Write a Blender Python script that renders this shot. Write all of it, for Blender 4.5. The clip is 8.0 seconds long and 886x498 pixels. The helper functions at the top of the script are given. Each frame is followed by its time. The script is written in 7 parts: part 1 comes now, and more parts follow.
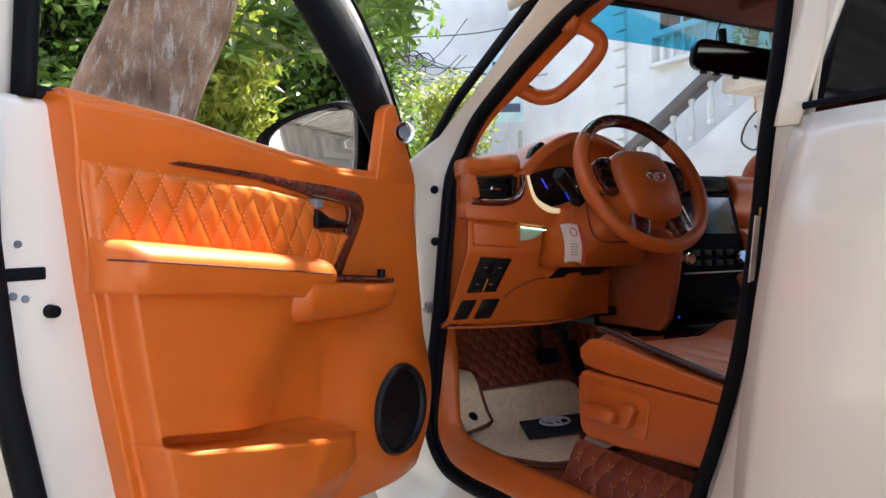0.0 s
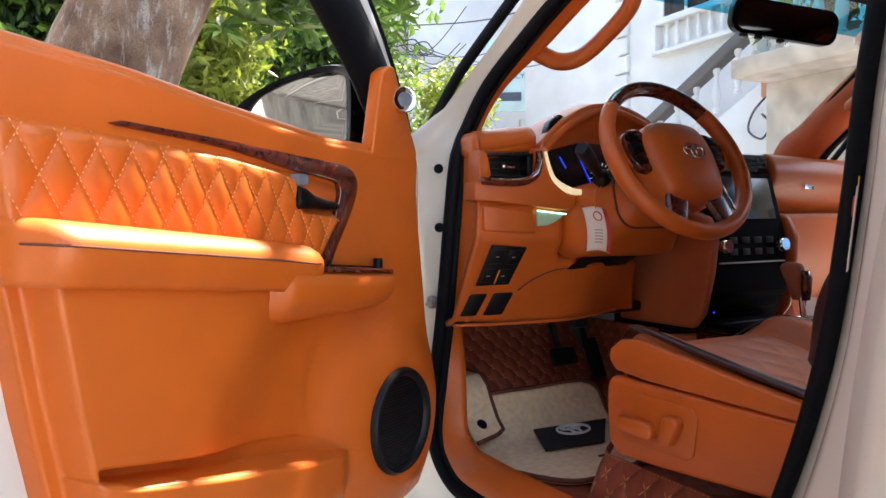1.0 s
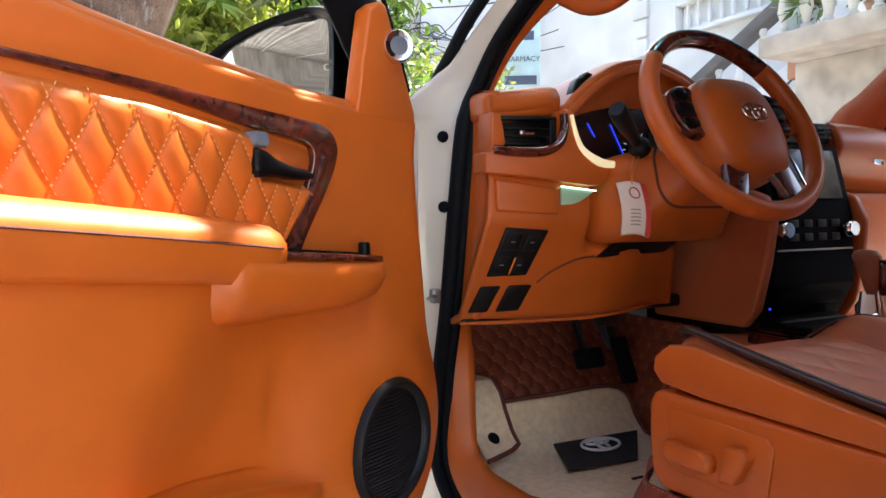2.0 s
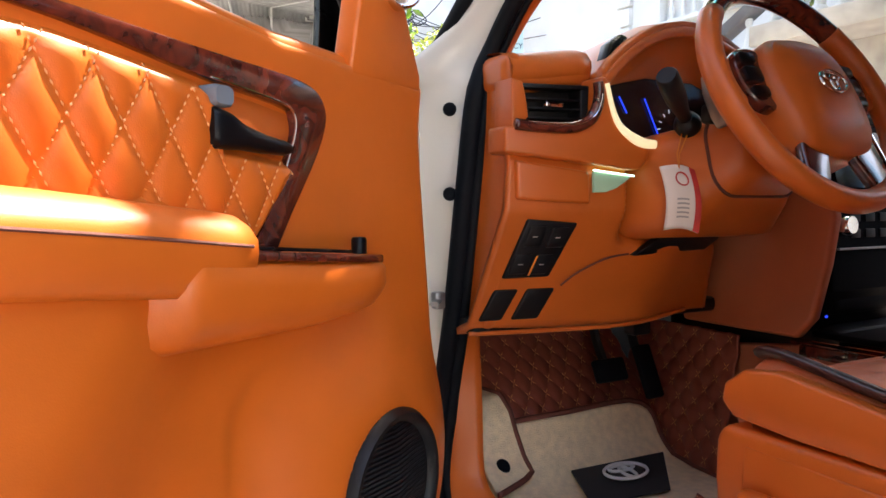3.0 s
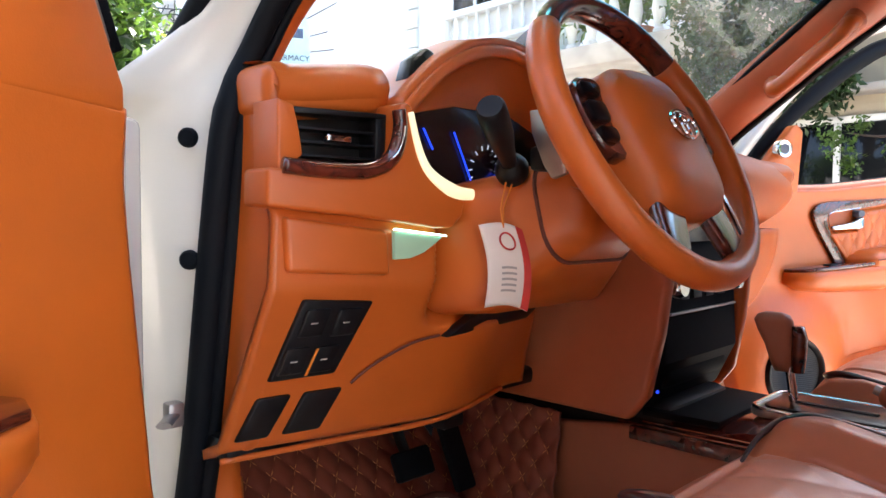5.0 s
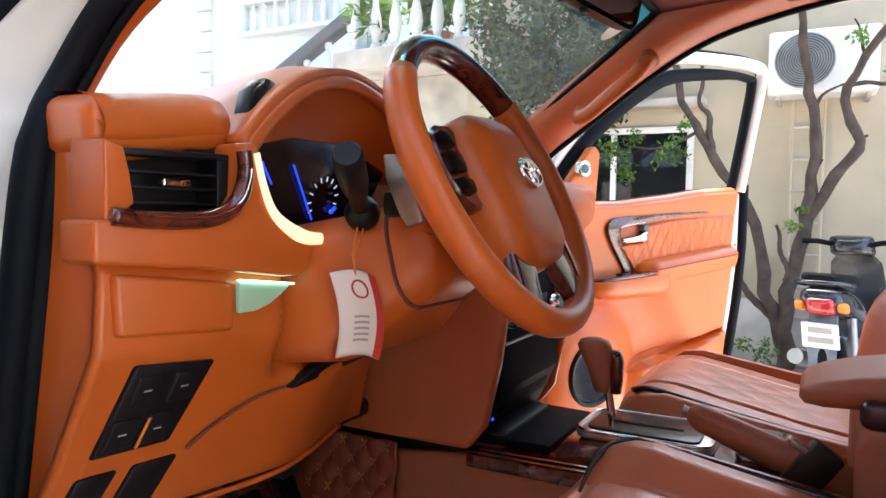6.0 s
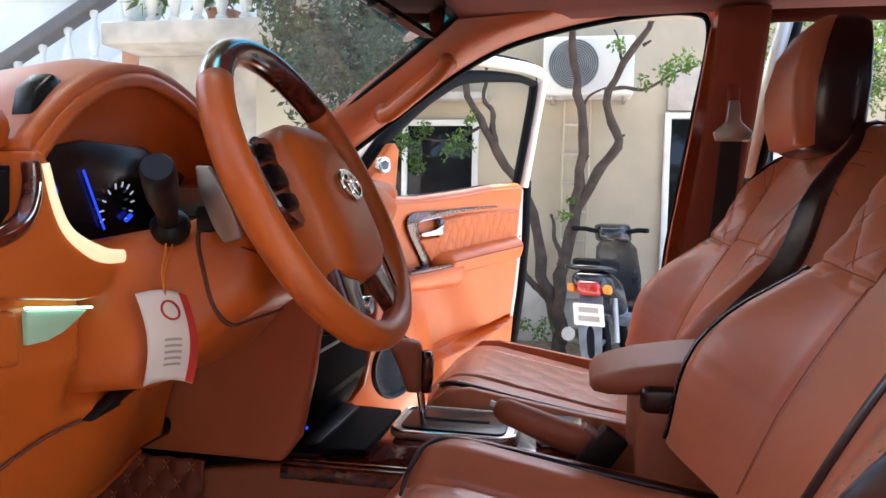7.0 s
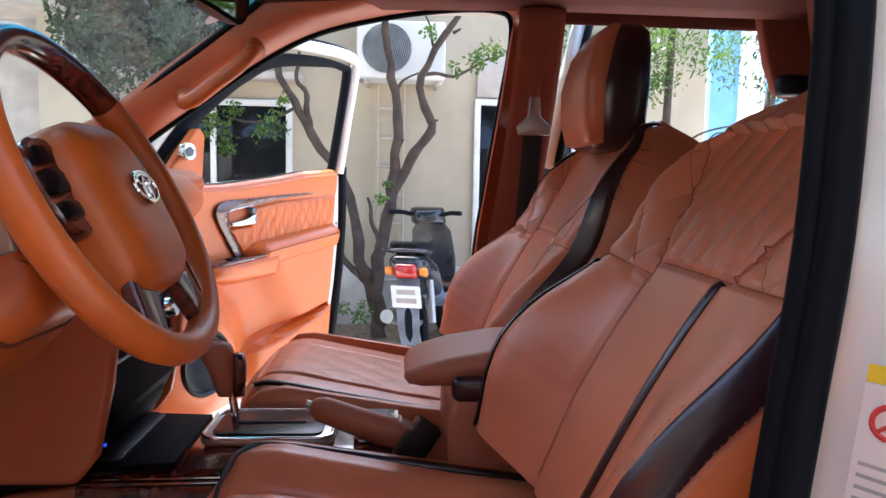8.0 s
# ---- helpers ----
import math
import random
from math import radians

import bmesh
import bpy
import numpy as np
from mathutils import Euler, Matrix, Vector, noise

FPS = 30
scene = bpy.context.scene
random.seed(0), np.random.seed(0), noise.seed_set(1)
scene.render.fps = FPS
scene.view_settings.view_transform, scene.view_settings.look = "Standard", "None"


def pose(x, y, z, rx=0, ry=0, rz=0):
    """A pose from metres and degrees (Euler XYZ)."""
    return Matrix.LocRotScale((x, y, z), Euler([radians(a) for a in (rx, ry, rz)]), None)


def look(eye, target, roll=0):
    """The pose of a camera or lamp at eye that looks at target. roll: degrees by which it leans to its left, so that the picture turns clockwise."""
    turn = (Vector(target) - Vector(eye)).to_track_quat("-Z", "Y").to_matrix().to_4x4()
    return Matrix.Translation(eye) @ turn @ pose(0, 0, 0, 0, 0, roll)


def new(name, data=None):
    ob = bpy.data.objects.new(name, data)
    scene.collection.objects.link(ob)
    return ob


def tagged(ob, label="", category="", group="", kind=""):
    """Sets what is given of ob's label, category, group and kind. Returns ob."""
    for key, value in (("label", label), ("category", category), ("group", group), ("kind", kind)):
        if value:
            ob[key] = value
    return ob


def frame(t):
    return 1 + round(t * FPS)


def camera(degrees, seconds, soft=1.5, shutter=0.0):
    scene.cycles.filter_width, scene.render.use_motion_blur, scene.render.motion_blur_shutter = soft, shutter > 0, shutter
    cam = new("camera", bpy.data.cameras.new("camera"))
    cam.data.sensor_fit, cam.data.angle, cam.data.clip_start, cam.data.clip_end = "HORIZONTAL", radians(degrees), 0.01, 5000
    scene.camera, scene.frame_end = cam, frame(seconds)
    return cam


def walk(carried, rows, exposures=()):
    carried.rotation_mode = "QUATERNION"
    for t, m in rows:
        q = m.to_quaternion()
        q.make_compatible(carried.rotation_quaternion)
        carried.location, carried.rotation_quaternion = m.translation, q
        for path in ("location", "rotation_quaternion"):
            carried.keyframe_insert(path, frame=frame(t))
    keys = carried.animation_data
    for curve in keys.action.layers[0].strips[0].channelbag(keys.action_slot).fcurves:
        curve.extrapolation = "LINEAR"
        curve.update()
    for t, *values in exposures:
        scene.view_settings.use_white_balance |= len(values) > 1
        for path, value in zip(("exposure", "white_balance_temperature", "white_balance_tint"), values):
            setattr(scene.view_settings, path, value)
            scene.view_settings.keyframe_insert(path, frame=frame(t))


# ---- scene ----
cam = camera(64.0, 8.0)
PATH = [
    (0, (-1.683, -1.359, 1.057), (-0.748, 0.409, 1.006), -0.6),
    (0.5, (-1.659, -1.261, 1.055), (-0.706, 0.497, 0.992), -0.5),
    (1, (-1.589, -1.145, 1.037), (-0.651, 0.62, 0.966), -0.7),
    (1.5, (-1.495, -1.031, 1.021), (-0.593, 0.752, 0.934), -0.7),
    (3, (-1.379, -0.67, 1.013), (-0.417, 1.079, 0.883), -0.1),
    (3.5, (-1.302, -0.572, 1.007), (-0.258, 1.129, 0.873), -0.1),
    (4, (-1.234, -0.488, 1.015), (-0.105, 1.158, 0.888), -0.5),
    (5.5, (-1.166, -0.377, 1.116), (0.439, 0.813, 1.03), 0.7),
    (6, (-1.182, -0.335, 1.143), (0.58, 0.606, 1.036), 0.8),
    (6.5, (-1.193, -0.307, 1.162), (0.689, 0.358, 1.038), 0.8),
    (7, (-1.19, -0.297, 1.176), (0.768, 0.089, 1.036), 1.1),
    (7.5, (-1.188, -0.304, 1.189), (0.802, -0.176, 1.032), 1.3),
    (8, (-1.184, -0.305, 1.203), (0.803, -0.426, 1.017), 1.1),
]
walk(cam, [(t, look(eye, target, roll)) for t, eye, target, roll in PATH], [(0.0, 2.25, 6480, 11), (1.0, 2.48, 6400, 11), (1.5, 2.50, 6400, 11), (3.0, 2.74, 6750, 12), (4.0, 2.98, 6650, 12), (5.5, 3.18, 6150, 9), (6.5, 2.98, 6150, 9), (7.0, 2.88, 6150, 10), (7.5, 2.80, 5850, 10), (8.0, 2.86, 5750, 10)])

# ---------- light ----------
world = bpy.data.worlds.new("sky")
scene.world = world
world.use_nodes = True
wn, wl = world.node_tree.nodes, world.node_tree.links
sky = wn.new("ShaderNodeTexSky")
sky.sky_type, sky.sun_disc = "NISHITA", False
SUN_EL, SUN_AZ = radians(59), radians(61)
sky.sun_elevation, sky.sun_rotation = SUN_EL, SUN_AZ
sky.air_density, sky.dust_density = 1.0, 4.5
wn["Background"].inputs["Strength"].default_value = 0.15
wl.new(sky.outputs[0], wn["Background"].inputs[0])
sun_dir = Vector((math.sin(SUN_AZ) * math.cos(SUN_EL), math.cos(SUN_AZ) * math.cos(SUN_EL), math.sin(SUN_EL)))
sun = new("sun", bpy.data.lights.new("sun", "SUN"))
sun.data.energy, sun.data.angle, sun.data.color = 4.6, radians(0.5), (1.0, 0.93, 0.83)
sun.matrix_world = look(sun_dir * 30, (0, 0, 0))


# ---------- materials ----------
def material(name, color, rough=0.5, metal=0.0, vary=0.12, scale=6.0, grain=0.0, grain_scale=300.0, coat=0.0, per_piece=0.0, spec=0.5, color2=None):
    """A surface with mottling at one scale and a fine relief at another."""
    m = bpy.data.materials.new(name)
    m.use_nodes = True
    nt = m.node_tree
    b = nt.nodes["Principled BSDF"]
    b.inputs["Roughness"].default_value, b.inputs["Metallic"].default_value = rough, metal
    b.inputs["Coat Weight"].default_value, b.inputs["Coat Roughness"].default_value = coat, 0.08
    b.inputs["Specular IOR Level"].default_value = spec
    co = nt.nodes.new("ShaderNodeNewGeometry")
    tex = nt.nodes.new("ShaderNodeTexNoise")
    tex.inputs["Scale"].default_value, tex.inputs["Detail"].default_value = scale, 5.0
    nt.links.new(co.outputs["Position"], tex.inputs["Vector"])
    ramp = nt.nodes.new("ShaderNodeValToRGB")
    lo = color2 if color2 else tuple(c * (1 - vary) for c in color)
    hi = color if color2 else tuple(min(1.0, c * (1 + vary)) for c in color)
    ramp.color_ramp.elements[0].color, ramp.color_ramp.elements[1].color = (*lo, 1), (*hi, 1)
    ramp.color_ramp.elements[0].position, ramp.color_ramp.elements[1].position = 0.32, 0.68
    nt.links.new(tex.outputs["Fac"], ramp.inputs["Fac"])
    last = ramp.outputs["Color"]
    if per_piece:
        info = nt.nodes.new("ShaderNodeObjectInfo")
        hsv = nt.nodes.new("ShaderNodeHueSaturation")
        mp = nt.nodes.new("ShaderNodeMapRange")
        mp.inputs["To Min"].default_value, mp.inputs["To Max"].default_value = 1 - per_piece, 1 + per_piece
        nt.links.new(info.outputs["Random"], mp.inputs["Value"])
        nt.links.new(mp.outputs[0], hsv.inputs["Value"])
        nt.links.new(last, hsv.inputs["Color"])
        last = hsv.outputs["Color"]
    nt.links.new(last, b.inputs["Base Color"])
    rr = nt.nodes.new("ShaderNodeMapRange")
    rr.inputs["To Min"].default_value, rr.inputs["To Max"].default_value = rough * 0.85, min(1.0, rough * 1.15)
    nt.links.new(tex.outputs["Fac"], rr.inputs["Value"])
    nt.links.new(rr.outputs[0], b.inputs["Roughness"])
    if grain:
        fine = nt.nodes.new("ShaderNodeTexNoise")
        fine.inputs["Scale"].default_value, fine.inputs["Detail"].default_value = grain_scale, 3.0
        nt.links.new(co.outputs["Position"], fine.inputs["Vector"])
        bump = nt.nodes.new("ShaderNodeBump")
        bump.inputs["Strength"].default_value, bump.inputs["Distance"].default_value = grain, 0.002
        nt.links.new(fine.outputs["Fac"], bump.inputs["Height"])
        nt.links.new(bump.outputs[0], b.inputs["Normal"])
    return m


def leather(name, color, rough=0.42, vary=0.06):
    """Dyed hide: pebbled cells under a satin finish, slightly uneven in tone."""
    m = material(name, color, rough, vary=vary, scale=9.0)
    nt = m.node_tree
    b = nt.nodes["Principled BSDF"]
    co = nt.nodes.new("ShaderNodeNewGeometry")
    cell = nt.nodes.new("ShaderNodeTexVoronoi")
    cell.inputs["Scale"].default_value = 700.0
    nt.links.new(co.outputs["Position"], cell.inputs["Vector"])
    soft = nt.nodes.new("ShaderNodeTexNoise")
    soft.inputs["Scale"].default_value, soft.inputs["Detail"].default_value = 35.0, 4.0
    nt.links.new(co.outputs["Position"], soft.inputs["Vector"])
    b1, b2 = nt.nodes.new("ShaderNodeBump"), nt.nodes.new("ShaderNodeBump")
    b1.inputs["Strength"].default_value, b1.inputs["Distance"].default_value = 0.12, 0.0006
    b2.inputs["Strength"].default_value, b2.inputs["Distance"].default_value = 0.12, 0.004
    nt.links.new(cell.outputs["Distance"], b1.inputs["Height"])
    nt.links.new(soft.outputs["Fac"], b2.inputs["Height"])
    nt.links.new(b2.outputs[0], b1.inputs["Normal"])
    nt.links.new(b1.outputs[0], b.inputs["Normal"])
    return m


def wood_burl(name):
    m = material(name, (0.150, 0.025, 0.012), 0.20, vary=0.3, scale=26, coat=0.8, color2=(0.038, 0.007, 0.005))
    nt = m.node_tree
    t = [n for n in nt.nodes if n.bl_idname == "ShaderNodeTexNoise"][0]
    t.inputs["Distortion"].default_value = 2.2
    return m


def glass(name, color=(1, 1, 1), rough=0.0, mix=0.06, haze=0.0):
    """Thin pane: lets light through, with a weak mirror reflection and a translucent film imitating a veil of reflected
    haze.
    """
    m = bpy.data.materials.new(name)
    m.use_nodes = True
    nt = m.node_tree
    nt.nodes.remove(nt.nodes["Principled BSDF"])
    out = [n for n in nt.nodes if n.bl_idname == "ShaderNodeOutputMaterial"][0]
    tr, gl, mx = nt.nodes.new("ShaderNodeBsdfTransparent"), nt.nodes.new("ShaderNodeBsdfGlossy"), nt.nodes.new("ShaderNodeMixShader")
    tr.inputs["Color"].default_value = (*color, 1)
    gl.inputs["Roughness"].default_value = rough
    mx.inputs[0].default_value = mix
    nt.links.new(tr.outputs[0], mx.inputs[1])
    nt.links.new(gl.outputs[0], mx.inputs[2])
    last = mx.outputs[0]
    # pale uneven film that stands in for the washed-out reflections on the glass
    if haze:
        co, tex = nt.nodes.new("ShaderNodeNewGeometry"), nt.nodes.new("ShaderNodeTexNoise")
        tex.inputs["Scale"].default_value, tex.inputs["Detail"].default_value = 7.0, 6.0
        nt.links.new(co.outputs["Position"], tex.inputs["Vector"])
        amount = nt.nodes.new("ShaderNodeMapRange")
        amount.inputs["From Min"].default_value, amount.inputs["From Max"].default_value = 0.3, 0.7
        amount.inputs["To Min"].default_value, amount.inputs["To Max"].default_value = haze * 0.6, haze * 1.4
        nt.links.new(tex.outputs["Fac"], amount.inputs["Value"])
        film, veil = nt.nodes.new("ShaderNodeBsdfTranslucent"), nt.nodes.new("ShaderNodeMixShader")
        film.inputs["Color"].default_value = (0.85, 0.84, 0.80, 1)
        nt.links.new(amount.outputs[0], veil.inputs[0])
        nt.links.new(last, veil.inputs[1])
        nt.links.new(film.outputs[0], veil.inputs[2])
        last = veil.outputs[0]
    nt.links.new(last, out.inputs["Surface"])
    return m


def glow(name, color, strength):
    m = material(name, color, 0.4)
    b = m.node_tree.nodes["Principled BSDF"]
    b.inputs["Emission Color"].default_value, b.inputs["Emission Strength"].default_value = (*color, 1), strength
    return m


def streaked(name):
    """Old bark: brown ground, pale upright streaks of lichen, small dark scars and rough relief."""
    m = material(name, (0.58, 0.38, 0.26), 0.85, vary=0.5, scale=7, color2=(0.22, 0.12, 0.075))
    nt = m.node_tree
    b = nt.nodes["Principled BSDF"]
    co = nt.nodes.new("ShaderNodeNewGeometry")
    mp = nt.nodes.new("ShaderNodeMapping")
    mp.inputs["Scale"].default_value = (30, 30, 6.0)
    mp.inputs["Rotation"].default_value = (0, 0.2, 0)
    nt.links.new(co.outputs["Position"], mp.inputs["Vector"])
    tx = nt.nodes.new("ShaderNodeTexNoise")
    tx.inputs["Scale"].default_value, tx.inputs["Detail"].default_value, tx.inputs["Roughness"].default_value = 0.8, 9.0, 0.72
    nt.links.new(mp.outputs[0], tx.inputs["Vector"])
    rp = nt.nodes.new("ShaderNodeValToRGB")
    rp.color_ramp.elements[0].position, rp.color_ramp.elements[1].position = 0.52, 0.62
    nt.links.new(tx.outputs["Fac"], rp.inputs["Fac"])
    mx = nt.nodes.new("ShaderNodeMixRGB")
    ramp = [n for n in nt.nodes if n.bl_idname == "ShaderNodeValToRGB"][0]
    nt.links.new(rp.outputs["Color"], mx.inputs["Fac"])
    nt.links.new(ramp.outputs["Color"], mx.inputs[1])
    mx.inputs[2].default_value = (0.68, 0.60, 0.52, 1)
    dk = nt.nodes.new("ShaderNodeTexVoronoi")
    dk.feature = "DISTANCE_TO_EDGE"
    m3 = nt.nodes.new("ShaderNodeMapping")
    m3.inputs["Scale"].default_value, m3.inputs["Rotation"].default_value = (17, 17, 8), (0, 0.2, 0)
    warp, mixv = nt.nodes.new("ShaderNodeTexNoise"), nt.nodes.new("ShaderNodeVectorMath")
    warp.inputs["Scale"].default_value, warp.inputs["Detail"].default_value = 11.0, 5.0
    mixv.operation = "MULTIPLY_ADD"
    mixv.inputs[1].default_value = (0.30, 0.30, 0.30)
    nt.links.new(co.outputs["Position"], warp.inputs["Vector"])
    nt.links.new(warp.outputs["Color"], mixv.inputs[0])
    nt.links.new(co.outputs["Position"], mixv.inputs[2])
    nt.links.new(mixv.outputs[0], m3.inputs["Vector"])
    nt.links.new(m3.outputs[0], dk.inputs["Vector"])
    r2 = nt.nodes.new("ShaderNodeValToRGB")
    r2.color_ramp.elements[0].position, r2.color_ramp.elements[1].position = 0.0, 0.045
    nt.links.new(dk.outputs["Distance"], r2.inputs["Fac"])
    m2 = nt.nodes.new("ShaderNodeMixRGB")
    nt.links.new(r2.outputs["Color"], m2.inputs["Fac"])
    m2.inputs[1].default_value = (0.045, 0.028, 0.022, 1)
    nt.links.new(mx.outputs[0], m2.inputs[2])
    nt.links.new(m2.outputs[0], b.inputs["Base Color"])
    bp = nt.nodes.new("ShaderNodeBump")
    bp.inputs["Strength"].default_value, bp.inputs["Distance"].default_value = 1.0, 0.03
    nt.links.new(tx.outputs["Fac"], bp.inputs["Height"])
    nt.links.new(bp.outputs[0], b.inputs["Normal"])
    return m


M = dict(
    tan=leather("orange_leather", (0.66, 0.140, 0.012), 0.40),
    tan_dash=leather("dash_leather", (0.56, 0.116, 0.013), 0.42),
    seat=leather("seat_leather", (0.60, 0.195, 0.092), 0.36),
    seat_dark=leather("dark_seat_leather", (0.030, 0.012, 0.014), 0.24),
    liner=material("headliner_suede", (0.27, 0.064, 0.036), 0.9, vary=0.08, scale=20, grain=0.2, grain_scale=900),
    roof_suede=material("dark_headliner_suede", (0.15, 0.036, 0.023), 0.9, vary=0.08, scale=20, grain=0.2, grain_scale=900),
    satin=material("satin_black_plastic", (0.004, 0.004, 0.005), 0.7, vary=0.2, grain=0.1, grain_scale=800, spec=0.06),
    thread=material("pale_thread", (0.70, 0.32, 0.12), 0.7),
    seat_thread=material("brown_thread", (0.42, 0.24, 0.17), 0.7),
    wood=wood_burl("polished_burl_wood"),
    paint=material("pearl_white_paint", (0.78, 0.735, 0.655), 0.22, vary=0.02, scale=2, coat=0.6),
    rubber=material("black_rubber", (0.005, 0.006, 0.008), 0.62, vary=0.2, grain=0.1, spec=0.12),
    black=material("black_plastic", (0.007, 0.007, 0.008), 0.42, vary=0.2, grain=0.1, grain_scale=800, spec=0.3),
    gloss=material("piano_black", (0.004, 0.004, 0.005), 0.28, vary=0.1, spec=0.2),
    grey=material("satin_grey_metal", (0.42, 0.41, 0.39), 0.38, metal=0.85),
    chrome=material("chrome", (0.75, 0.75, 0.76), 0.10, metal=1.0, vary=0.03),
    arm=leather("armrest_leather", (0.40, 0.140, 0.075), 0.5),
    cheek=leather("red_brown_leather", (0.48, 0.120, 0.045), 0.42),
    mat=material("beige_carpet", (0.84, 0.66, 0.42), 0.95, vary=0.10, scale=60, grain=0.9, grain_scale=420),
    maroon=leather("maroon_floor_leather", (0.25, 0.060, 0.035), 0.42),
    maroon_edge=material("maroon_binding", (0.14, 0.04, 0.025), 0.8, vary=0.2, scale=40, grain=0.3),
    logo_pale=material("silver_thread", (0.75, 0.74, 0.72), 0.7),
    seam=material("dark_seam", (0.36, 0.115, 0.058), 0.8),
    card=material("white_card", (0.80, 0.70, 0.62), 0.6, vary=0.04),
    red=material("red_print", (0.60, 0.04, 0.03), 0.5),
    ink=material("grey_print", (0.40, 0.36, 0.33), 0.6),
    cord=material("orange_cord", (0.75, 0.22, 0.02), 0.6),
    led=glow("mint_led", (0.40, 1.0, 0.80), 1.2),
    # glowing colour for the mint light that the strip throws on the leather
    led_spill=glow("mint_led_spill", (0.25, 0.36, 0.24), 0.055),
    # emission for leather lit cream beside the gauges, not a lamp
    lit_cream=glow("cream_lit_leather", (0.95, 0.78, 0.46), 0.10),
    blue=glow("blue_gauge_light", (0.02, 0.06, 1.0), 0.20),
    white_glow=glow("white_gauge_mark", (0.8, 0.85, 1.0), 0.06),
    clear=glass("clear_glass", (0.97, 0.99, 0.98), 0.0, 0.05, haze=0.07),
    tint=glass("blue_sun_strip", (0.05, 0.42, 0.62), 0.0, 0.05, haze=0.03),
    mirror=material("mirror", (0.85, 0.87, 0.88), 0.02, metal=1.0, vary=0.01),
    mirror_dim=material("dimmed_mirror", (0.20, 0.20, 0.21), 0.03, metal=1.0, vary=0.01),
    screen=material("dark_screen", (0.012, 0.014, 0.016), 0.22, coat=0.2),
    stucco=material("cream_stucco", (0.46, 0.40, 0.30), 0.9, vary=0.14, scale=1.6, grain=0.5, grain_scale=90),
    white_wall=material("white_render", (0.68, 0.675, 0.655), 0.9, vary=0.12, scale=1.2, grain=0.4, grain_scale=80),
    stone=material("weathered_concrete", (0.46, 0.42, 0.38), 0.9, vary=0.25, scale=4, grain=0.6, grain_scale=60),
    brownrail=material("brown_stone_rail", (0.085, 0.078, 0.078), 0.7, vary=0.2, scale=6),
    dark_glass=material("dark_window_glass", (0.006, 0.007, 0.009), 0.05, vary=0.2, scale=1, spec=0.25),
    frame_white=material("white_window_frame", (0.72, 0.72, 0.70), 0.5),
    blue_wall=material("blue_painted_wall", (0.15, 0.33, 0.56), 0.85, vary=0.15, scale=2, grain=0.3, grain_scale=80),
    shed=material("grey_shed_boards", (0.34, 0.33, 0.32), 0.85, vary=0.3, scale=3),
    ac=material("white_enamel", (0.74, 0.74, 0.72), 0.45, vary=0.04),
    ground=material("worn_concrete_ground", (0.42, 0.39, 0.35), 0.92, vary=0.25, scale=1.2, grain=0.7, grain_scale=70),
    soil=material("leaf_litter", (0.17, 0.12, 0.075), 0.95, vary=0.5, scale=22, grain=1.0, grain_scale=60),
    bark=streaked("pale_bark"),
    bark_dark=material("dark_bark", (0.060, 0.042, 0.034), 0.9, vary=0.4, scale=12, grain=1.0, grain_scale=60),
    leaf=material("green_leaves", (0.090, 0.165, 0.024), 0.30, vary=0.45, scale=5),
    leaf_yellow=material("yellow_green_leaves", (0.22, 0.27, 0.035), 0.5, vary=0.4, scale=4),
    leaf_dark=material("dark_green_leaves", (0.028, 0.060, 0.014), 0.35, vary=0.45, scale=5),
    wire=material("black_cable", (0.02, 0.02, 0.022), 0.6),
    sign=material("pale_blue_sign", (0.50, 0.70, 0.74), 0.5),
    sign_ink=material("dark_blue_lettering", (0.02, 0.05, 0.12), 0.5),
    clay=material("terracotta", (0.42, 0.18, 0.09), 0.85, vary=0.2),
    pot_blue=material("pale_blue_pot", (0.48, 0.60, 0.66), 0.6),
    moto_black=material("scooter_black", (0.02, 0.02, 0.024), 0.25, coat=0.5),
    tail=material("red_lens", (0.45, 0.02, 0.02), 0.12, coat=0.6),
    dusty=material("dusty_grey_plastic", (0.16, 0.18, 0.21), 0.7, vary=0.3, scale=12),
    plate=material("white_plate", (0.75, 0.76, 0.76), 0.4),
    strap=material("black_webbing", (0.02, 0.02, 0.021), 0.75, grain=0.5, grain_scale=700),
    roof_tin=material("grey_roof_sheet", (0.42, 0.42, 0.41), 0.6, vary=0.2, scale=3),
    yellow=material("yellow_print", (0.85, 0.55, 0.02), 0.5),
)
for key, w in (("tan", 0.16), ("tan_dash", 0.15), ("seat", 0.12), ("seat_dark", 0.4)):
    b = M[key].node_tree.nodes["Principled BSDF"]
    b.inputs["Coat Weight"].default_value, b.inputs["Coat Roughness"].default_value = w, 0.30
for key in ("leaf", "leaf_yellow", "leaf_dark"):
    nt = M[key].node_tree
    b = nt.nodes["Principled BSDF"]
    tl, add = nt.nodes.new("ShaderNodeBsdfTranslucent"), nt.nodes.new("ShaderNodeMixShader")
    ramp = [n for n in nt.nodes if n.bl_idname == "ShaderNodeValToRGB"][0]
    nt.links.new(ramp.outputs[0], tl.inputs["Color"])
    add.inputs[0].default_value = 0.4
    nt.links.new(b.outputs[0], add.inputs[1])
    nt.links.new(tl.outputs[0], add.inputs[2])
    out = [n for n in nt.nodes if n.bl_idname == "ShaderNodeOutputMaterial"][0]
    nt.links.new(add.outputs[0], out.inputs["Surface"])

# ---------- mesh tools ----------
BASE = {}


def thing(name, label, category, at=(0, 0, 0), kind="", group=""):
    ob = new(name)
    ob.location = at
    ob.empty_display_size = 0.05
    BASE[ob] = Vector(at)
    return tagged(ob, label, category, group, kind)


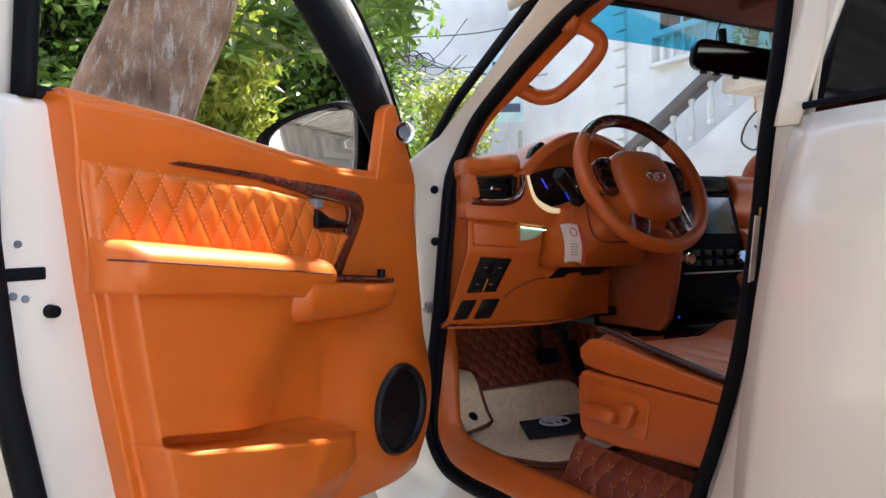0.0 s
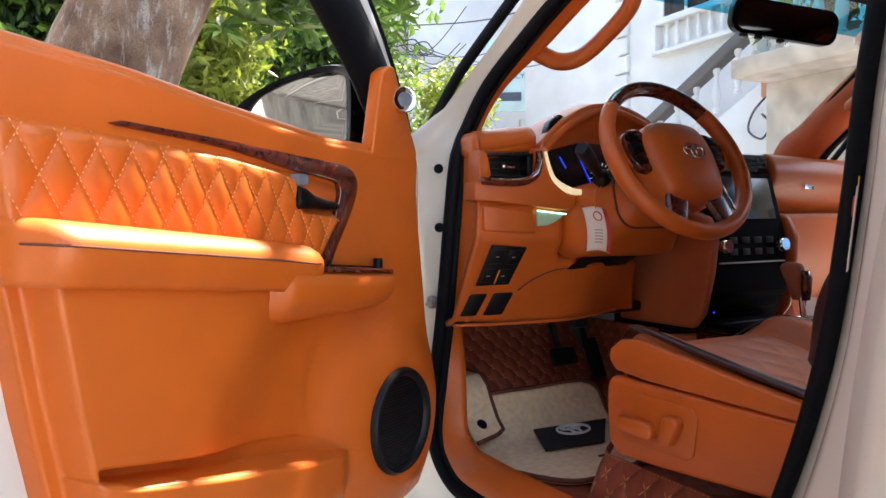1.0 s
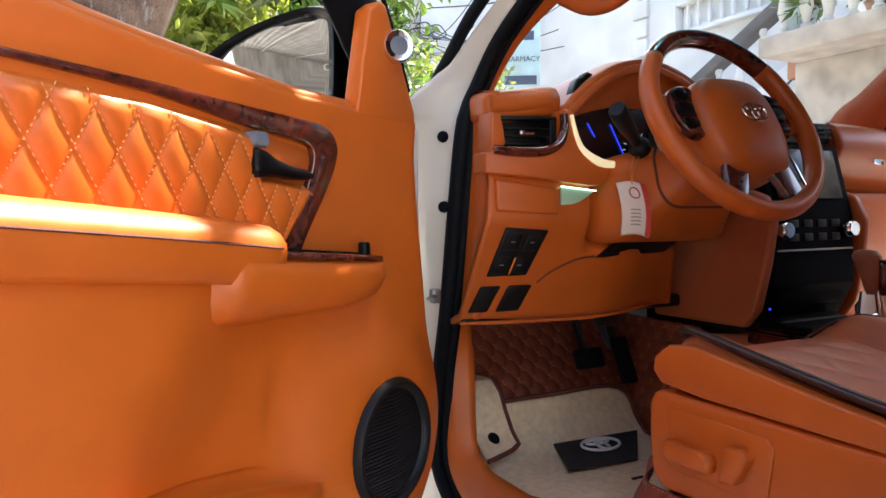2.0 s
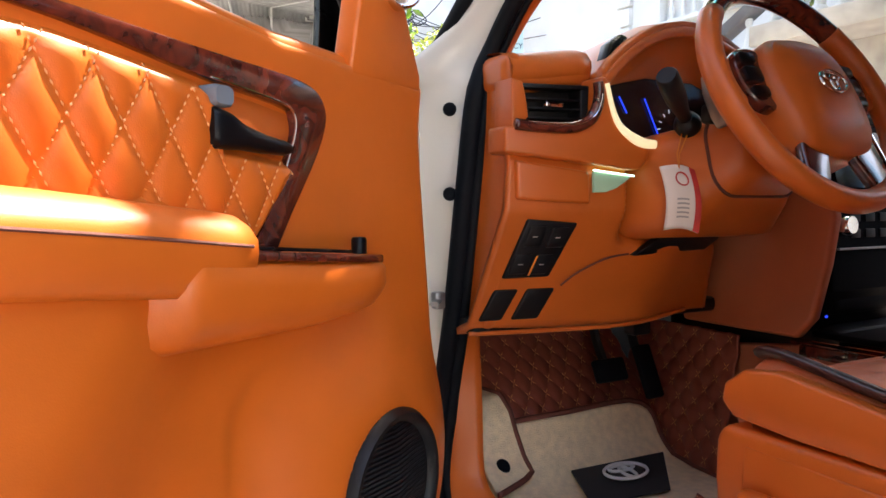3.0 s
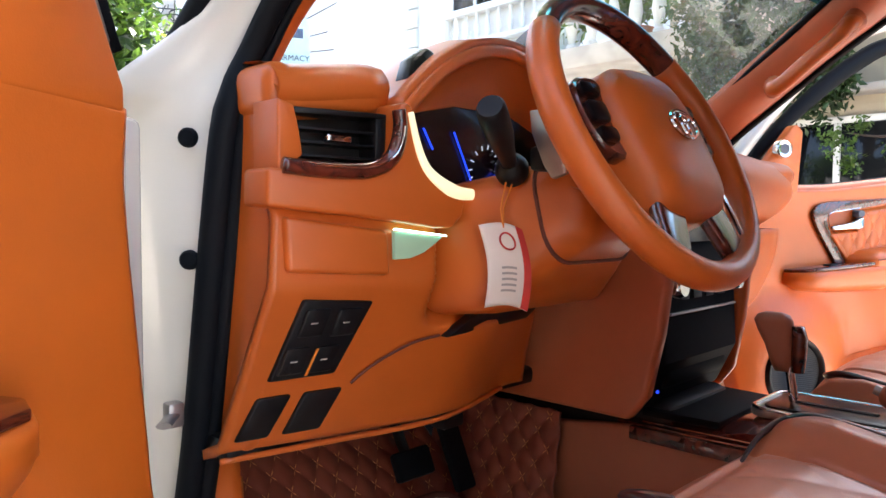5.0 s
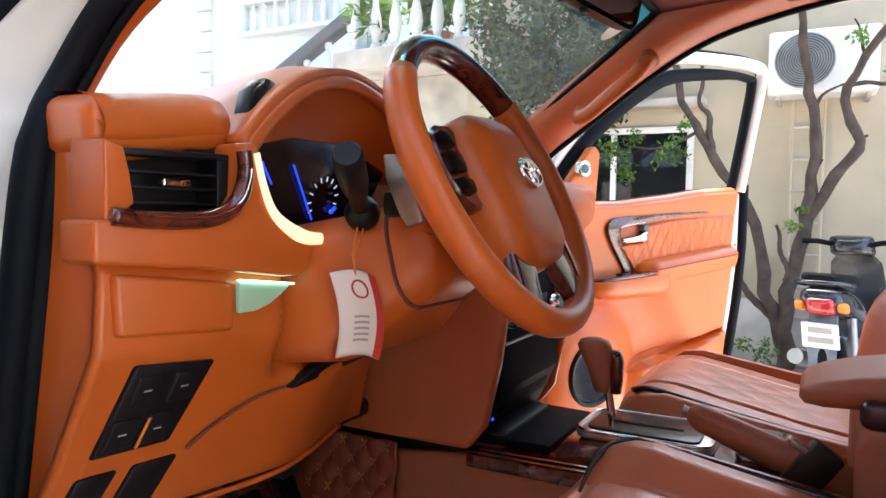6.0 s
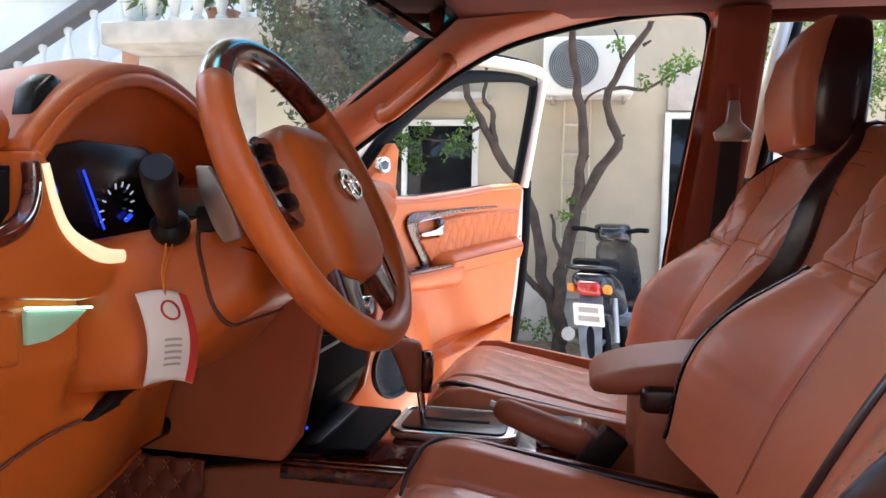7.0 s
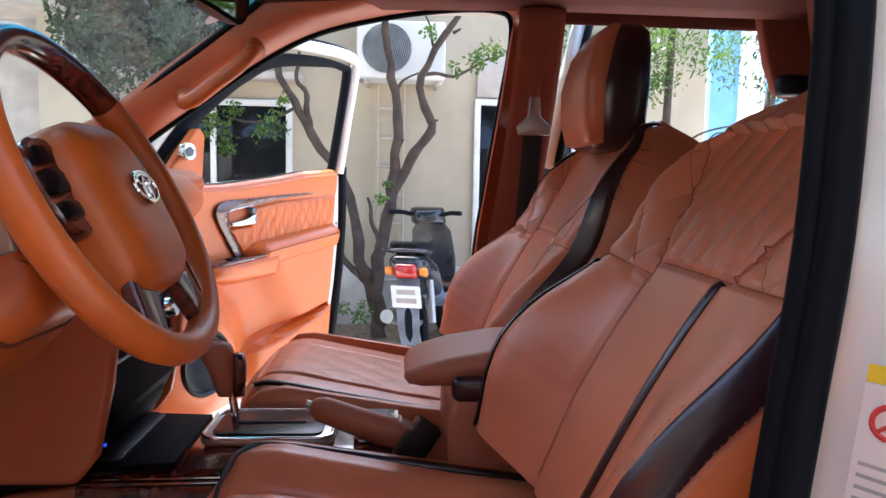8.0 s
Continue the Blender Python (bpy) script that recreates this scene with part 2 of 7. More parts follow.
def to_mesh(name, bm, mat, base, smooth, angle):
    bm.transform(Matrix.Translation(-base))
    me = bpy.data.meshes.new(name)
    bm.to_mesh(me)
    bm.free()
    me.materials.append(mat)
    me.shade_smooth() if smooth else me.shade_flat()
    if smooth and angle < 180:
        me.set_sharp_from_angle(angle=radians(angle))
    return me


def part(name, bm, mat, parent, label="", smooth=True, angle=42):
    base = BASE[parent]
    ob = new(name, to_mesh(name, bm, mat, base, smooth, angle))
    ob.parent = parent
    BASE[ob] = base
    return tagged(ob, label)


def solo(name, bm, mat, label, category, at=(0, 0, 0), kind="", group="", smooth=True, angle=42):
    """A thing that is one mesh."""
    ob = new(name, to_mesh(name, bm, mat, Vector(at), smooth, angle))
    ob.location = at
    BASE[ob] = Vector(at)
    return tagged(ob, label, category, group, kind)


def join(*bms):
    out = bmesh.new()
    for bm in bms:
        me = bpy.data.meshes.new("t")
        bm.to_mesh(me)
        bm.free()
        out.from_mesh(me)
        bpy.data.meshes.remove(me)
    return out


def box(c, s, bev=0.004, seg=2, m=None):
    bm = bmesh.new()
    bmesh.ops.create_cube(bm, size=1)
    bm.transform(Matrix.Diagonal((*s, 1)))
    if bev:
        bmesh.ops.bevel(bm, geom=bm.edges[:], offset=min(bev, min(s) * 0.49), segments=seg, profile=0.5, affect="EDGES")
    bm.transform(Matrix.Translation(c) @ m if m else Matrix.Translation(c))
    return bm


def prism(pts, n0, n1, f, bev=0.003, seg=2):
    """A flat outline (a, b) pushed from n0 to n1 along the third axis of the map f(a, b, n)."""
    bm = bmesh.new()
    lo, hi = [bm.verts.new((a, b, n0)) for a, b in pts], [bm.verts.new((a, b, n1)) for a, b in pts]
    k = len(pts)
    bm.faces.new(lo[::-1])
    bm.faces.new(hi)
    for i in range(k):
        bm.faces.new((lo[i], lo[(i + 1) % k], hi[(i + 1) % k], hi[i]))
    bmesh.ops.recalc_face_normals(bm, faces=bm.faces[:])
    if bev:
        es = [e for e in bm.edges if len(e.link_faces) == 2 and e.calc_face_angle(0) > 0.5]
        bmesh.ops.bevel(bm, geom=es, offset=bev, segments=seg, profile=0.5, affect="EDGES", clamp_overlap=True)
    for v in bm.verts:
        v.co = f(*v.co)
    bmesh.ops.recalc_face_normals(bm, faces=bm.faces[:])
    return bm


def curve_pts(pts, n, closed=False):
    """n points on a smooth line through pts."""
    p = [Vector(q) for q in pts]
    k = len(p)
    out = []
    spans = k if closed else k - 1
    for i in range(n):
        s = i / n * spans if closed else i / (n - 1) * spans
        j = min(int(s), spans - 1)
        u = s - j
        g = (lambda q: p[q % k]) if closed else (lambda q: p[max(0, min(k - 1, q))])
        a, b, c, d = g(j - 1), g(j), g(j + 1), g(j + 2)
        out.append(0.5 * ((2 * b) + (c - a) * u + (2 * a - 5 * b + 4 * c - d) * u * u + (3 * b - a - 3 * c + d) * u ** 3))
    return out


def sweep(path, rad, sides=10, closed=False, up=None, caps=True):
    """A tube along the path. rad: a number, a pair (across, along up) or a list of them."""
    path = [Vector(p) for p in path]
    n = len(path)
    bm = bmesh.new()
    rings = []
    ref = Vector(up) if up else None
    for i, p in enumerate(path):
        a, b = (path[(i - 1) % n], path[(i + 1) % n]) if closed else (path[max(i - 1, 0)], path[min(i + 1, n - 1)])
        t = (b - a).normalized()
        if ref is None:
            ref = Vector((0, 0, 1)) if abs(t.z) < 0.9 else Vector((1, 0, 0))
        side = t.cross(ref).normalized()
        v = side.cross(t).normalized()
        if not up:
            ref = v
        r = rad[i] if isinstance(rad, list) else rad
        ra, rb = r if isinstance(r, tuple) else (r, r)
        rings.append([bm.verts.new(p + side * ra * math.cos(w) + v * rb * math.sin(w)) for w in (2 * math.pi * k / sides for k in range(sides))])
    for i in range(n if closed else n - 1):
        q, r = rings[i], rings[(i + 1) % n]
        for k in range(sides):
            bm.faces.new((q[k], q[(k + 1) % sides], r[(k + 1) % sides], r[k]))
    if caps and not closed:
        bm.faces.new(rings[0][::-1])
        bm.faces.new(rings[-1])
    bmesh.ops.recalc_face_normals(bm, faces=bm.faces[:])
    return bm


def surf(f, nu, nv, thick=0.0):
    """A sheet f(s, t) with s, t from 0 to 1, made thick away from its normal."""
    bm = bmesh.new()
    g = [[bm.verts.new(f(i / nu, j / nv)) for j in range(nv + 1)] for i in range(nu + 1)]
    for i in range(nu):
        for j in range(nv):
            bm.faces.new((g[i][j], g[i + 1][j], g[i + 1][j + 1], g[i][j + 1]))
    if thick:
        bm.normal_update()
        bmesh.ops.solidify(bm, geom=bm.faces[:], thickness=thick)
    return bm


def loft(rings, caps=True, closed=False):
    bm = bmesh.new()
    rr = [[bm.verts.new(p) for p in r] for r in rings]
    k = len(rr[0])
    pairs = list(zip(rr, rr[1:])) + ([(rr[-1], rr[0])] if closed else [])
    for a, b in pairs:
        for i in range(k):
            bm.faces.new((a[i], a[(i + 1) % k], b[(i + 1) % k], b[i]))
    if caps and not closed:
        bm.faces.new(rr[0][::-1])
        bm.faces.new(rr[-1])
    bmesh.ops.recalc_face_normals(bm, faces=bm.faces[:])
    return bm


def lathe(prof, n=16, axis=None):
    """Turned shape: (radius, height) pairs round z, then placed by the matrix."""
    bm = loft([[Vector((r * math.cos(2 * math.pi * k / n), r * math.sin(2 * math.pi * k / n), h)) for k in range(n)] for r, h in prof])
    if axis:
        bm.transform(axis)
    return bm


def disc_frame(at, normal, up=(0, 0, 1)):
    """A matrix whose z is the normal."""
    n = Vector(normal).normalized()
    x = Vector(up).cross(n).normalized()
    y = n.cross(x)
    m = Matrix((x, y, n)).transposed().to_4x4()
    m.translation = at
    return m


def lin(x, table):
    return float(np.interp(x, [a for a, _ in table], [b for _, b in table]))


def soft(x, table, d=0.045):
    """The same table, with its corners rounded."""
    return sum(lin(x + d * k, table) for k in (-1.5, -0.5, 0.5, 1.5)) / 4


def step(a, b, x):
    u = max(0.0, min(1.0, (x - a) / (b - a)))
    return u * u * (3 - 2 * u)


def rounded(w, h, r, n=5):
    """Outline of a rounded rectangle round the origin."""
    pts = []
    for cx, cy, a0 in ((w / 2 - r, h / 2 - r, 0), (-w / 2 + r, h / 2 - r, 90), (-w / 2 + r, -h / 2 + r, 180), (w / 2 - r, -h / 2 + r, 270)):
        for i in range(n + 1):
            a = radians(a0 + 90 * i / n)
            pts.append((cx + r * math.cos(a), cy + r * math.sin(a)))
    return pts


def stitches(lines, length=0.006, gap=0.0035, r=0.0011):
    """Short thread stitches along lines of points."""
    bm = bmesh.new()
    for line in lines:
        line = [Vector(p) for p in line]
        acc, pos = 0.0, 0.0
        for a, b in zip(line, line[1:]):
            d = (b - a).length
            if d < 1e-6:
                continue
            t = (b - a) / d
            while pos < acc + d:
                s = pos - acc
                p, q = a + t * s, a + t * min(s + length, d)
                side = t.orthogonal().normalized() * r
                other = t.cross(side.normalized()) * r
                mid = (p + q) / 2
                vs = [bm.verts.new(p), *[bm.verts.new(mid + o) for o in (side, other, -side, -other)], bm.verts.new(q)]
                for k in range(4):
                    bm.faces.new((vs[0], vs[1 + k], vs[1 + (k + 1) % 4]))
                    bm.faces.new((vs[5], vs[1 + (k + 1) % 4], vs[1 + k]))
                pos += length + gap
            acc += d
    return bm


def quilt(a, b, pa, pb, depth):
    """Height of a padded diamond pattern with repeats pa, pb: 0 in the seams."""
    u, v = a / pa + b / pb, a / pa - b / pb
    return depth * (abs(math.sin(math.pi * u)) * abs(math.sin(math.pi * v))) ** 0.45


XYZ = lambda a, b, n: Vector((a, b, n))
XZ = lambda y: (lambda a, b, n: Vector((a, y + n, b)))
YZ = lambda x: (lambda a, b, n: Vector((x + n, a, b)))

# ---------- car body ----------
# door opening, seen from the side: y, z, half width of the car there
OUTLINE = [
    (0.348, 1.200, 0.748), (0.346, 1.275, 0.717), (0.292, 1.357, 0.697), (0.180, 1.437, 0.677), (0.060, 1.507, 0.660), (-0.090, 1.566, 0.650),
    (-0.360, 1.606, 0.642), (-0.535, 1.604, 0.642), (-0.612, 1.555, 0.652), (-0.624, 1.400, 0.678), (-0.610, 1.200, 0.702), (-0.594, 1.050, 0.705),
    (-0.564, 0.850, 0.710), (-0.506, 0.650, 0.715), (-0.440, 0.505, 0.725), (-0.320, 0.425, 0.740), (-0.100, 0.400, 0.752), (0.120, 0.394, 0.760),
    (0.270, 0.388, 0.762), (0.385, 0.405, 0.764), (0.462, 0.485, 0.764), (0.450, 0.640, 0.762), (0.410, 0.810, 0.760), (0.368, 1.040, 0.758),
]
# painted width outside the seal, trim width outside, trim depth inside
WIDTHS = [
    (0.15, 0.04, 0.055), (0.060, 0.026, 0.050), (0.036, 0.008, 0.050), (0.034, -0.010, 0.055), (0.040, -0.010, 0.060), (0.055, 0.01, 0.08),
    (0.09, 0.05, 0.10), (0.09, 0.05, 0.10), (0.12, 0.0, 0.028), (0.12, 0.0, 0.025), (0.12, 0.0, 0.025), (0.12, 0.0, 0.025),
    (0.12, 0.0, 0.03), (0.12, 0.0, 0.05), (0.12, -0.03, 0.07), (0.12, -0.06, 0.065), (0.12, -0.078, 0.065), (0.12, -0.082, 0.065),
    (0.14, -0.086, 0.065), (0.16, -0.080, 0.065), (0.20, -0.062, 0.065), (0.22, -0.030, 0.065), (0.22, 0.025, 0.065), (0.22, 0.07, 0.07),
]
# the passenger opening reaches further forward and rises more steeply along its front pillar
PASSENGER = {0: (0.440, 1.200), 1: (0.372, 1.273), 2: (0.228, 1.375), 3: (0.075, 1.479), 4: (-0.050, 1.548), 5: (-0.170, 1.588), 6: (-0.360, 1.624), 7: (-0.535, 1.634),
             8: (-0.578, 1.590), 9: (-0.555, 1.400), 10: (-0.527, 1.200), 11: (-0.505, 1.050), 12: (-0.490, 0.850), 13: (-0.460, 0.650),
             18: (0.350, 0.440), 19: (0.450, 0.475), 20: (0.505, 0.560), 21: (0.510, 0.660), 22: (0.495, 0.820), 23: (0.465, 1.040)}
PASSENGER_WIDTHS = {0: (0.16, 0.08, 0.09), 1: (0.07, 0.054, 0.075), 2: (0.055, 0.054, 0.075), 3: (0.055, 0.052, 0.075), 4: (0.06, 0.045, 0.08), 5: (0.07, 0.032, 0.09)}


def side_x(z):
    """Half width of the body at a height: upright below the waist, leaning in above it."""
    return lin(z, [(0.4, 0.745), (1.1, 0.745), (1.286, 0.715), (1.53, 0.661), (1.7, 0.62)])


def opening_rings(s, n=120):
    own = PASSENGER if s > 0 else {}
    p = curve_pts([(*own.get(i, (y, z)), h) for i, (y, z, h) in enumerate(OUTLINE)], n, True)
    w = curve_pts([PASSENGER_WIDTHS.get(i, v) if s > 0 else v for i, v in enumerate(WIDTHS)], n, True)
    out = []
    for i in range(n):
        d = p[(i + 1) % n] - p[i - 1]
        nrm = Vector((d.y, -d.x, 0)).normalized()
        out.append((p[i], nrm, w[i]))
    if out[0][1].x < 0:
        out = [(a, -b, c) for a, b, c in out]
    return out


def body_side(s):
    """The painted door surround, its rubber seal and the inner trim of one side (s = -1: driver)."""
    RING = opening_rings(s)
    top = thing("car_body_side", "white painted door opening with black rubber seal and orange trim", "car body", (s * 0.75, 0, 0.43), kind="structure")

    def at(i, off, dx):
        p, nrm, _ = RING[i]
        q = p + nrm * off
        return Vector((s * (p.z - 0.22 * max(0.0, (q.y - p.y) if q.y > 1.2 else 0.0) + dx), q.x, q.y))

    n = range(len(RING))
    # the rear post turns to a flat jamb, the front post slants
    def jamb(i, off, dx, off2, dx2):
        p, _, w = RING[i]
        k = step(-0.38, -0.50, p.x) * step(1.57, 1.48, p.y)
        return at(i, off + (off2 - off) * k, dx + (dx2 - dx) * k)

    rows = [[at(i, 0.0, -0.012) for i in n], [at(i, 0.004, 0.0) for i in n], [at(i, min(0.022, 0.4 * RING[i][2].x), 0.004) for i in n], [jamb(i, min(0.05, 0.65 * RING[i][2].x), 0.022, 0.046, 0.045) for i in n],
            [jamb(i, RING[i][2].x * 0.82, 0.055 * min(1.0, RING[i][2].x / 0.09), 0.072, 0.082) for i in n], [at(i, RING[i][2].x, 0.10 * min(1.0, RING[i][2].x / 0.09)) for i in n], [at(i, RING[i][2].x + min(0.05, 0.3 * RING[i][2].x), 0.12 * min(1.0, RING[i][2].x / 0.10)) for i in n]]
    part("painted_surround", loft(rows, caps=False), M["paint"], top, angle=180)
    edge = [at(i, RING[i][2].x + 0.026, 0.06) for i in n if -0.24 < RING[i][0].x < 0.36 and RING[i][0].y > (1.235 if s < 0 else 1.27)]
    edge.sort(key=lambda v: -v.y)
    part("pillar_rubber", sweep(edge, (0.015, 0.012), 8, up=(1, 0, 0)), M["rubber"], top, "black windscreen edge rubber", angle=180)
    post = lambda i: RING[i][0].x < -0.45 and RING[i][0].y > 0.6
    pillar = lambda i: RING[i][0].x > -0.30 and RING[i][0].y > 1.22
    seal_r = lambda i: (0.012, 0.014) if s > 0 or post(i) else ((0.0145, 0.015) if pillar(i) or RING[i][0].y < 0.62 else (0.017, 0.017))
    part("door_seal", sweep([at(i, -0.001 if post(i) else 0.002, 0.006) if s < 0 else at(i, 0.010, 0.012) for i in n], [seal_r(i) for i in n], 10, True, up=(1, 0, 0)), M["rubber"], top, "black rubber door seal", angle=180)
    part("seal_lip", sweep([at(i, -0.008, -0.012) if s < 0 else at(i, 0.0, -0.006) for i in n], [(0.011, 0.012) if s < 0 and not pillar(i) else (0.005, 0.006) for i in n], 8, True, up=(1, 0, 0)), M["rubber"], top, "inner lip of the rubber door seal", angle=180)
    low = [min(0.0, RING[i][2].y) for i in n]
    rows = [[at(i, 0.012, -0.004) for i in n], [at(i, 0.006 + 0.35 * low[i], -0.010) for i in n], [at(i, 0.006 + 0.70 * low[i], -0.024) for i in n],
            [at(i, RING[i][2].y * 0.5 + 0.45 * low[i] + 0.004, -0.02 - RING[i][2].z * 0.5) for i in n], [at(i, RING[i][2].y, -RING[i][2].z) for i in n],
            [at(i, RING[i][2].y + 0.05, -RING[i][2].z + (0.01 if RING[i][2].y >= 0 else -0.03)) for i in n]]
    part("inner_trim", loft(rows, caps=False), M["tan_dash"] if s < 0 else M["cheek"], top, "orange leather pillar and sill trim", angle=180)
    return top


side_l = body_side(-1)
side_r = body_side(1)
# plugs and check strap on the hinge post
for z in (1.171, 1.028):
    m = disc_frame((-0.786, 0.386, z), (-0.80, -0.60, 0))
    part("plug", lathe([(0.0, 0.004), (0.009, 0.0035), (0.0115, 0.001), (0.012, -0.004)], 16, m), M["rubber"], side_l, "grey rubber plug")
part("check_strap", join(sweep([(-0.785, 0.42, 0.845), (-0.83, 0.36, 0.845)], (0.009, 0.004), 8), box((-0.80, 0.40, 0.845), (0.02, 0.02, 0.03), 0.004)), M["grey"], side_l, "steel door check strap")

# warning label on the rear post
lf = lambda a, b, n=0.0: Vector((a + 0.017 - 0.505 * (n + 0.0012), -0.6215 + 0.59 * (a + 0.7584) - 0.117 * (b - 0.010 - 1.052) + 0.857 * (n + 0.0012), b - 0.010))
lab = part("warning_label", prism([(-0.800, 0.985), (-0.752, 0.985), (-0.752, 1.085), (-0.800, 1.085)], 0, 0.0012, lf, 0), M["card"], side_l, "white warning label")
part("red_ring", sweep([lf(-0.770 + 0.011 * math.cos(a), 1.062 + 0.011 * math.sin(a), 0.0018) for a in (k * math.pi / 12 for k in range(24))], 0.0020, 6, True), M["red"], lab)
part("red_bar", sweep([lf(-0.777, 1.069, 0.0018), lf(-0.763, 1.055, 0.0018)], 0.0016, 6), M["red"], lab)
part("yellow_mark", prism([(-0.764, 1.086), (-0.752, 1.086), (-0.752, 1.098), (-0.764, 1.098)], 0, 0.0012, lf, 0), M["yellow"], lab, "yellow label corner")
for k in range(5):
    part("print_line", prism([(-0.796, 1.030 - 0.008 * k), (-0.756, 1.030 - 0.008 * k), (-0.756, 1.0325 - 0.008 * k), (-0.796, 1.0325 - 0.008 * k)], 0.0012, 0.0018, lf, 0), M["ink"], lab)

# roof, headliner and shell behind the seats
roof = thing("car_roof", "white car roof with reddish brown suede headliner", "car roof", (0, -0.9, 1.7), kind="structure")


def headliner(s, t):
    x = -0.60 + 1.2 * s
    y = 0.03 - 2.35 * t
    z = 1.680 - 0.048 * abs(x / 0.6) ** 3 - 0.03 * step(0.35, 0.0, t) * (1 - 0.5 * abs(x / 0.6)) - 0.006 * t
    return Vector((x, y + 0.05 * (1 - (x / 0.6) ** 2) * step(0.3, 0.0, t), z))


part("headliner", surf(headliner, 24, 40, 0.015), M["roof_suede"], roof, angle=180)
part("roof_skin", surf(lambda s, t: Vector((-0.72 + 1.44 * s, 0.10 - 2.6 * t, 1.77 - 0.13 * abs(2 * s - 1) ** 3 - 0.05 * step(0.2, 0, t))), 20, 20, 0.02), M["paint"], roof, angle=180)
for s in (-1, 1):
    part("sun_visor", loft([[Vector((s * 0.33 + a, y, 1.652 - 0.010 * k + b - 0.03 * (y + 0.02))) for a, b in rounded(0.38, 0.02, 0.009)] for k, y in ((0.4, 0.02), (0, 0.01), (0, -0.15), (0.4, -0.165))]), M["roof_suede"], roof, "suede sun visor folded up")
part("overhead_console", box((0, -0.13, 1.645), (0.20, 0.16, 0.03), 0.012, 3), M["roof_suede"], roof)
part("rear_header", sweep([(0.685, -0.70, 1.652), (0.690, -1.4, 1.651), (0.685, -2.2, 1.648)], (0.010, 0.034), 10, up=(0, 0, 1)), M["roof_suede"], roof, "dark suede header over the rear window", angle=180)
# roof grab handle over the passenger side, on the rail
gh = thing("grab_handle", "orange leather grab handle on the pillar trim", "grab handle", (0.56, 0.16, 1.45), group="pillar grab handles")
A = [Vector((0.610, 0.225, 1.395)), Vector((0.565, 0.215, 1.385)), Vector((0.545, 0.185, 1.388)), Vector((0.532, 0.125, 1.430)), Vector((0.535, 0.075, 1.470)), Vector((0.550, 0.052, 1.500)), Vector((0.600, 0.050, 1.520))]
part("grip", sweep(curve_pts(A, 28), (0.014, 0.019), 10), M["tan_dash"], gh, angle=180)
for e, m in ((A[0], A[2]), (A[-1], A[-3])):
    part("mount", sweep([e, e.lerp(m, 0.6)], [(0.024, 0.028), (0.017, 0.020)], 12), M["cheek"], gh, "darker leather mount", angle=180)
gd = thing("grab_handle", "orange leather grab handle on the driver pillar", "grab handle", (-0.60, 0.05, 1.42), group="pillar grab handles")
A = [Vector((-0.650, 0.235, 1.452)), Vector((-0.615, 0.215, 1.432)), Vector((-0.580, 0.175, 1.405)), Vector((-0.566, 0.110, 1.405)), Vector((-0.560, 0.030, 1.438)), Vector((-0.558, -0.030, 1.474)), Vector((-0.565, -0.048, 1.503)), Vector((-0.600, -0.040, 1.527)), Vector((-0.645, -0.030, 1.545))]
part("grip", sweep(curve_pts(A, 36), [(0.017 + 0.004 * abs(2 * k / 35 - 1) ** 3, 0.021) for k in range(36)], 12), M["tan_dash"], gd, angle=180)
for e, m in ((A[0], A[1]), (A[-1], A[-2])):
    part("mount", sweep([e, e.lerp(m, 0.5)], [(0.028, 0.030), (0.022, 0.024)], 12), M["tan_dash"], gd, angle=180)

# rear cabin shell and rear doors
shell = thing("car_rear_body", "white rear car body with closed rear door and dark window", "car body", (0, -1.5, 0.4), kind="structure")
part("rear_door_panel", surf(lambda s, t: Vector((-(side_x(0.42 + 0.785 * t) + 0.105 + 0.03 * math.sin(math.pi * t) - 0.02 * step(0.05, 0, s)), -0.735 - 1.15 * s + 0.10 * (1 - t) * (1 - s), 0.42 + 0.785 * t)), 30, 24, 0.05), M["paint"], shell, "white pearl rear door", angle=180)
part("rear_door_frame", surf(lambda s, t: Vector((-(side_x(1.195 + 0.405 * t) + 0.1035 - 0.008 * s), -0.716 - 0.05 * t - (0.030 + 0.06 * t) * s, 1.195 + 0.405 * t)), 6, 14, 0.012), M["paint"], shell, "white rear door frame", angle=180)
part("rear_window", surf(lambda s, t: Vector((-(side_x(1.2 + 0.36 * t) + 0.085), -0.748 - 0.095 * t - 1.0 * s, 1.215 + 0.02 * s + 0.35 * t)), 8, 8, 0.006), M["dark_glass"], shell, "dark tinted rear window")
part("waist_moulding", sweep([(-0.826, -0.755, 1.216), (-0.826, -1.2, 1.222), (-0.822, -1.88, 1.24)], (0.004, 0.005), 8), M["rubber"], shell)
part("rear_side_panel", surf(lambda s, t: Vector((0.80 - 0.02 * s, -0.735 - 1.5 * s, 0.42 + 0.66 * t)), 8, 8, 0.06), M["tan_dash"], shell)
part("rear_door_frame", sweep([(0.85, -0.805, 1.67), (0.86, -0.768, 1.49), (0.87, -0.728, 1.25)], (0.020, 0.024), 10), M["paint"], shell, "white rear door window frame", angle=180)
part("rear_channel", sweep([(0.845, -0.833, 1.67), (0.855, -0.796, 1.49), (0.865, -0.756, 1.25)], (0.014, 0.016), 8), M["rubber"], shell, angle=180)
part("tail_panel", box((0, -2.32, 1.0), (1.5, 0.08, 1.3), 0.03), M["liner"], shell)
part("rear_quarter", box((-0.74, -2.1, 1.38), (0.05, 0.5, 0.42), 0.02), M["liner"], shell)
part("rear_quarter", box((0.70, -2.1, 1.35), (0.05, 0.5, 0.5), 0.02), M["liner"], shell)
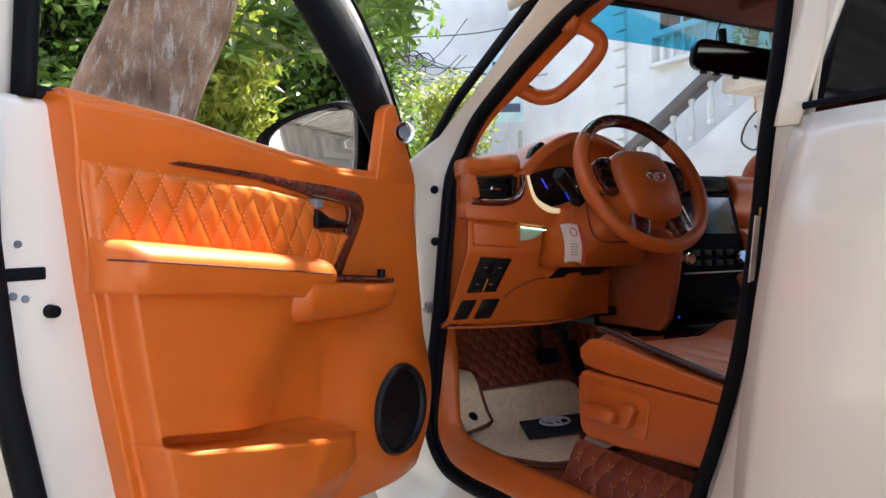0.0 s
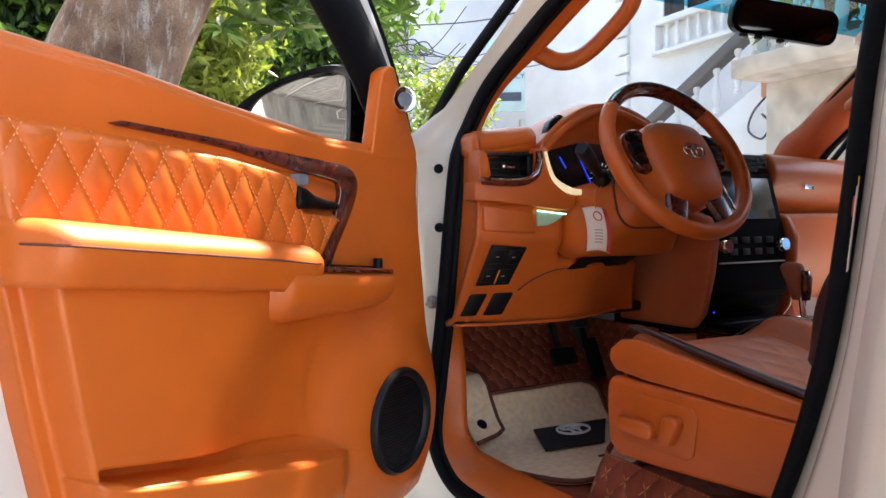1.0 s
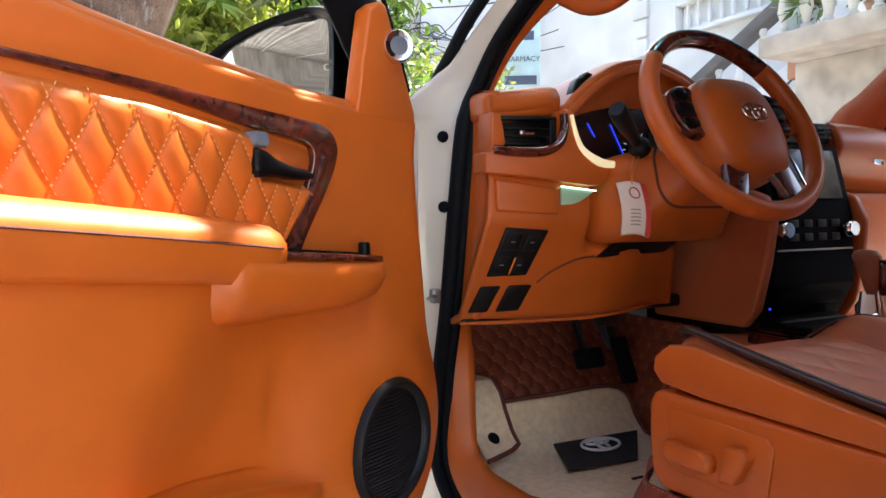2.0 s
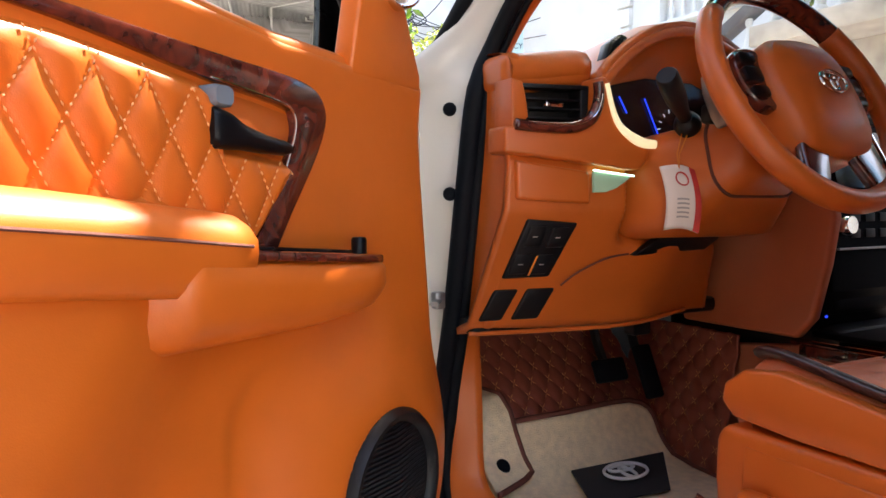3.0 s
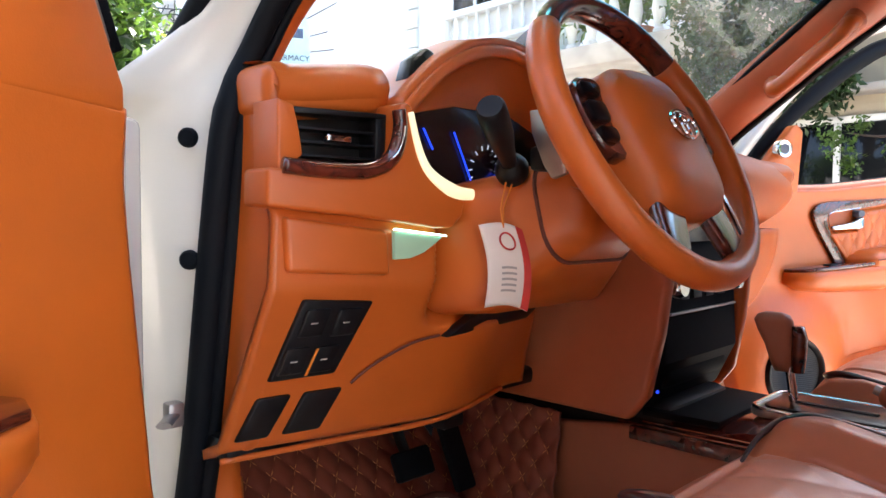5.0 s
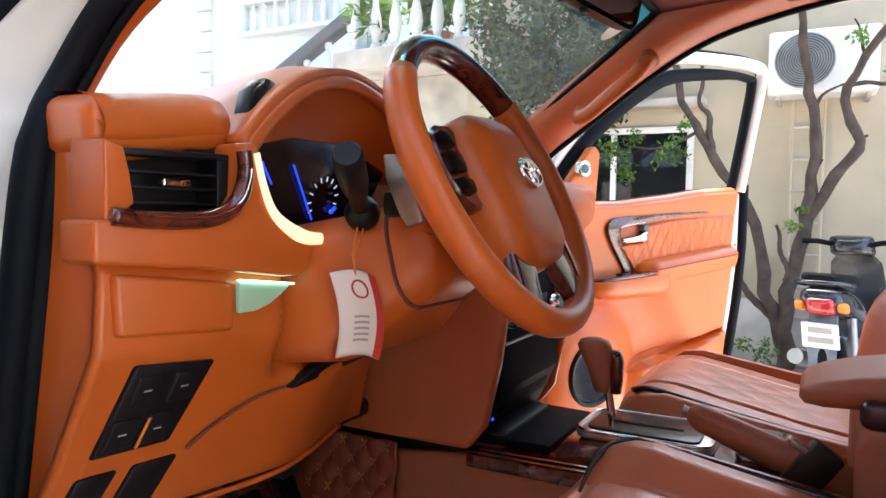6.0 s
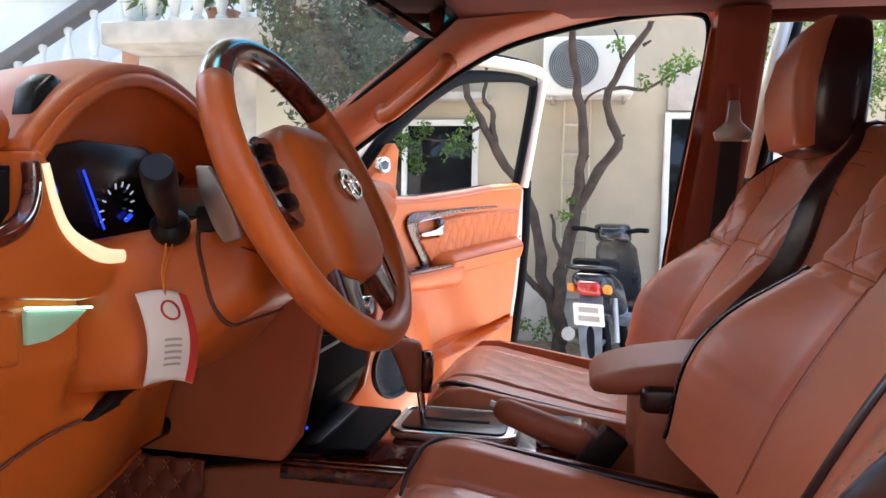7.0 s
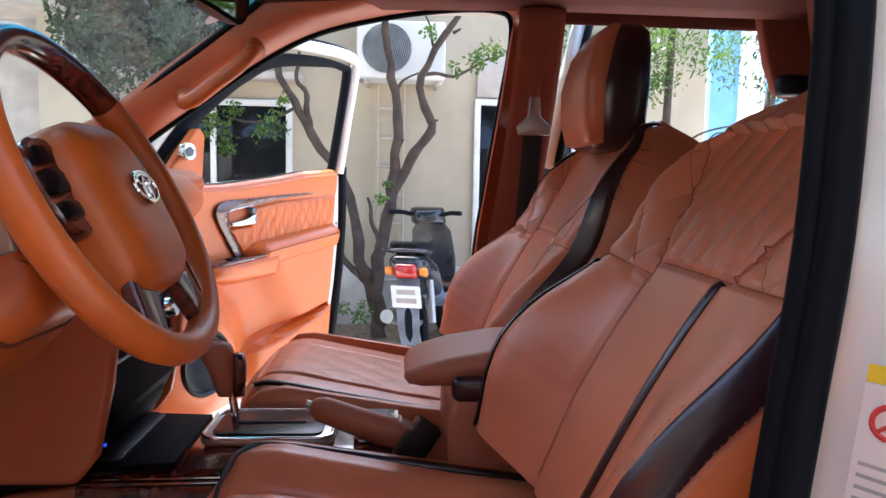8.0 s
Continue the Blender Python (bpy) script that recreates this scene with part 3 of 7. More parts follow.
part("rear_pillar", prism([(-1.21, 1.67), (-1.24, 1.53), (-1.27, 1.45), (-1.36, 1.42), (-1.40, 1.0), (-2.25, 1.0), (-2.25, 1.66)], 0.0, 0.04, YZ(0.62), 0.010, 3), M["liner"], shell, "reddish brown rear pillar trim", angle=60)
part("rear_belt_guide", loft([[Vector((0.618 - d, -1.305 + a, 1.468 + b)) for a, b in rounded(w, h, 0.016)] for d, w, h in ((0.0, 0.085, 0.055), (0.020, 0.080, 0.050), (0.030, 0.060, 0.034))]), M["black"], shell, "black rear belt guide", angle=60)
part("inner_rear_trim", box((-0.70, -1.45, 0.80), (0.06, 1.5, 0.76), 0.03), M["liner"], shell)
bench = thing("rear_bench", "brown leather rear bench seat", "car seat", (0, -1.55, 0.45))
part("bench_cushion", box((0, -1.5, 0.66), (1.2, 0.5, 0.20), 0.06, 4), M["seat"], bench)
part("bench_backrest", box((0, -1.84, 0.95), (1.2, 0.16, 0.62), 0.06, 4, pose(0, 0, 0, -14)), M["seat"], bench)
# pillar trims and belts
for s in (-1, 1):
    bp = part("pillar_trim", surf(lambda a, t: Vector((s * (side_x(0.55 + 1.08 * t) - 0.065 - 0.012 * math.sin(math.pi * a)), -0.575 - 0.075 * math.sin(math.pi * min(1, t * 0.9)) * 0.6 - 0.115 * a + (-0.03 if s < 0 else lin(t, [(0, 0.08), (0.45, 0.085), (1, 0.0)])), 0.55 + 1.08 * t)), 8, 24, 0.03), M["liner"], side_l if s < 0 else side_r, "reddish brown pillar trim", angle=180)
    belt = thing("seat_belt", "black seat belt hanging from its pillar anchor", "seat belt", (s * 0.66, -0.64, 0.6), group="front seat belts")
    ax = s * (side_x(1.35) - (0.095 if s > 0 else 0.070))
    ay = -0.635 if s > 0 else -0.705
    part("anchor_cover", loft([[Vector((ax - s * 0.012 * k + 0, ay + a, 1.40 + b)) for a, b in rounded(w, h, 0.008)] for k, w, h in ((-1, 0.030, 0.13), (0.3, 0.028, 0.13), (0.8, 0.018, 0.11))]), M["liner"], belt)
    part("guide_loop", join(prism([(ay - 0.038, 1.325), (ay + 0.038, 1.325), (ay + 0.045, 1.345), (ay + 0.016, 1.372), (ay + 0.012, 1.42), (ay - 0.012, 1.42), (ay - 0.016, 1.372), (ay - 0.045, 1.345)], -0.006, 0.008, YZ(ax - s * 0.014), 0.004)), M["grey"], belt, "worn metal belt guide")
    part("webbing", sweep([(ax - s * 0.004, ay, 1.335), (ax - s * 0.002 + s * 0.01, ay + 0.01, 1.15), (s * 0.70, ay + 0.02, 0.92), (s * 0.71, ay + 0.02, 0.62)], (0.003, 0.024), 8, up=(0, 1, 0)), M["strap"], belt, "black woven webbing")

# windscreen
glass_top = lambda x: Vector((x, 0.035 + 0.05 * (1 - (x / 0.56) ** 2), 1.625 + 0.03 * (1 - (x / 0.56) ** 2)))
glass_low = lambda x: Vector((x * 1.22, 0.66 + 0.14 * (1 - (x / 0.56) ** 2), 1.18))
wind = thing("windscreen", "clear windscreen with a blue sun strip along its top", "windscreen", (0, 0.6, 1.2), kind="structure")
wpt = lambda s, t: glass_low(-0.57 + 1.14 * s).lerp(glass_top(-0.57 + 1.14 * s), t)
g1 = part("pane", surf(lambda s, t: wpt(s, 0.86 * t), 20, 10), M["clear"], wind, angle=180)
g2 = part("sun_strip", surf(lambda s, t: wpt(s, 0.86 + 0.14 * t), 20, 4), M["tint"], wind, "blue tinted sun strip", angle=180)
g1.visible_shadow = g2.visible_shadow = False
part("black_edge", join(sweep([wpt(i / 12, 1.0) for i in range(13)], (0.012, 0.006), 8), sweep([wpt(1, i / 8) for i in range(9)], (0.010, 0.008), 8), sweep([wpt(0, i / 8) for i in range(9)], (0.010, 0.008), 8)), M["rubber"], wind)
# inspection stickers on the glass
st = solo("sticker", prism([(0.035 * math.cos(a), 0.05 * math.sin(a)) for a in (k * math.pi / 8 for k in range(16))], 0, 0.001, XYZ, 0), M["plate"], "pale round inspection sticker on the windscreen", "sticker", (0, 0, 0))
st.matrix_world = disc_frame((0.47, 0.095, 1.575), (0, -0.55, -0.83))

# bonnet and front wings, seen over the dash and beside the pillar
front = thing("car_front_body", "white bonnet and front wings", "car body", (0, 1.2, 0.6), kind="structure")
part("bonnet", surf(lambda s, t: Vector((-0.80 + 1.6 * s, 0.78 + 1.05 * t, 1.17 + 0.02 * (1 - (2 * s - 1) ** 2) - 0.10 * t * t - 0.08 * abs(2 * s - 1) ** 4)), 20, 14, 0.02), M["paint"], front, angle=180)
for s in (-1, 1):
    part("wing", surf(lambda a, t: Vector((s * (0.84 + 0.05 * math.sin(math.pi * t)), 0.56 + 1.3 * a, 0.45 + 0.68 * t)), 14, 10, 0.03), M["paint"], front, angle=180)
part("cowl", box((0, 0.80, 1.14), (1.5, 0.16, 0.04), 0.01), M["black"], front)

# floor pan and toe board
floor = solo("car_floor", join(box((0, -0.75, 0.40), (1.46, 3.1, 0.04), 0.01), box((0, 0.80, 0.72), (1.50, 0.04, 0.80), 0.01)), M["black"], "black car floor pan", "car floor", (0, 0, 0.4), kind="structure")


def quilt_sheet(f, nrm, la, lb, nu, nv, pitch=0.046, depth=0.008, arm=0.007):
    """A padded diamond sheet over f(a, b), a along la metres and b along lb, with a stitched cross at each seam crossing."""
    bm = surf(lambda s, t: f(s * la, t * lb) + nrm(s * la, t * lb) * quilt(s * la, t * lb, pitch, pitch * 1.25, depth), nu, nv, 0.004)
    lines = []
    ni, nj = int(2 * la / pitch) + 1, int(2 * lb / (pitch * 1.25)) + 1
    for i in range(ni):
        for j in range(nj):
            if (i + j) % 2:
                continue
            a, b = i * pitch / 2, j * pitch * 1.25 / 2
            if 0.01 < a < la - 0.01 and 0.01 < b < lb - 0.01:
                for da, db in ((1, 1), (1, -1), (-1, 1), (-1, -1)):
                    p, q = (a, b), (a + da * arm, b + db * arm * 1.28)
                    lines.append([f(*p) + nrm(*p) * 0.0018, f(*q) + nrm(*q) * 0.0035])
    return bm, lines


lining = thing("floor_lining", "maroon quilted leather floor lining with pale stitching", "floor lining", (-0.36, 0.3, 0.43))
# toe board, then tunnel side, then the floor before the seat
toe = lambda a, b: Vector((-0.68 + a, 0.50 + 0.22 * step(0.0, 0.30, b) * (b / 0.42), 0.45 + b * 0.86))
tn = lambda a, b: Vector((0, -0.86, 0.5))
bm, l1 = quilt_sheet(toe, tn, 0.50, 0.42, 110, 90)
part("toe_board", bm, M["maroon"], lining, angle=180)
tun = lambda a, b: Vector((-0.195 + 0.06 * (b / 0.36), 0.60 - a, 0.44 + b))
bm, l2 = quilt_sheet(tun, lambda a, b: Vector((-0.98, 0, 0.15)), 0.30, 0.30, 60, 60)
part("tunnel_side", bm, M["maroon"], lining, angle=180)
flo = lambda a, b: Vector((-0.690 + a, 0.50 - b, 0.432))
bm, l3 = quilt_sheet(flo, lambda a, b: Vector((0, 0, 1)), 0.56, 0.95, 110, 170, 0.056, 0.008, 0.011)
part("seat_floor", bm, M["maroon"], lining, angle=180)
part("cross_stitching", join(stitches(l1 + l2, 0.014, 0.004, 0.0010), stitches(l3, 0.018, 0.004, 0.0017)), M["thread"], lining, "pale cross stitches")
part("binding", sweep(curve_pts([(-0.690, 0.50, 0.452), (-0.690, 0.12, 0.449), (-0.675, -0.10, 0.449), (-0.665, -0.40, 0.449)], 30), 0.006, 8), M["maroon_edge"], lining)

rise = lambda a, b: Vector((-0.640 + 0.55 * b + 0.10 * step(0.10, 0.0, a), 0.105 - a, 0.440 + b))
bm, l4 = quilt_sheet(rise, lambda a, b: Vector((-0.88, 0.0, 0.48)), 0.52, 0.105, 120, 30, 0.056, 0.008, 0.011)
part("seat_riser", bm, M["maroon"], lining, "quilted riser under the driver seat", angle=180)
part("riser_stitching", join(stitches(l4, 0.018, 0.004, 0.0017), stitches([[rise(a, 0.100) + Vector((-0.006, 0, 0.005)) for a in np.linspace(0.0, 0.52, 40)]], 0.006, 0.004, 0.0012)), M["thread"], lining, "pale cross stitches")

carpet = thing("floor_mat", "beige carpet floor mat with brown binding and a black badge patch", "floor mat", (-0.42, 0.35, 0.45))
MATP = [(-0.695, 0.47), (-0.695, 0.33), (-0.672, 0.22), (-0.600, 0.115), (-0.50, 0.105), (-0.36, 0.14), (-0.24, 0.19), (-0.21, 0.30), (-0.21, 0.44), (-0.24, 0.486), (-0.45, 0.489), (-0.64, 0.487)]
mz = lambda x, y: 0.454 + lin(y, [(0.36, 0.0), (0.42, 0.010), (0.45, 0.040), (0.475, 0.086), (0.49, 0.122), (0.52, 0.15)])
edge = curve_pts([(x, y, 0) for x, y in MATP], 60, True)
cen = Vector((-0.43, 0.39, 0))
rings = [[Vector(((cen.lerp(p, k)).x, (cen.lerp(p, k)).y, mz(*(cen.lerp(p, k)).xy))) for p in edge] for k in (1.0, 0.95, 0.9, 0.85, 0.8, 0.72, 0.62, 0.5, 0.3, 0.002)]
part("carpet", loft([[v - Vector((0, 0, 0.008)) for v in rings[0]]] + rings, caps=False), M["mat"], carpet, "beige carpet pile", angle=180)
part("binding", sweep([Vector((p.x, p.y, mz(p.x, p.y))) for p in edge], 0.006, 8, True), M["maroon_edge"], carpet, "brown binding", angle=180)
bp = [(-0.535, 0.300), (-0.355, 0.285), (-0.235, 0.420), (-0.485, 0.424)]
part("badge_patch", prism(bp, 0.458, 0.462, lambda a, b, n: Vector((a, b, n + mz(a, b) - 0.452)), 0.001), M["strap"], carpet, "black woven patch")


def oval_badge(c, m, s, r=0.0016):
    """Three crossing ovals as a plain maker's badge, in the frame m."""
    ring = lambda cx, cy, w, h: sweep([m @ Vector((cx + w * math.cos(a), cy + h * math.sin(a), 0.0015)) for a in (k * math.pi / 14 for k in range(28))], r, 6, True)
    return join(ring(0, 0, s, s * 0.62), ring(0, -s * 0.12, s * 0.24, s * 0.46), ring(0, s * 0.26, s * 0.62, s * 0.22))


part("badge", oval_badge(None, disc_frame((-0.395, 0.365, 0.4785), (0, -0.10, 1), (0, 1, 0)), 0.050, 0.0034), M["logo_pale"], carpet, "pale oval badge")
def flap(p, q):
    """The bound side piece of the mat, rising along the sill trim."""
    v = Vector((-0.682, 0.385, 0.480)).lerp(Vector((-0.578, 0.428, 0.482)), p).lerp(Vector((-0.687, 0.56, 0.600)).lerp(Vector((-0.602, 0.585, 0.602)), p), q)
    return Vector((v.x, v.y, max(v.z, mz(v.x, v.y) + 0.019)))


part("side_flap", join(surf(flap, 10, 24), surf(lambda p, q: flap(1 - p, q) - Vector((0, 0, 0.006)), 10, 24)), M["mat"], carpet, "beige carpet side flap", angle=180)
part("flap_binding", sweep([flap(a / 10, 0) for a in range(11)] + [flap(1, b / 20) for b in range(1, 21)], (0.005, 0.006), 8), M["maroon_edge"], carpet, "brown binding", angle=180)
fn = (flap(0.6, 0.22) - flap(0.4, 0.22)).cross(flap(0.5, 0.30) - flap(0.5, 0.14)).normalized()
part("eyelet", lathe([(0.0, 0.004), (0.013, 0.004), (0.015, 0.001), (0.015, -0.004)], 16, disc_frame(flap(0.47, 0.22) + fn * 0.001, fn)), M["rubber"], carpet, "black fixing eyelet")
part("tab", box((-0.42, 0.215, 0.455), (0.03, 0.008, 0.003), 0.001), M["strap"], carpet)

# ---------- doors ----------
DOOR_TOP = [(0.0, 1.187), (0.20, 1.187), (0.49, 1.194), (0.743, 1.221), (0.90, 1.243), (1.2, 1.265)]


def make_door(s, phi, label, hinge_y=0.41, drop=0.0, tall=0.0):
    """A front door swung open by phi degrees. Own frame: u from the hinge to the rear edge, n towards the cabin, z up. tall: extra rise of the window frame."""
    a = radians(phi)
    U, N = Vector((s * math.sin(a), -math.cos(a), 0)), Vector((-s * math.cos(a), -math.sin(a), 0))
    O = Vector((s * 0.785, hinge_y, -drop)) + N * 0.057
    D = lambda u, z, n: O + U * u + N * n + Vector((0, 0, z))
    lean = lambda z: 0.20 * max(0.0, z - 1.22)
    W = lambda u, z, n: D(u, z + tall * max(0.0, z - 1.24), n + lean(z))
    door = thing("front_door", label, "car door", tuple(D(0.05, 0.5, -0.1)), group="open front doors")
    rear = lambda z: lin(z, [(0.42, 0.985), (0.55, 1.010), (0.656, 1.030), (0.82, 1.063), (0.989, 1.090), (1.125, 1.108), (1.265, 1.124)])
    frontu = lambda z: lin(z, [(0.42, 0.20), (0.50, 0.175), (0.66, 0.125), (0.85, 0.14), (1.04, 0.165), (1.3, 0.19)])

    def pocket(u):
        """Heights of the map pocket's lip and of the edge behind it."""
        lip = lin(u, [(0.40, 0.600), (0.50, 0.632), (0.60, 0.648), (0.80, 0.688), (0.95, 0.718), (1.03, 0.745)])
        back = lin(u, [(0.49, 0.634), (0.548, 0.660), (0.60, 0.678), (0.764, 0.703), (0.942, 0.735), (1.035, 0.754)])
        return lip, max(back, lip + 0.006)

    def relief(u, z):
        """How far the trim stands proud at a place."""
        d = rear(z) - u
        body = step(0.030, 0.052, d)
        diag = step(0.50, 0.74, u - lin(z, [(0.60, 0.26), (0.70, 0.15), (0.93, 0.0), (1.0, -0.02)])) * step(1.06, 0.97, z) * body
        lip, back = pocket(u)
        inp = step(0.40, 0.56, u) * body
        bulge = math.sin(math.pi * min(1.0, max(0.0, (u - 0.47) / 0.55))) ** 0.7
        below = step(lip + 0.0015, lip, z) * inp
        n = 0.050 * diag
        n -= (n + 0.022) * inp * step(0.052, 0.075, d) * step(back + 0.004, back, z) * step(0.47, 0.50, u)
        n = n * (1 - below) + (0.052 + 0.036 * bulge - 0.004 * step(lip - 0.006, lip, z)) * below
        n -= 0.07 * step(0.58, 0.47, z)
        g = abs(u - 0.535) / 0.044
        n -= 0.028 * step(1.0, 0.1, g) * step(0.835, 0.77, z + 0.02 * g * g) * step(back, back + 0.04, z)
        r = math.hypot(u - 0.335, z - 0.645)
        cone = 0.052 * step(0.27, 0.106, r) - 0.026 * step(0.102, 0.094, r)
        n = 0.5 * (n + cone + math.sqrt((n - cone) ** 2 + 0.012 ** 2)) - 0.003 if r > 0.102 else cone
        n += 0.010 * step(1.10, 1.20, z)
        n -= 0.070 * step(0.016, 0.0, d) + 0.035 * step(0.015, 0.0, u - frontu(z))
        n -= 0.03 * step(0.012, 0.0, lin(u, DOOR_TOP) - z)
        return n

    def trim(p, q):
        p = 1 - (1 - p) ** 1.3
        zz = 0.47 + q * 0.79
        u = frontu(zz) + p * (rear(zz) - frontu(zz))
        top = lin(u, DOOR_TOP)
        lip, back = pocket(u)
        z = lin(q, [(0, 0.47), (0.26, lip - 0.007), (0.30, lip), (0.3125, lip + 0.0015), (0.36, back), (0.375, back + 0.004), (1, top)])
        u = frontu(z) + p * (rear(z) - frontu(z))
        return D(u, z, relief(u, z))

    part("trim_panel", surf(trim, 190, 160, 0.0), M["tan"], door, "orange leather door trim", angle=180)
    # top roll under the window
    roll = [D(u, lin(u, DOOR_TOP) - 0.010, -0.021) for u in np.linspace(0.21, 1.105, 30)]
    part("sill_roll", sweep(roll, (0.026, 0.018), 12, up=(0, 0, 1)), M["tan"], door, angle=180)
    # quilted insert
    def ins_lo(u):
        return lin(u, [(0.477, 1.046), (0.545, 0.968), (0.75, 0.985), (1.06, 1.03), (1.1, 1.04)])

    def ins_hi(u):
        return lin(u, [(0.477, 1.052), (0.49, 1.060), (0.588, 1.070), (0.596, 1.118), (0.61, 1.127), (0.75, 1.147), (1.09, 1.168)])

    def insert(p, q):
        u = 0.477 + p * 0.620
        lo, hi = ins_lo(u), ins_hi(u)
        z = lo + q * (hi - lo)
        u = 0.477 + p * (rear(z) - 0.495)
        e = min(q * (hi - lo), (1 - q) * (hi - lo), p * 0.622 + 0.004, (1 - p) * 0.622)
        return D(u, z, 0.006 + 0.012 * step(0.0, 0.012, e) + step(0.004, 0.024, e) * quilt(u - 0.695, z - 0.06 * u - 1.037, 0.049, 0.088, 0.0055))

    ins = part("quilted_insert", surf(insert, 180, 60, 0.0), M["tan"], door, "diamond-quilted orange leather insert", angle=180)
    lines = []
    for sgn in (1, -1):
        for k in range(-30, 60):
            ln = []
            for u in np.linspace(0.478, 1.094, 160):
                zz = sgn * (k - (u - 0.695) / 0.049) * 0.088 + 0.06 * u + 1.037
                if ins_lo(u) + 0.004 < zz < ins_hi(u) - 0.004 and u < rear(zz) - 0.024:
                    ln.append(D(u, zz, 0.0200))
                elif ln:
                    lines.append(ln)
                    ln = []
            if len(ln) > 1:
                lines.append(ln)
    part("stitching", stitches([l for l in lines if len(l) > 1], 0.0055, 0.0028, 0.0013), M["thread"], ins, "pale orange contrast stitching")
    # burl trim: a strip along the insert that widens and turns down at the front
    fwd = lambda u: u + 0.012 * step(0.56, 0.48, u)
    wood_outer = curve_pts([Vector((fwd(u), z, 0)) for u, z in ((0.925, 1.1735), (0.75, 1.166), (0.60, 1.156), (0.48, 1.150), (0.432, 1.142), (0.411, 1.124), (0.410, 1.10), (0.430, 1.06), (0.475, 0.995), (0.497, 0.962))], 40)
    wood_inner = curve_pts([Vector((fwd(u), z, 0)) for u, z in ((0.545, 0.965), (0.515, 0.998), (0.478, 1.05), (0.462, 1.085), (0.463, 1.105), (0.477, 1.116), (0.60, 1.130), (0.75, 1.153), (0.93, 1.166))], 40)
    WOOD = [(0.945, 1.1685)] + [(q.x, q.y) for q in wood_outer] + [(q.x, q.y) for q in wood_inner]
    part("burl_strip", prism(WOOD, 0.0, 0.016, D, 0.003), M["wood"], door, "polished red-brown burl wood trim")
    part("chrome_line", sweep(curve_pts([D(fwd(u), z, 0.0165) for u, z in ((0.595, 1.131), (0.53, 1.124), (0.477, 1.117), (0.464, 1.105), (0.466, 1.085), (0.480, 1.052))], 24), 0.0013, 6), M["chrome"], door, "thin chrome inlay line")
    # handle in its recess
    part("handle_recess", prism([(0.465, 1.108), (0.60, 1.128), (0.602, 1.07), (0.47, 1.058)], 0.001, 0.004, D, 0.001), M["tan_dash"], door)
    hb = part("door_handle", loft([[D(u, z + b, 0.018 + c) for c, b in rounded(w, h, min(w, h) * 0.45)] for u, z, w, h in ((0.602, 1.086, 0.016, 0.034), (0.597, 1.084, 0.024, 0.040), (0.580, 1.082, 0.027, 0.036), (0.562, 1.078, 0.026, 0.026), (0.53, 1.073, 0.022, 0.019), (0.500, 1.071, 0.018, 0.016), (0.488, 1.071, 0.010, 0.010))]), M["gloss"] if s < 0 else M["chrome"], door, "glossy dark door handle" if s < 0 else "chrome door handle")
    part("lock_tab", loft([[D(0.590 + a, 1.114 + b, c) for a, b in rounded(w, h, 0.005)] for c, w, h in ((0.004, 0.026, 0.020), (0.024, 0.026, 0.020), (0.028, 0.022, 0.016))]), M["dusty"], hb, "grey lock tab")
    # armrest: padded top and the switch shelf with its grip pod
    def pad(k):
        u = lin(k, [(0, 1.080), (0.15, 1.03), (1, 0.55)])
        z = lin(u, [(0.55, 0.978), (0.75, 1.0), (1.1, 1.034)])
        w = 0.074 * step(0.545, 0.60, u) * step(1.095, 1.03, u)
        return u, z, w
    rows = []
    for k in np.linspace(0, 1, 24):
        u, z, w = pad(k)
        w = max(w, 0.02)
        sec = [(-0.01, 0.020), (w * 0.25, 0.022), (w * 0.6, 0.018), (w * 0.86, 0.008), (w, -0.004), (w * 1.01, -0.016), (w * 0.97, -0.030), (w * 0.88, -0.050), (w * 0.80, -0.058), (-0.01, -0.058)]
        rows.append([D(u, z + b, c) for c, b in sec])
    part("arm_pad", loft(rows), M["tan"], door, "padded orange leather armrest", angle=75)
    part("arm_seam", sweep([D(pad(k)[0], pad(k)[1] - 0.010, max(pad(k)[2], 0.02) * 1.012) for k in np.linspace(0.03, 0.9, 24)], 0.0018, 6), M["maroon_edge"], door)
    def pod_row(u):
        z = lin(u, [(0.33, 0.938), (0.66, 0.965)])
        w = 0.072 * math.sqrt(max(0.05, 1 - max(0, (0.42 - u) / 0.098) ** 2)) * (1 - 0.45 * step(0.665, 0.70, u))
        low = lin(u, [(0.33, -0.035), (0.37, -0.058), (0.46, -0.072), (0.66, -0.084)])
        return [D(u, z + b, c) for c, b in [(-0.01, 0.0), (w * 0.9, 0.0), (w, -0.006), (w, -0.025), (w * 0.93, low * 0.62), (w * 0.75, low * 0.86), (w * 0.4, low), (-0.01, low)]]
    part("grip_pod", loft([pod_row(u) for u in np.linspace(0.70, 0.325, 30)]), M["tan"], door, angle=75)
    SH = [(0.66, 0.0), (0.66, 0.066), (0.60, 0.073), (0.50, 0.074), (0.41, 0.070), (0.36, 0.054), (0.332, 0.024), (0.328, 0.0)]
    shelf_f = lambda u, c, n: D(u, lin(u, [(0.33, 0.938), (0.66, 0.965)]) + n, c)
    shelf = part("switch_shelf", prism(SH, 0.0, 0.010, shelf_f, 0.003), M["wood"], door, "burl wood switch panel")
    for u in (0.56, 0.515, 0.47, 0.43) if s < 0 else (0.47,):
        part("window_switch", prism([(u - 0.016, 0.02), (u + 0.016, 0.02), (u + 0.016, 0.048), (u - 0.016, 0.048)], 0.009, 0.014, shelf_f, 0.003), M["gloss"], shelf, "black window switch")
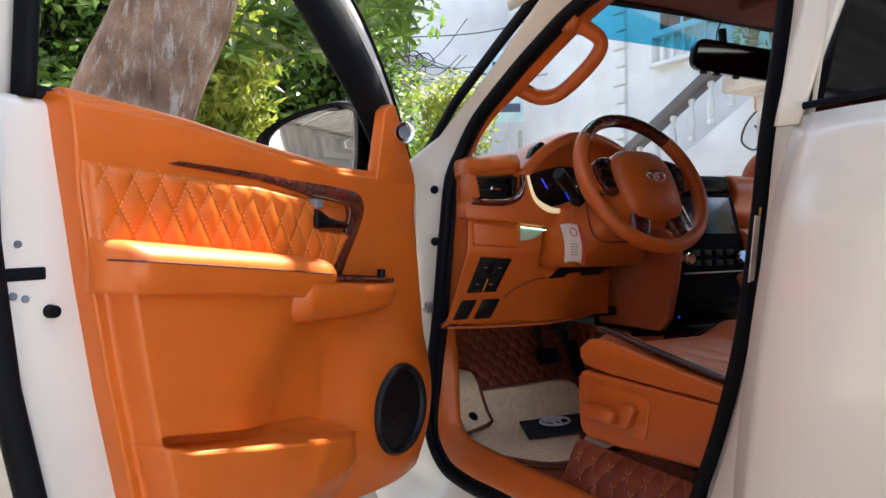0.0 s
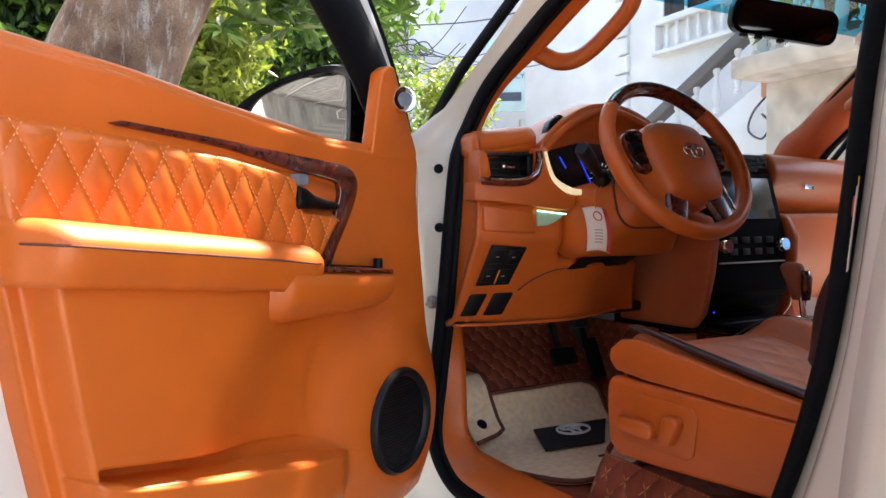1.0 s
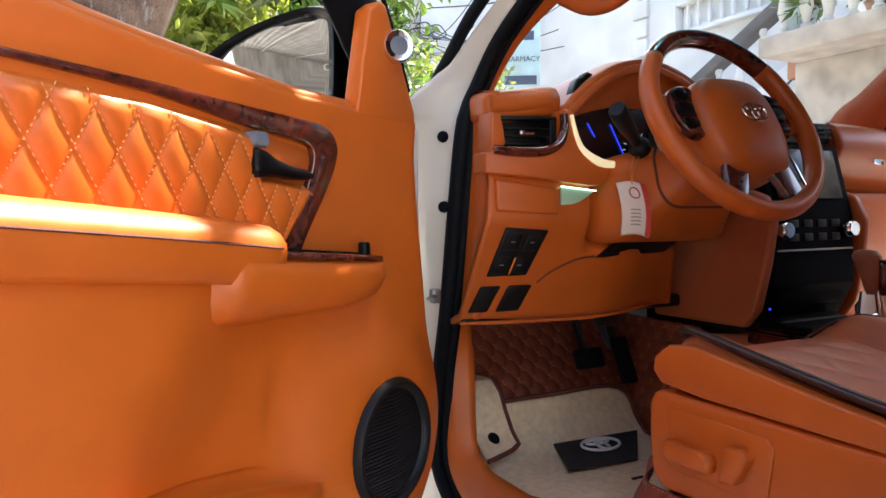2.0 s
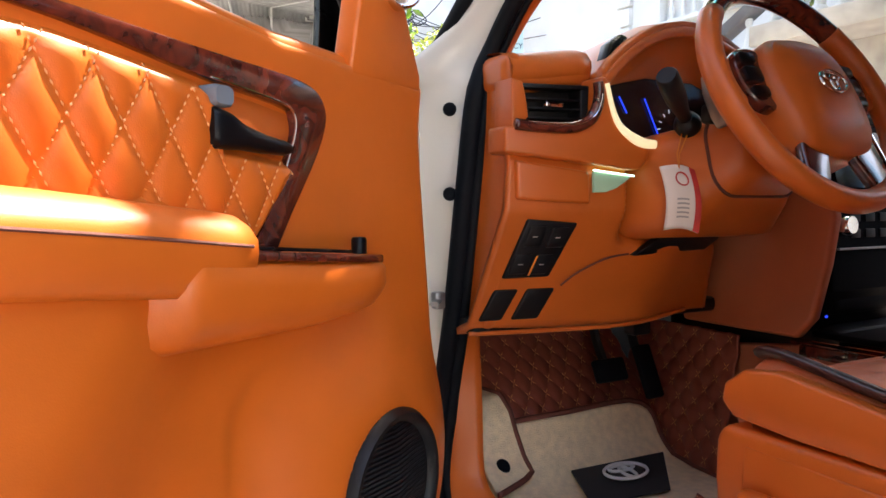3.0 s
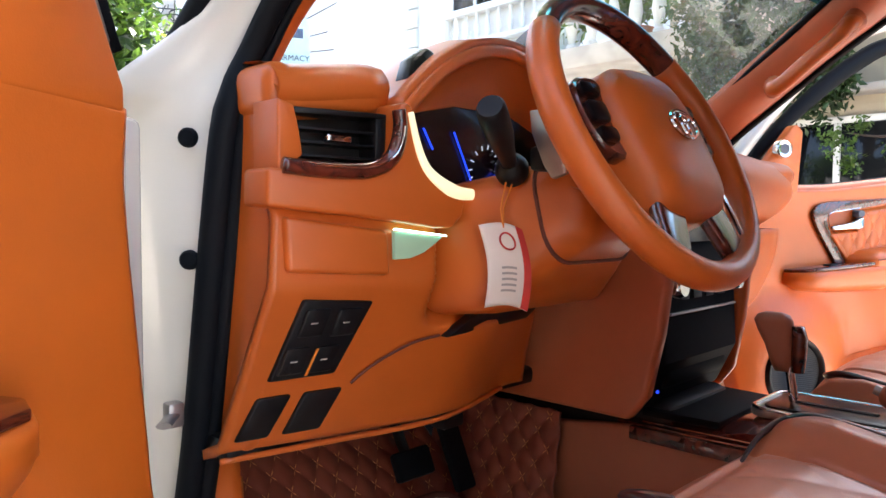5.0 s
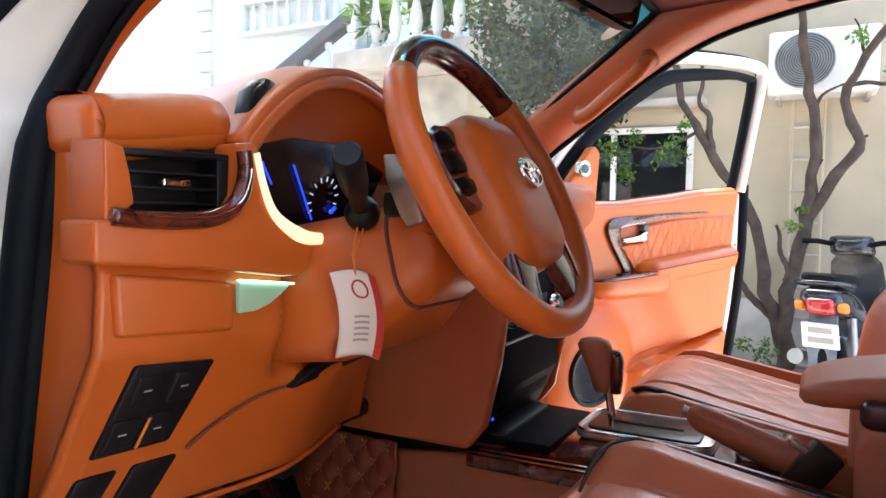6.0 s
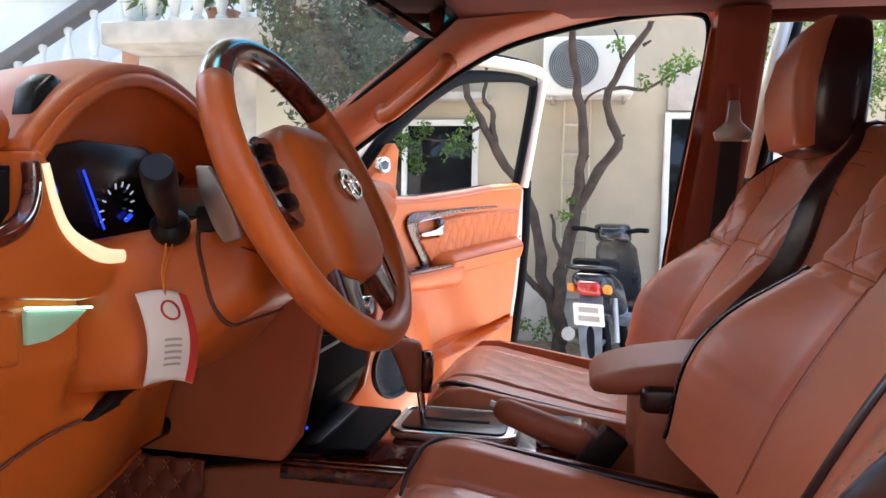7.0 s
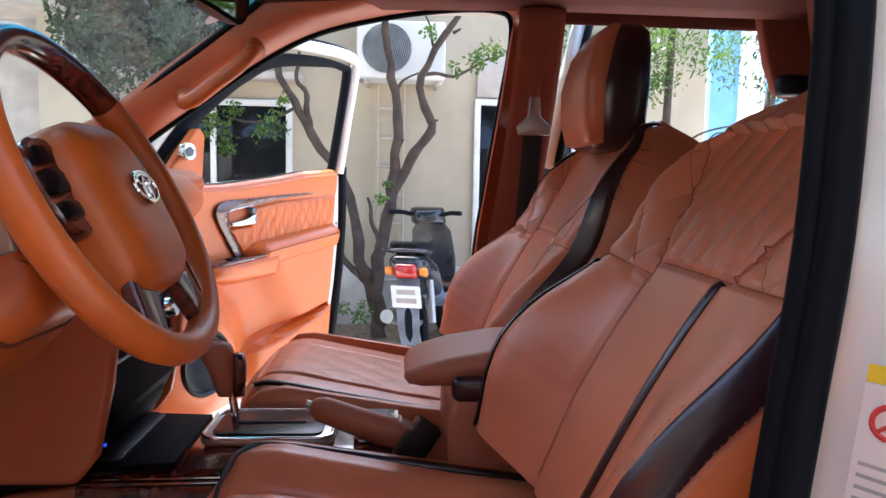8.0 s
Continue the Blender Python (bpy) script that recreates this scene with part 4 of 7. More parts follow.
    if s < 0:
        part("mirror_knob", lathe([(0.0, 0.021), (0.008, 0.021), (0.0095, 0.018), (0.0095, 0.0)], 14, Matrix.Translation(shelf_f(0.375, 0.028, 0.009))), M["gloss"], shelf, "black mirror knob")
    # loudspeaker
    m = disc_frame(D(0.335, 0.645, 0.040), N)
    sp = part("speaker_ring", lathe([(0.088, 0.010), (0.093, 0.021), (0.100, 0.022), (0.106, 0.013), (0.108, -0.005)], 48, m), M["black"], door, "black speaker surround", angle=60)
    gr = []
    for k in range(-14, 15):
        y = k * 0.006
        h = math.sqrt(max(0, 0.089 ** 2 - y * y))
        gr.append(sweep([m @ Vector((-h, y, 0.012 - 0.004)), m @ Vector((0, y, 0.012 + 0.006 * (1 - (y / 0.1) ** 2))), m @ Vector((h, y, 0.012 - 0.004))], 0.0018, 5))
    part("grille", join(*gr), M["black"], sp)
    part("cone", lathe([(0.0, 0.003), (0.090, 0.004), (0.090, -0.006)], 32, m), M["rubber"], sp)
    # sail panel with tweeter
    SAIL = [(0.195, 1.17), (0.365, 1.17), (0.358, 1.335), (0.335, 1.352), (0.318, 1.350), (0.262, 1.285), (0.195, 1.195)]
    sail = part("sail_panel", prism(SAIL, -0.02, 0.012, W, 0.006, 3), M["tan"], door, "orange leather mirror sail")
    tw = disc_frame(W(0.284, 1.290, 0.020), (N + (Vector((-0.60, -0.5, 0.0)) if s < 0 else Vector((-0.2, -0.3, 0.05)))))
    twp = part("tweeter", lathe([(0.020, -0.014), (0.0265, -0.010), (0.027, 0.008), (0.024, 0.012), (0.021, 0.011)], 28, tw), M["chrome"], sail, "chrome tweeter ring", angle=50)
    part("tweeter_grille", lathe([(0.0, 0.012), (0.014, 0.0115), (0.0215, 0.009), (0.0215, 0.0)], 28, tw), M["dusty"], twp, "grey tweeter mesh")
    # painted door shell and window frame
    out = [(0.04, 0.42), (0.04, 1.19), (0.30, 1.19), (0.75, 1.215), (1.20, 1.25), (1.195, 1.0), (1.165, 0.80), (1.13, 0.60), (1.08, 0.44)]
    part("door_shell", prism(out, -0.19, -0.075, D, 0.012, 3), M["paint"], door, "white painted door shell")
    part("door_flange", prism([(1.02, 1.245), (1.188, 1.25), (1.185, 1.0), (1.155, 0.80), (1.11, 0.60), (1.05, 0.44), (0.90, 0.44), (0.97, 0.60), (1.02, 0.80)], -0.12, -0.030, D, 0.014, 4), M["paint"], door, "white painted door edge", angle=25)
    part("latch_slot", prism(rounded(0.055, 0.018, 0.003), 0, 0.003, lambda a_, b_, n_: D(1.150 + a_, 1.004 + b_, -0.0315 + n_), 0.0005), M["rubber"], door, "black latch slot")
    for u_, z_ in ((1.160, 1.045), (1.168, 0.975), (1.152, 0.970)):
        part("bolt", lathe([(0.0, 0.003), (0.005, 0.003), (0.0055, 0.0)], 10, disc_frame(D(u_, z_, -0.0305), N)), M["dusty"], door, "grey latch bolt")
    part("front_flange", prism([(0.085, 1.18), (0.25, 1.18), (0.25, 0.44), (0.10, 0.44)], -0.12, -0.060, D, 0.014, 4), M["paint"], door)
    part("outer_seal", sweep([D(u, z, -0.03) for u, z in ((1.205, 1.28), (1.203, 1.05), (1.182, 0.85), (1.14, 0.64), (1.07, 0.42))], (0.018, 0.020), 10), M["rubber"], door, "black door edge seal", angle=180)
    part("latch", join(prism([(0.0, 1.0), (0.07, 1.0), (0.07, 1.025), (0.0, 1.025)], 0, 0.004, lambda a_, b_, n_: D(1.196 + n_, b_, -0.10 + a_), 0.002)), M["black"], door, "dark latch slot")
    part("bump_stop", lathe([(0.0, 0.016), (0.009, 0.014), (0.010, 0.0)], 12, disc_frame(D(1.118, 0.950, -0.030), N)), M["rubber"], door)
    path = [W(0.150, 1.24, -0.07), W(0.255, 1.365, -0.07), W(0.375, 1.475, -0.07), W(0.50, 1.560, -0.07), W(0.66, 1.622, -0.07), W(0.98, 1.645, -0.07), W(1.14, 1.645, -0.07), W(1.185, 1.63, -0.07), W(1.19, 1.58, -0.07), W(1.185, 1.45, -0.07), W(1.18, 1.25, -0.07)]
    wn, rim_out = (0.032, 0.030) if s > 0 else (0.0, 0.036)
    part("window_frame", sweep([q + N * wn for q in curve_pts(path, 60)], (0.034 if s < 0 else 0.023, 0.022), 10, up=tuple(N)), M["paint"], door, "white window frame", angle=180)
    part("edge_rubber", sweep([q + U * rim_out * lin(k, [(0, -1), (14, -0.7), (24, 0), (36, 0), (42, 1), (59, 1)]) + Vector((0, 0, rim_out * lin(k, [(0, 0.3), (14, 0.7), (24, 1), (36, 1), (42, 0), (59, 0)]))) for k, q in enumerate(curve_pts(path, 60))], (0.010, 0.016), 8, up=tuple(N)), M["rubber"], door, "black frame edge rubber", angle=180)
    inner = [W(0.215, 1.235, -0.055), W(0.305, 1.335, -0.05), W(0.43, 1.435, -0.05), W(0.555, 1.515, -0.05), W(0.70, 1.575, -0.05), W(0.98, 1.608, -0.05), W(1.12, 1.608, -0.05), W(1.15, 1.59, -0.05), W(1.15, 1.45, -0.05), W(1.14, 1.25, -0.05)]
    part("run_channel", sweep(curve_pts(inner, 60), [((lin(k, [(0, 0.030), (6, 0.062), (18, 0.064), (27, 0.036), (34, 0.016), (59, 0.014)]), 0.024) if s < 0 else (lin(k, [(0, 0.016), (12, 0.026), (22, 0.028), (30, 0.022), (36, 0.014), (59, 0.012)]), 0.020)) for k in range(60)], 10, up=tuple(N)), M["rubber"], door, "black window channel", angle=180)
    part("waist_seal", sweep([D(u, lin(u, DOOR_TOP) - 0.002, -0.045) for u in np.linspace(0.20, 1.14, 16)], (0.012, 0.012), 8), M["rubber"], door, angle=180)
    return door, D, W, U, N


door_l, DL, WL, UL, NL = make_door(-1, 57, "open driver door, orange leather trim with quilted insert")
door_r, DR, WR, UR, NR = make_door(1, 61, "open passenger door with orange leather trim", 0.549, 0.018, 0.17)
# wing mirror on the driver door, its glass looking to the rear edge
mir = thing("wing_mirror", "black wing mirror with its glass towards the rear", "wing mirror", tuple(DL(0.42, 1.24, -0.3)))
MO = [(-0.095, 1.21), (-0.12, 1.20), (-0.26, 1.205), (-0.38, 1.225), (-0.43, 1.26), (-0.44, 1.295), (-0.41, 1.33), (-0.30, 1.368), (-0.17, 1.385), (-0.11, 1.375), (-0.09, 1.34)]
mo = curve_pts([(a, b, 0) for a, b in MO], 44, True)
mc = Vector((-0.265, 1.285, 0))
mring = lambda u, k: [DL(u, (mc + (p - mc) * k).y, (mc + (p - mc) * k).x) for p in mo]
part("housing", loft([mring(0.270, 0.86), mring(0.285, 0.90), mring(0.288, 0.97), mring(0.280, 1.0), mring(0.230, 1.02), mring(0.180, 0.9), mring(0.150, 0.6)]), M["gloss"], mir, "glossy black mirror shell", angle=60)
part("mirror_glass", loft([mring(0.274, 0.86), mring(0.272, 0.88)]), M["mirror"], mir, "mirror glass")
part("stalk", sweep([DL(0.24, 1.21, -0.06), DL(0.24, 1.215, -0.12), DL(0.23, 1.23, -0.18)], (0.03, 0.02), 10), M["gloss"], mir)

# ---------- dashboard ----------
dash = thing("dashboard", "orange leather dashboard with burl trim, vents and a hooded gauge cluster", "dashboard", (0, 0.4, 0.8))


def dash_top(s, t):
    x = -0.742 + 1.517 * s
    x += 0.06 * step(0.66, 0.45, t) * step(-0.60, -0.742, x)
    prof = [(0.0, (0.74, 1.185)), (0.35, (0.52, 1.245)), (0.55, (0.38, 1.253)), (0.66, (0.315, 1.257)), (0.74, (0.278, 1.253)), (0.80, (0.256, 1.244)), (0.86, (0.243, 1.230)), (0.91, (0.240, 1.214)), (0.96, (0.248, 1.200)), (1.0, (0.285, 1.192))]
    y = lin(t, [(a, b[0]) for a, b in prof])
    z = lin(t, [(a, b[1]) for a, b in prof])
    e = step(0.745, 0.785, abs(x))
    y += 0.15 * step(-0.578, -0.55, x) * step(-0.12, -0.155, x) * step(0.45, 0.7, t)
    bend = 0.05 * max(0.0, (x + 0.1)) * step(0.3, 0.8, t)
    return Vector((x, y + 0.05 * e * t + 0.02 * (x / 0.77) ** 2 - bend, z - 0.006 * e + 0.018 * step(-0.74, -0.58, x) * step(-0.15, -0.30, x) - 0.03 * step(-0.1, 0.1, x)))


def dash_pad(s, t):
    return dash_top(s, 2.0 * t) if t <= 0.5 else dash_top(s, 2.0 - 2.0 * t) + Vector((0, 0.004, -0.012))


part("pad_end", box((-0.728, 0.312, 1.221), (0.044, 0.088, 0.064), 0.020, 4), M["tan_dash"], dash, "padded orange dash corner", angle=180)
part("top_pad", surf(dash_pad, 60, 60), M["tan_dash"], dash, "padded orange leather dash top", angle=180)


def hood(k, w):
    """Arch over the gauges. k: 0 at the lip, 1 at the windscreen; w: 0 to 1 across."""
    e = 2 * w - 1
    x = -0.36 + (0.225 - 0.03 * k) * e
    h = lin(k, [(0, 0.115), (0.2, 0.125), (0.5, 0.11), (1, 0.03)])
    z = 1.208 + h * (1 - abs(e) ** 1.9)
    return Vector((x, 0.232 + 0.022 * (1 - e * e) + 0.38 * k, z))


part("gauge_hood", surf(lambda s, t: hood(s, t), 16, 40, 0.014), M["tan_dash"], dash, "orange leather gauge hood", angle=180)
part("hood_lip", sweep([hood(0.0, t) + Vector((0, 0.002, -0.004)) for t in np.linspace(0, 1, 40)], (0.008, 0.010), 8), M["tan_dash"], dash, angle=180)
part("hood_seam", sweep([hood(0.16, t) + Vector((0, 0, 0.0025)) for t in np.linspace(0.1, 0.9, 40)], 0.0015, 6), M["maroon_edge"], dash)
CT = lambda t: Vector((-0.36 + 0.185 * (2 * t - 1), 0.318, 1.196 + 0.014 * (1 - abs(2 * t - 1) ** 2)))
part("hood_lining", surf(lambda s, t: hood(0.02, t).lerp(CT(t), s) + Vector((0, 0.01 * math.sin(math.pi * s), 0.006 * math.sin(math.pi * s))), 10, 40, 0.0), M["tan_dash"], dash, angle=180)
part("hood_insert", prism([(-0.562, 1.212), (-0.552, 1.216), (-0.512, 1.266), (-0.488, 1.300), (-0.503, 1.306), (-0.535, 1.284), (-0.556, 1.250)], 0, 0.03, lambda a, b, n: Vector((a, 0.242 + (b - 1.21) * 0.35 + n, b)), 0.008, 3), M["gloss"], dash, "glossy black hood insert")
# gauge cluster
cl = part("gauge_panel", prism([(-0.548, 1.212), (-0.535, 1.140), (-0.50, 1.110), (-0.235, 1.100), (-0.18, 1.205), (-0.30, 1.240), (-0.42, 1.240)], 0, 0.02, lambda a, b, n: Vector((a, 0.325 - (b - 1.15) * 0.25 + n, b)), 0.004), M["screen"], dash, "black glass gauge cluster")
cf = lambda a, b, n=0.0: Vector((a, 0.321 - (b - 1.15) * 0.25 - n, b))
for x0, x1, z0, z1 in ((-0.480, -0.455, 1.203, 1.176), (-0.418, -0.356, 1.203, 1.128)):
    part("gauge_line", sweep([cf(x0, z0, 0.001), cf(x1, z1, 0.001)], 0.0016, 6), M["blue"], cl, "glowing blue gauge line")
for k in range(11):
    a = radians(215 - 25 * k)
    part("dial_mark", sweep([cf(-0.338 + 0.027 * math.cos(a), 1.157 + 0.027 * math.sin(a), 0.001), cf(-0.338 + 0.034 * math.cos(a), 1.157 + 0.034 * math.sin(a), 0.001)], 0.0012, 5), M["white_glow"], cl, "white dial mark")
for x, z in ((-0.50, 1.150), (-0.497, 1.136), (-0.47, 1.128)):
    part("dial_mark", sweep([cf(x, z, 0.001), cf(x + 0.012, z - 0.003, 0.001)], 0.0011, 5), M["white_glow"], cl)
part("gauge_line", sweep([cf(-0.315, 1.138, 0.001), cf(-0.305, 1.146, 0.001)], 0.003, 6), M["blue"], cl)
part("hood_back", box((-0.36, 0.40, 1.16), (0.42, 0.08, 0.16), 0.01), M["tan_dash"], dash)
# face round the vent and the band under it
FY = lambda x, z: 0.250 - 0.20 * (x + 0.74) + 0.47 * max(0.0, 1.0 - z) + 0.0 * z
FACE = lambda d=0.0: (lambda a, b, n: Vector((a, FY(a, b) + d + n, b)))
BAND = [(-0.768, 1.090), (-0.66, 1.080), (-0.56, 1.066), (-0.535, 1.066), (-0.520, 1.080), (-0.515, 1.100), (-0.525, 1.112), (-0.549, 1.121), (-0.570, 1.137), (-0.583, 1.165), (-0.590, 1.204), (-0.596, 1.214), (-0.606, 1.214), (-0.612, 1.19), (-0.616, 1.160), (-0.630, 1.140), (-0.655, 1.130), (-0.768, 1.131)]
part("fascia_band", prism(BAND, 0.0, 0.05, FACE(-0.012), 0.010, 3), M["tan_dash"], dash, "orange leather fascia band", angle=60)
part("vent_back", prism([(-0.732, 1.12), (-0.60, 1.12), (-0.60, 1.205), (-0.732, 1.205)], 0.0, 0.01, FACE(0.035), 0.001), M["black"], dash)
vent = part("air_vent", join(*[prism([(-0.730, z), (-0.624, z - 0.001), (-0.624, z + 0.002), (-0.730, z + 0.003)], 0.0, 0.028, FACE(0.006), 0.001) for z in (1.146, 1.161, 1.176)], prism([(-0.732, 1.192), (-0.622, 1.194), (-0.622, 1.200), (-0.732, 1.199)], 0, 0.04, FACE(0.0), 0.002), prism([(-0.630, 1.134), (-0.618, 1.140), (-0.616, 1.200), (-0.630, 1.200)], 0.004, 0.045, FACE(0.0), 0.001)), M["black"], dash, "black air vent slats")
part("vent_tab", prism([(-0.694, 1.164), (-0.664, 1.163), (-0.664, 1.171), (-0.694, 1.172)], -0.006, 0.004, FACE(0.004), 0.002), M["chrome"], vent, "chrome vent slider")
VB = curve_pts([FACE(-0.014)(a, b, 0) for a, b in ((-0.752, 1.134), (-0.72, 1.131), (-0.68, 1.130), (-0.648, 1.133), (-0.624, 1.146), (-0.614, 1.165), (-0.611, 1.186), (-0.613, 1.204))], 40)
part("vent_burl", sweep(VB, [(lin(k, [(0, 0.009), (25, 0.010), (39, 0.008)]), 0.009) for k in range(40)], 12, up=(0, -1, 0)), M["wood"], dash, "burl wood vent trim", angle=180)
part("vent_chrome", sweep([q + Vector((0, -0.0088, 0.004)) for q in VB[5:33]], 0.0012, 6), M["chrome"], dash, "thin chrome vent line")
part("end_cap", prism([(0.345, 0.795), (0.300, 0.90), (0.268, 0.985), (0.260, 1.08), (0.262, 1.16), (0.272, 1.200), (0.30, 1.222), (0.42, 1.228), (0.47, 0.795)], 0.0, 0.03, lambda a, b, n: Vector((-0.744 + n, a, b)), 0.012, 4), M["tan_dash"], dash, "orange leather dash end", angle=60)
part("vent_cheek", prism([(-0.752, 1.10), (-0.748, 1.095), (-0.746, 1.130), (-0.724, 1.146), (-0.728, 1.175), (-0.734, 1.200), (-0.752, 1.206)], 0, 0.05, FACE(-0.004), 0.008, 3), M["tan_dash"], dash, angle=60)
# drawer and knee panel
def knee(p, q):
    z = 1.105 - 0.321 * q
    x0 = lin(z, [(0.78, -0.768), (1.09, -0.752)])
    x1 = lin(z, [(0.78, -0.20), (0.95, -0.25), (1.09, -0.42)])
    x = x0 + (x1 - x0) * p
    z2 = z - 0.10 * (x + 0.74) * (1 - q) + 0.0 * q
    return Vector((x, FY(x, z2) + 0.004 + 0.10 * step(-0.48, -0.2, x) + 0.05 * step(-0.548, -0.515, x) * step(0.93, 0.97, z2) + 0.012 * step(0.1, 0, q) + 0.03 * step(0.95, 1.0, q), z2))


part("knee_panel", surf(knee, 60, 40, -0.012), M["tan_dash"], dash, "orange leather knee panel", angle=180)
part("drawer", prism([(-0.744, 1.080), (-0.618, 1.063), (-0.615, 1.010), (-0.741, 1.018)], 0, 0.02, FACE(-0.004), 0.006, 3), M["tan_dash"], dash, "orange leather coin drawer", angle=60)
part("led_strip", prism([(-0.612, 1.0640), (-0.54, 1.0555), (-0.54, 1.0575), (-0.612, 1.0662)], 0, 0.006, FACE(-0.008), 0.001), M["led"], dash, "glowing mint light strip")
# no real part: emissive patch shaped like the strip's light on the panel
part("light_spill", prism([(-0.612, 1.0625), (-0.545, 1.0545), (-0.556, 1.046), (-0.572, 1.036), (-0.590, 1.030), (-0.611, 1.029)], 0, 0.006, FACE(-0.0055), 0.001), M["led_spill"], dash, "mint light spill on the leather, made as a glowing patch")
LIPC = curve_pts([FACE(-0.012)(a, b, 0) for a, b in ((-0.596, 1.203), (-0.586, 1.165), (-0.573, 1.138), (-0.551, 1.120), (-0.528, 1.110), (-0.505, 1.108))], 24)
# glowing sweep in place of the light falling on this leather edge
part("cluster_lit_edge", sweep(LIPC, [(lin(k, [(0, 0.004), (8, 0.006), (16, 0.009), (23, 0.007)]), 0.004) for k in range(24)], 8, up=(0, -1, 0)), M["lit_cream"], dash, "leather edge lit cream, its light made as emission", angle=180)
part("cluster_sill", prism([(-0.572, 1.19), (-0.560, 1.145), (-0.540, 1.120), (-0.505, 1.108), (-0.40, 1.104), (-0.40, 1.075), (-0.52, 1.075), (-0.555, 1.10), (-0.585, 1.17)], 0, 0.09, FACE(0.012), 0.006), M["tan_dash"], dash)
SWP = [(-0.717, 0.987), (-0.629, 0.980), (-0.652, 0.889), (-0.733, 0.888)]
sw = part("switch_panel", prism(SWP, 0.0, 0.02, FACE(-0.002), 0.003), M["black"], dash, "black switch panel")
for i, (cx, cz) in enumerate(((-0.700, 0.958), (-0.660, 0.956), (-0.712, 0.912), (-0.675, 0.911))):
    b = part("switch", prism([(cx - 0.015, cz - 0.017), (cx + 0.015, cz - 0.017), (cx + 0.018, cz + 0.017), (cx - 0.012, cz + 0.017)], 0, 0.01, FACE(-0.005), 0.003), M["black"], sw)
    part("switch_mark", prism([(cx - 0.004, cz - 0.001), (cx + 0.004, cz - 0.001), (cx + 0.0045, cz + 0.001), (cx - 0.0035, cz + 0.001)], 0, 0.002, FACE(-0.0062), 0.0004), M["ink"], b)
part("switch_divider", prism([(-0.6935, 0.892), (-0.6905, 0.892), (-0.685, 0.926), (-0.688, 0.926)], 0, 0.002, FACE(-0.006), 0.0004), M["cord"], sw, "orange divider")
for x0, x1 in ((-0.748, -0.706), (-0.690, -0.640)):
    part("switch_blank", prism([(x0 + 0.008, 0.868), (x1 + 0.008, 0.868), (x1 - 0.008, 0.812), (x0 - 0.006, 0.812)], 0.0, 0.012, FACE(-0.001), 0.004), M["black"], dash, "black blank switch cover")
part("lower_edge", sweep(curve_pts([(-0.765, 0.355, 0.79), (-0.62, 0.335, 0.787), (-0.45, 0.30, 0.79), (-0.28, 0.33, 0.80)], 20), (0.004, 0.004), 8), M["tan_dash"], dash, angle=180)
part("under_dash", box((-0.45, 0.52, 0.80), (0.62, 0.34, 0.03), 0.01), M["black"], dash, "black under-dash cover")
part("wiring_plug", box((-0.40, 0.335, 0.775), (0.045, 0.03, 0.03), 0.005), M["black"], dash)
part("panel_seam", sweep(curve_pts([Vector((x, FY(x, z) - 0.001, z)) for x, z in ((-0.515, 0.925), (-0.555, 0.918), (-0.60, 0.895), (-0.625, 0.872))], 12), 0.0018, 6), M["maroon_edge"], dash)
part("tray_slot", prism([(-0.510, 0.922), (-0.31, 0.925), (-0.268, 0.945), (-0.29, 0.958), (-0.475, 0.952)], 0.0, 0.02, lambda a, b, n: Vector((a, FY(a, b) - 0.010 + 0.10 * step(-0.48, -0.2, a) + n, b)), 0.003), M["black"], dash, "dark tray slot")
part("start_knob", lathe([(0.0, 0.010), (0.010, 0.010), (0.013, 0.006), (0.015, 0.0)], 18, disc_frame((-0.200, 0.205, 0.987), (-0.4, -0.85, 0.25))), M["chrome"], dash, "chrome ignition button")
# centre stack and console cheeks
cs = thing("centre_console", "centre console with black stack, burl top and chrome gear surround", "console", (0, 0.1, 0.45))
CH = [(0.44, 0.755), (0.155, 0.760), (0.125, 0.80), (0.105, 0.90), (0.095, 0.99), (0.12, 1.045), (0.20, 1.075), (0.30, 1.07), (0.46, 0.98)]
part("side_panel", prism(CH, -0.014, 0.014, lambda a, b, n: Vector((-0.165 + 0.05 * (b - 0.76) + n + 0.06 * max(0, a - 0.2), a, b)), 0.010, 3), M["cheek"], cs, "red-brown leather console cheek", angle=60)
part("side_panel", prism(CH, -0.014, 0.014, lambda a, b, n: Vector((0.165 - 0.05 * (b - 0.76) + n, a, b)), 0.010, 3), M["tan_dash"], cs, angle=60)
part("tunnel_core", box((0, 0.32, 0.60), (0.23, 0.42, 0.36), 0.02), M["black"], cs)
stack = part("screen_tower", prism([(0.150, 0.77), (0.112, 0.85), (0.120, 1.0), (0.165, 1.165), (0.30, 1.165), (0.32, 0.77)], -0.142, 0.142, YZ(0), 0.012, 3), M["satin"], cs, "glossy black centre stack", angle=25)
sf = lambda x, z, n=0.0: Vector((x, lin(z, [(0.77, 0.150), (0.85, 0.112), (1.0, 0.120), (1.165, 0.165)]) - n, z))
part("screen", prism([(-0.11, 1.04), (0.11, 1.04), (0.11, 1.15), (-0.11, 1.15)], 0, 0.004, lambda a, b, n: sf(a, b, n + 0.001), 0.001), M["screen"], stack, "dark glass screen")
for k, x in enumerate(np.linspace(-0.07, 0.07, 4)):
    for z in (0.985, 0.955):
        part("climate_button", prism([(x - 0.015, z - 0.008), (x + 0.015, z - 0.008), (x + 0.015, z + 0.008), (x - 0.015, z + 0.008)], 0, 0.003, lambda a, b, n: sf(a, b, n), 0.001), M["black"], stack)
